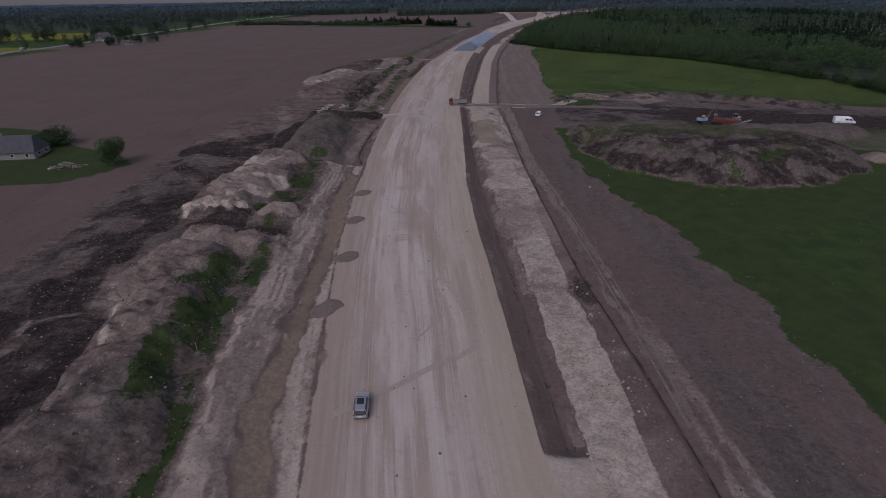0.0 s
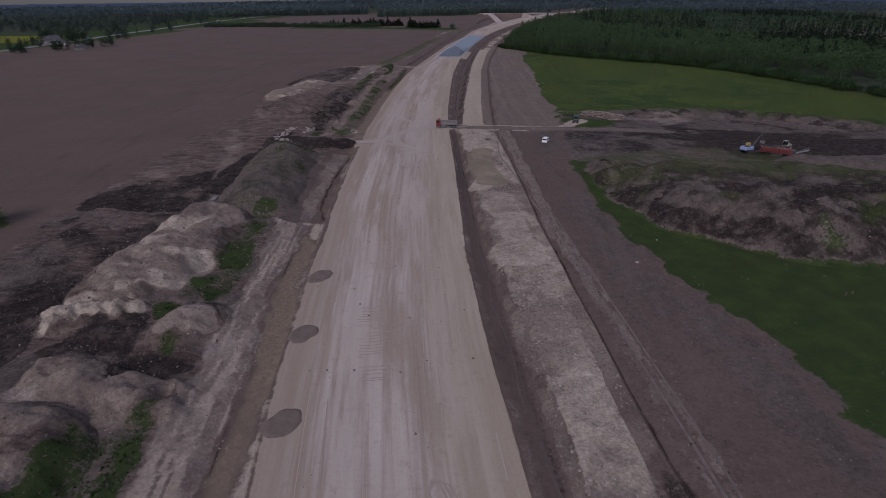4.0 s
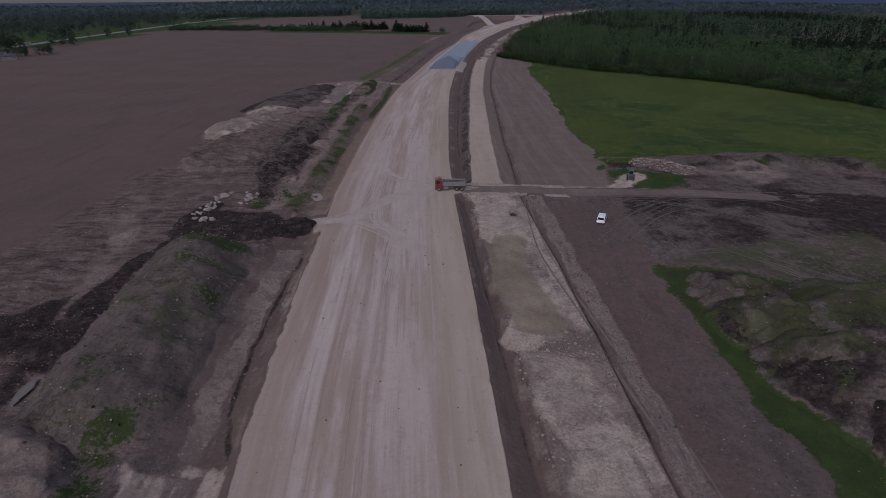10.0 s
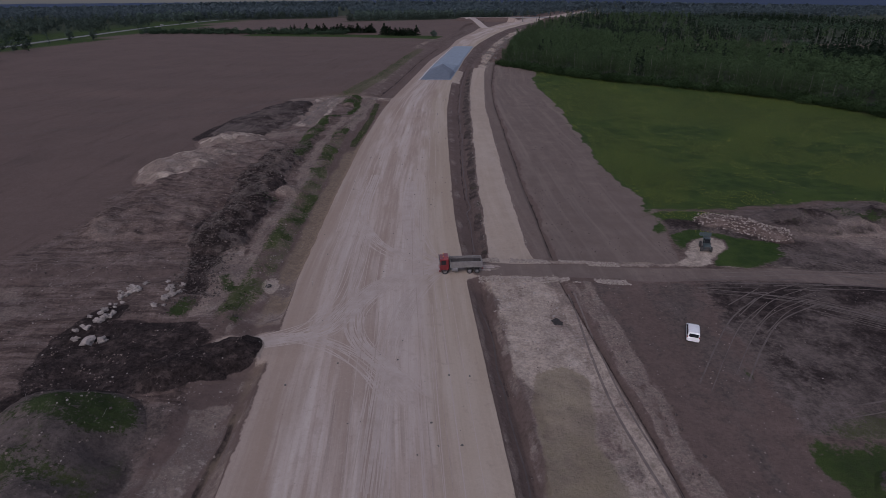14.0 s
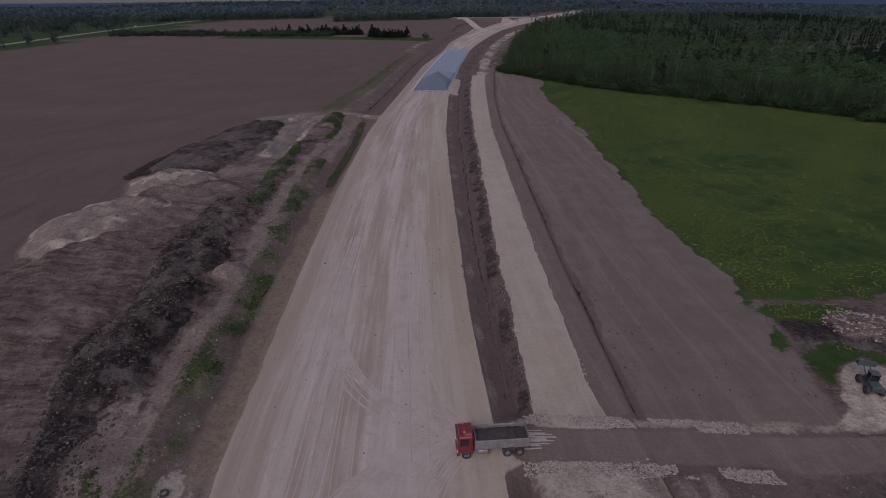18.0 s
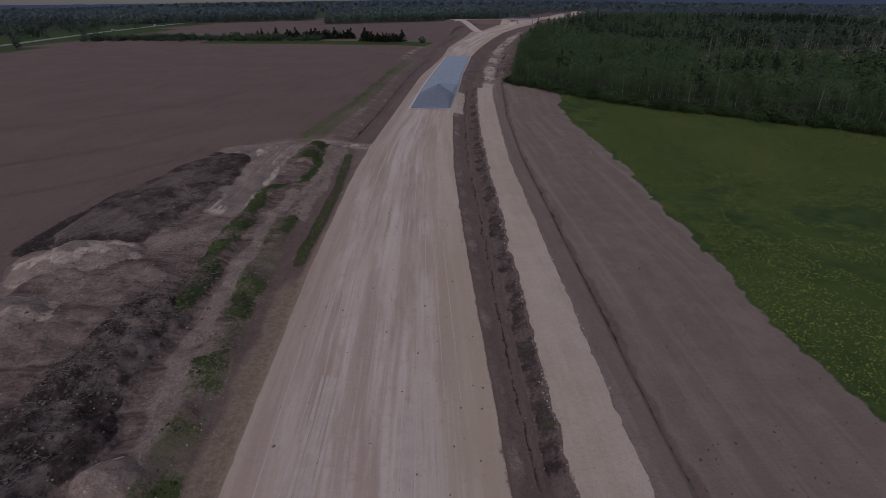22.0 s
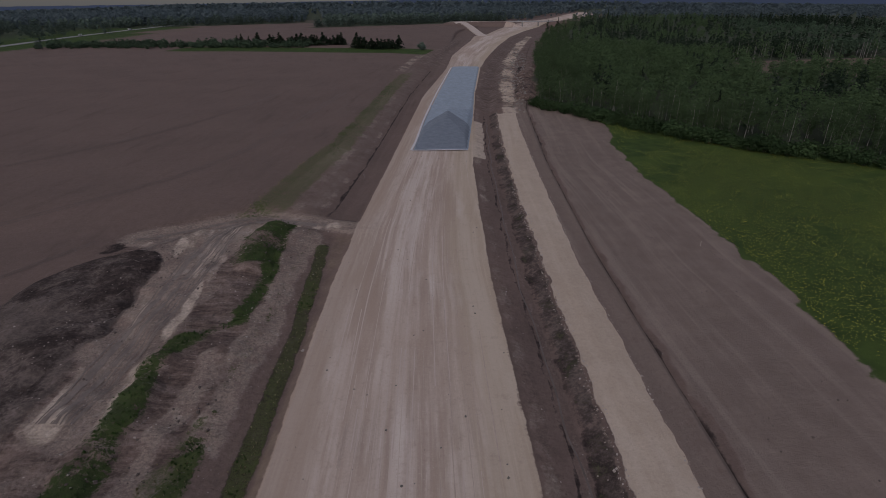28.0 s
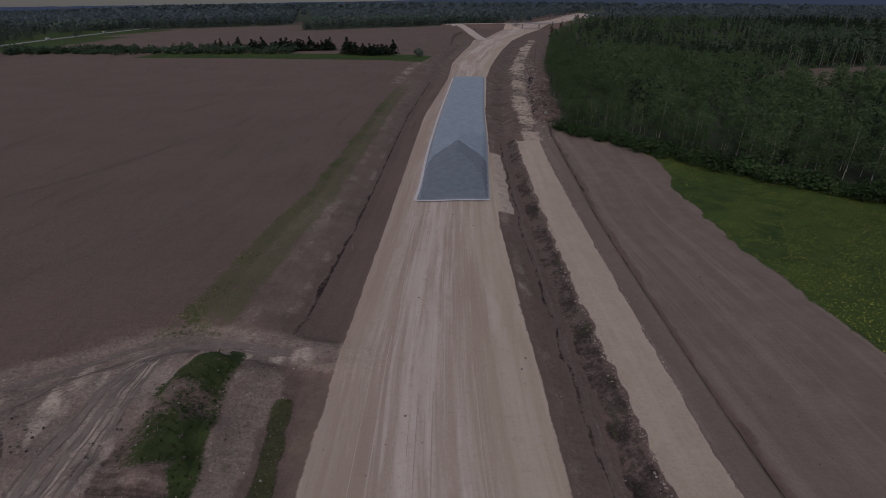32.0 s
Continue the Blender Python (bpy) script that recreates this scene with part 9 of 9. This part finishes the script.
def spots():
    """Dark damp spots where loads were tipped on the carriageway's edge, and standing water."""
    def pool(name, label, category, x, y, rx, ry, turn, mat, lift, seed):
        bm = bmesh.new()
        n = 28
        ring = []
        for k in range(n):
            a = 2 * math.pi * k / n
            d = 1 + 0.6 * noise.noise((math.cos(a) * 1.9 + seed, math.sin(a) * 1.9, 0))
            u, w = math.cos(a) * rx * d, math.sin(a) * ry * d
            c, s = math.cos(radians(turn)), math.sin(radians(turn))
            px, py = x + u * c - w * s, y + u * s + w * c
            ring.append(bm.verts.new((px, py, (gz(px, py) if lift < 0.2 else gz(x, y)) + lift)))
        mid = bm.verts.new((x, y, gz(x, y) + lift + (0.08 if mat is not WATER else 0)))
        for k in range(n):
            bm.faces.new((ring[k], ring[(k + 1) % n], mid))
        me = bpy.data.meshes.new(name)
        bm.to_mesh(me)
        bm.free()
        me.materials.append(mat)
        tagged(new(name, me), label, category)

    SPOT = simple("damp_brown_gravel", (0.145, 0.112, 0.095), (0.1, 0.078, 0.066), 0.8, 0.95, bump=0.5)
    for k, (x, y, half) in enumerate(((-27, 75, 2.2), (-28.6, 94, 2.0), (-31.8, 112.5, 2.1), (-34.2, 131, 1.8))):
        heap("gravel_patch", "flattened patch of damp brown gravel on the carriageway's edge", ((x - 0.3, y - 0.5), (x + 0.3, y + 0.5)), half, 0.22, 0.75, 0.05, 1.2, 150 + k, None, 0.22, "gravel", SPOT)
    pool("puddle", "small puddle in the black soil, reflecting the sky", "puddle", -71.0, 167.6, 0.8, 2.8, 8, WATER, 0.3, 3)
    pool("puddle", "puddle beside the pale spoil heap, reflecting the sky", "puddle", -71.6, 162.4, 0.45, 1.3, 10, WATER, 0.3, 5)
    # the pit is a near-black patch laid on the ground, not dug
    HOLE = simple("pit_black", (0.03, 0.025, 0.022), (0.018, 0.015, 0.014), 2.0, 0.9)
    pool("pit", "small dark pit dug in the service track", "pit", -3.2, 234, 0.7, 1.1, 10, HOLE, 0.05, 7)
    c = thing("culvert", "dark culvert pipe mouth at the ditch's end", "pipe", at(10.2, 47.6, 0, -1.0))
    bm = bmesh.new()
    n = 14
    rings = [[bm.verts.new((math.cos(2 * math.pi * k / n) * rr, yy, 0.45 + math.sin(2 * math.pi * k / n) * rr)) for k in range(n)] for rr, yy in ((0.5, -3), (0.5, 1.0), (0.42, 1.0), (0.42, -2.5))]
    for a, b in zip(rings[:-1], rings[1:]):
        for k in range(n):
            bm.faces.new((a[k], a[(k + 1) % n], b[(k + 1) % n], b[k]))
    part("pipe", bm, DARK_STEEL, c)
    tyre = thing("tyre", "old black tyre lying in a pale hollow on the berm", "tyre", at(-52.8, 245.1))
    bm = bmesh.new()
    n, k = 20, 8
    grid = [[bm.verts.new(((0.42 + 0.14 * math.cos(b)) * math.cos(a), (0.42 + 0.14 * math.cos(b)) * math.sin(a), 0.12 + 0.12 * math.sin(b))) for b in [2 * math.pi * q / k for q in range(k)]] for a in [2 * math.pi * p / n for p in range(n)]]
    for p in range(n):
        for q in range(k):
            bm.faces.new((grid[p][q], grid[(p + 1) % n][q], grid[(p + 1) % n][(q + 1) % k], grid[p][(q + 1) % k]))
    part("casing", bm, RUBBER, tyre)
    for x, y, turn, lean, h in ((-70.4, 275.2, 20, 0.5, 1.8), (-68.7, 275.6, 160, 0.5, 1.8), (-63.4, 293.5, 10, 2.4, 2.6), (-52.6, 243.4, 80, 0.9, 1.2)):
        q = thing("pole", "pale barked pole lying loose on the spoil", "pole", at(x, y, turn, 0.5), "loose poles")
        part("shaft", rod(bmesh.new(), (0, 0, 0), (lean, 0, h * (0.2 if lean > 1 else 0.8)), 0.06, 0.045, 6), CHALK, q)
    for x, y, h in ((-40.5, 70, 1.3), (-41.5, 60.5, 1.4), (-44.8, 245, 1.0), (-21.5, 402, 0.9), (20, 420, 1.0), (-54, 470, 1.0)):
        s = thing("survey_stake", "thin pale wooden survey stake driven into the ground", "stake", at(x, y, 0), "survey stakes")
        part("stake", box(bmesh.new(), 0, 0, h / 2 - 0.1, 0.06, 0.06, h + 0.2, 0.01), CHALK, s)
        part("marker", box(bmesh.new(), 0, 0, h - 0.08, 0.075, 0.075, 0.12, 0.01), LAMP_CLEAR, s)


spots()
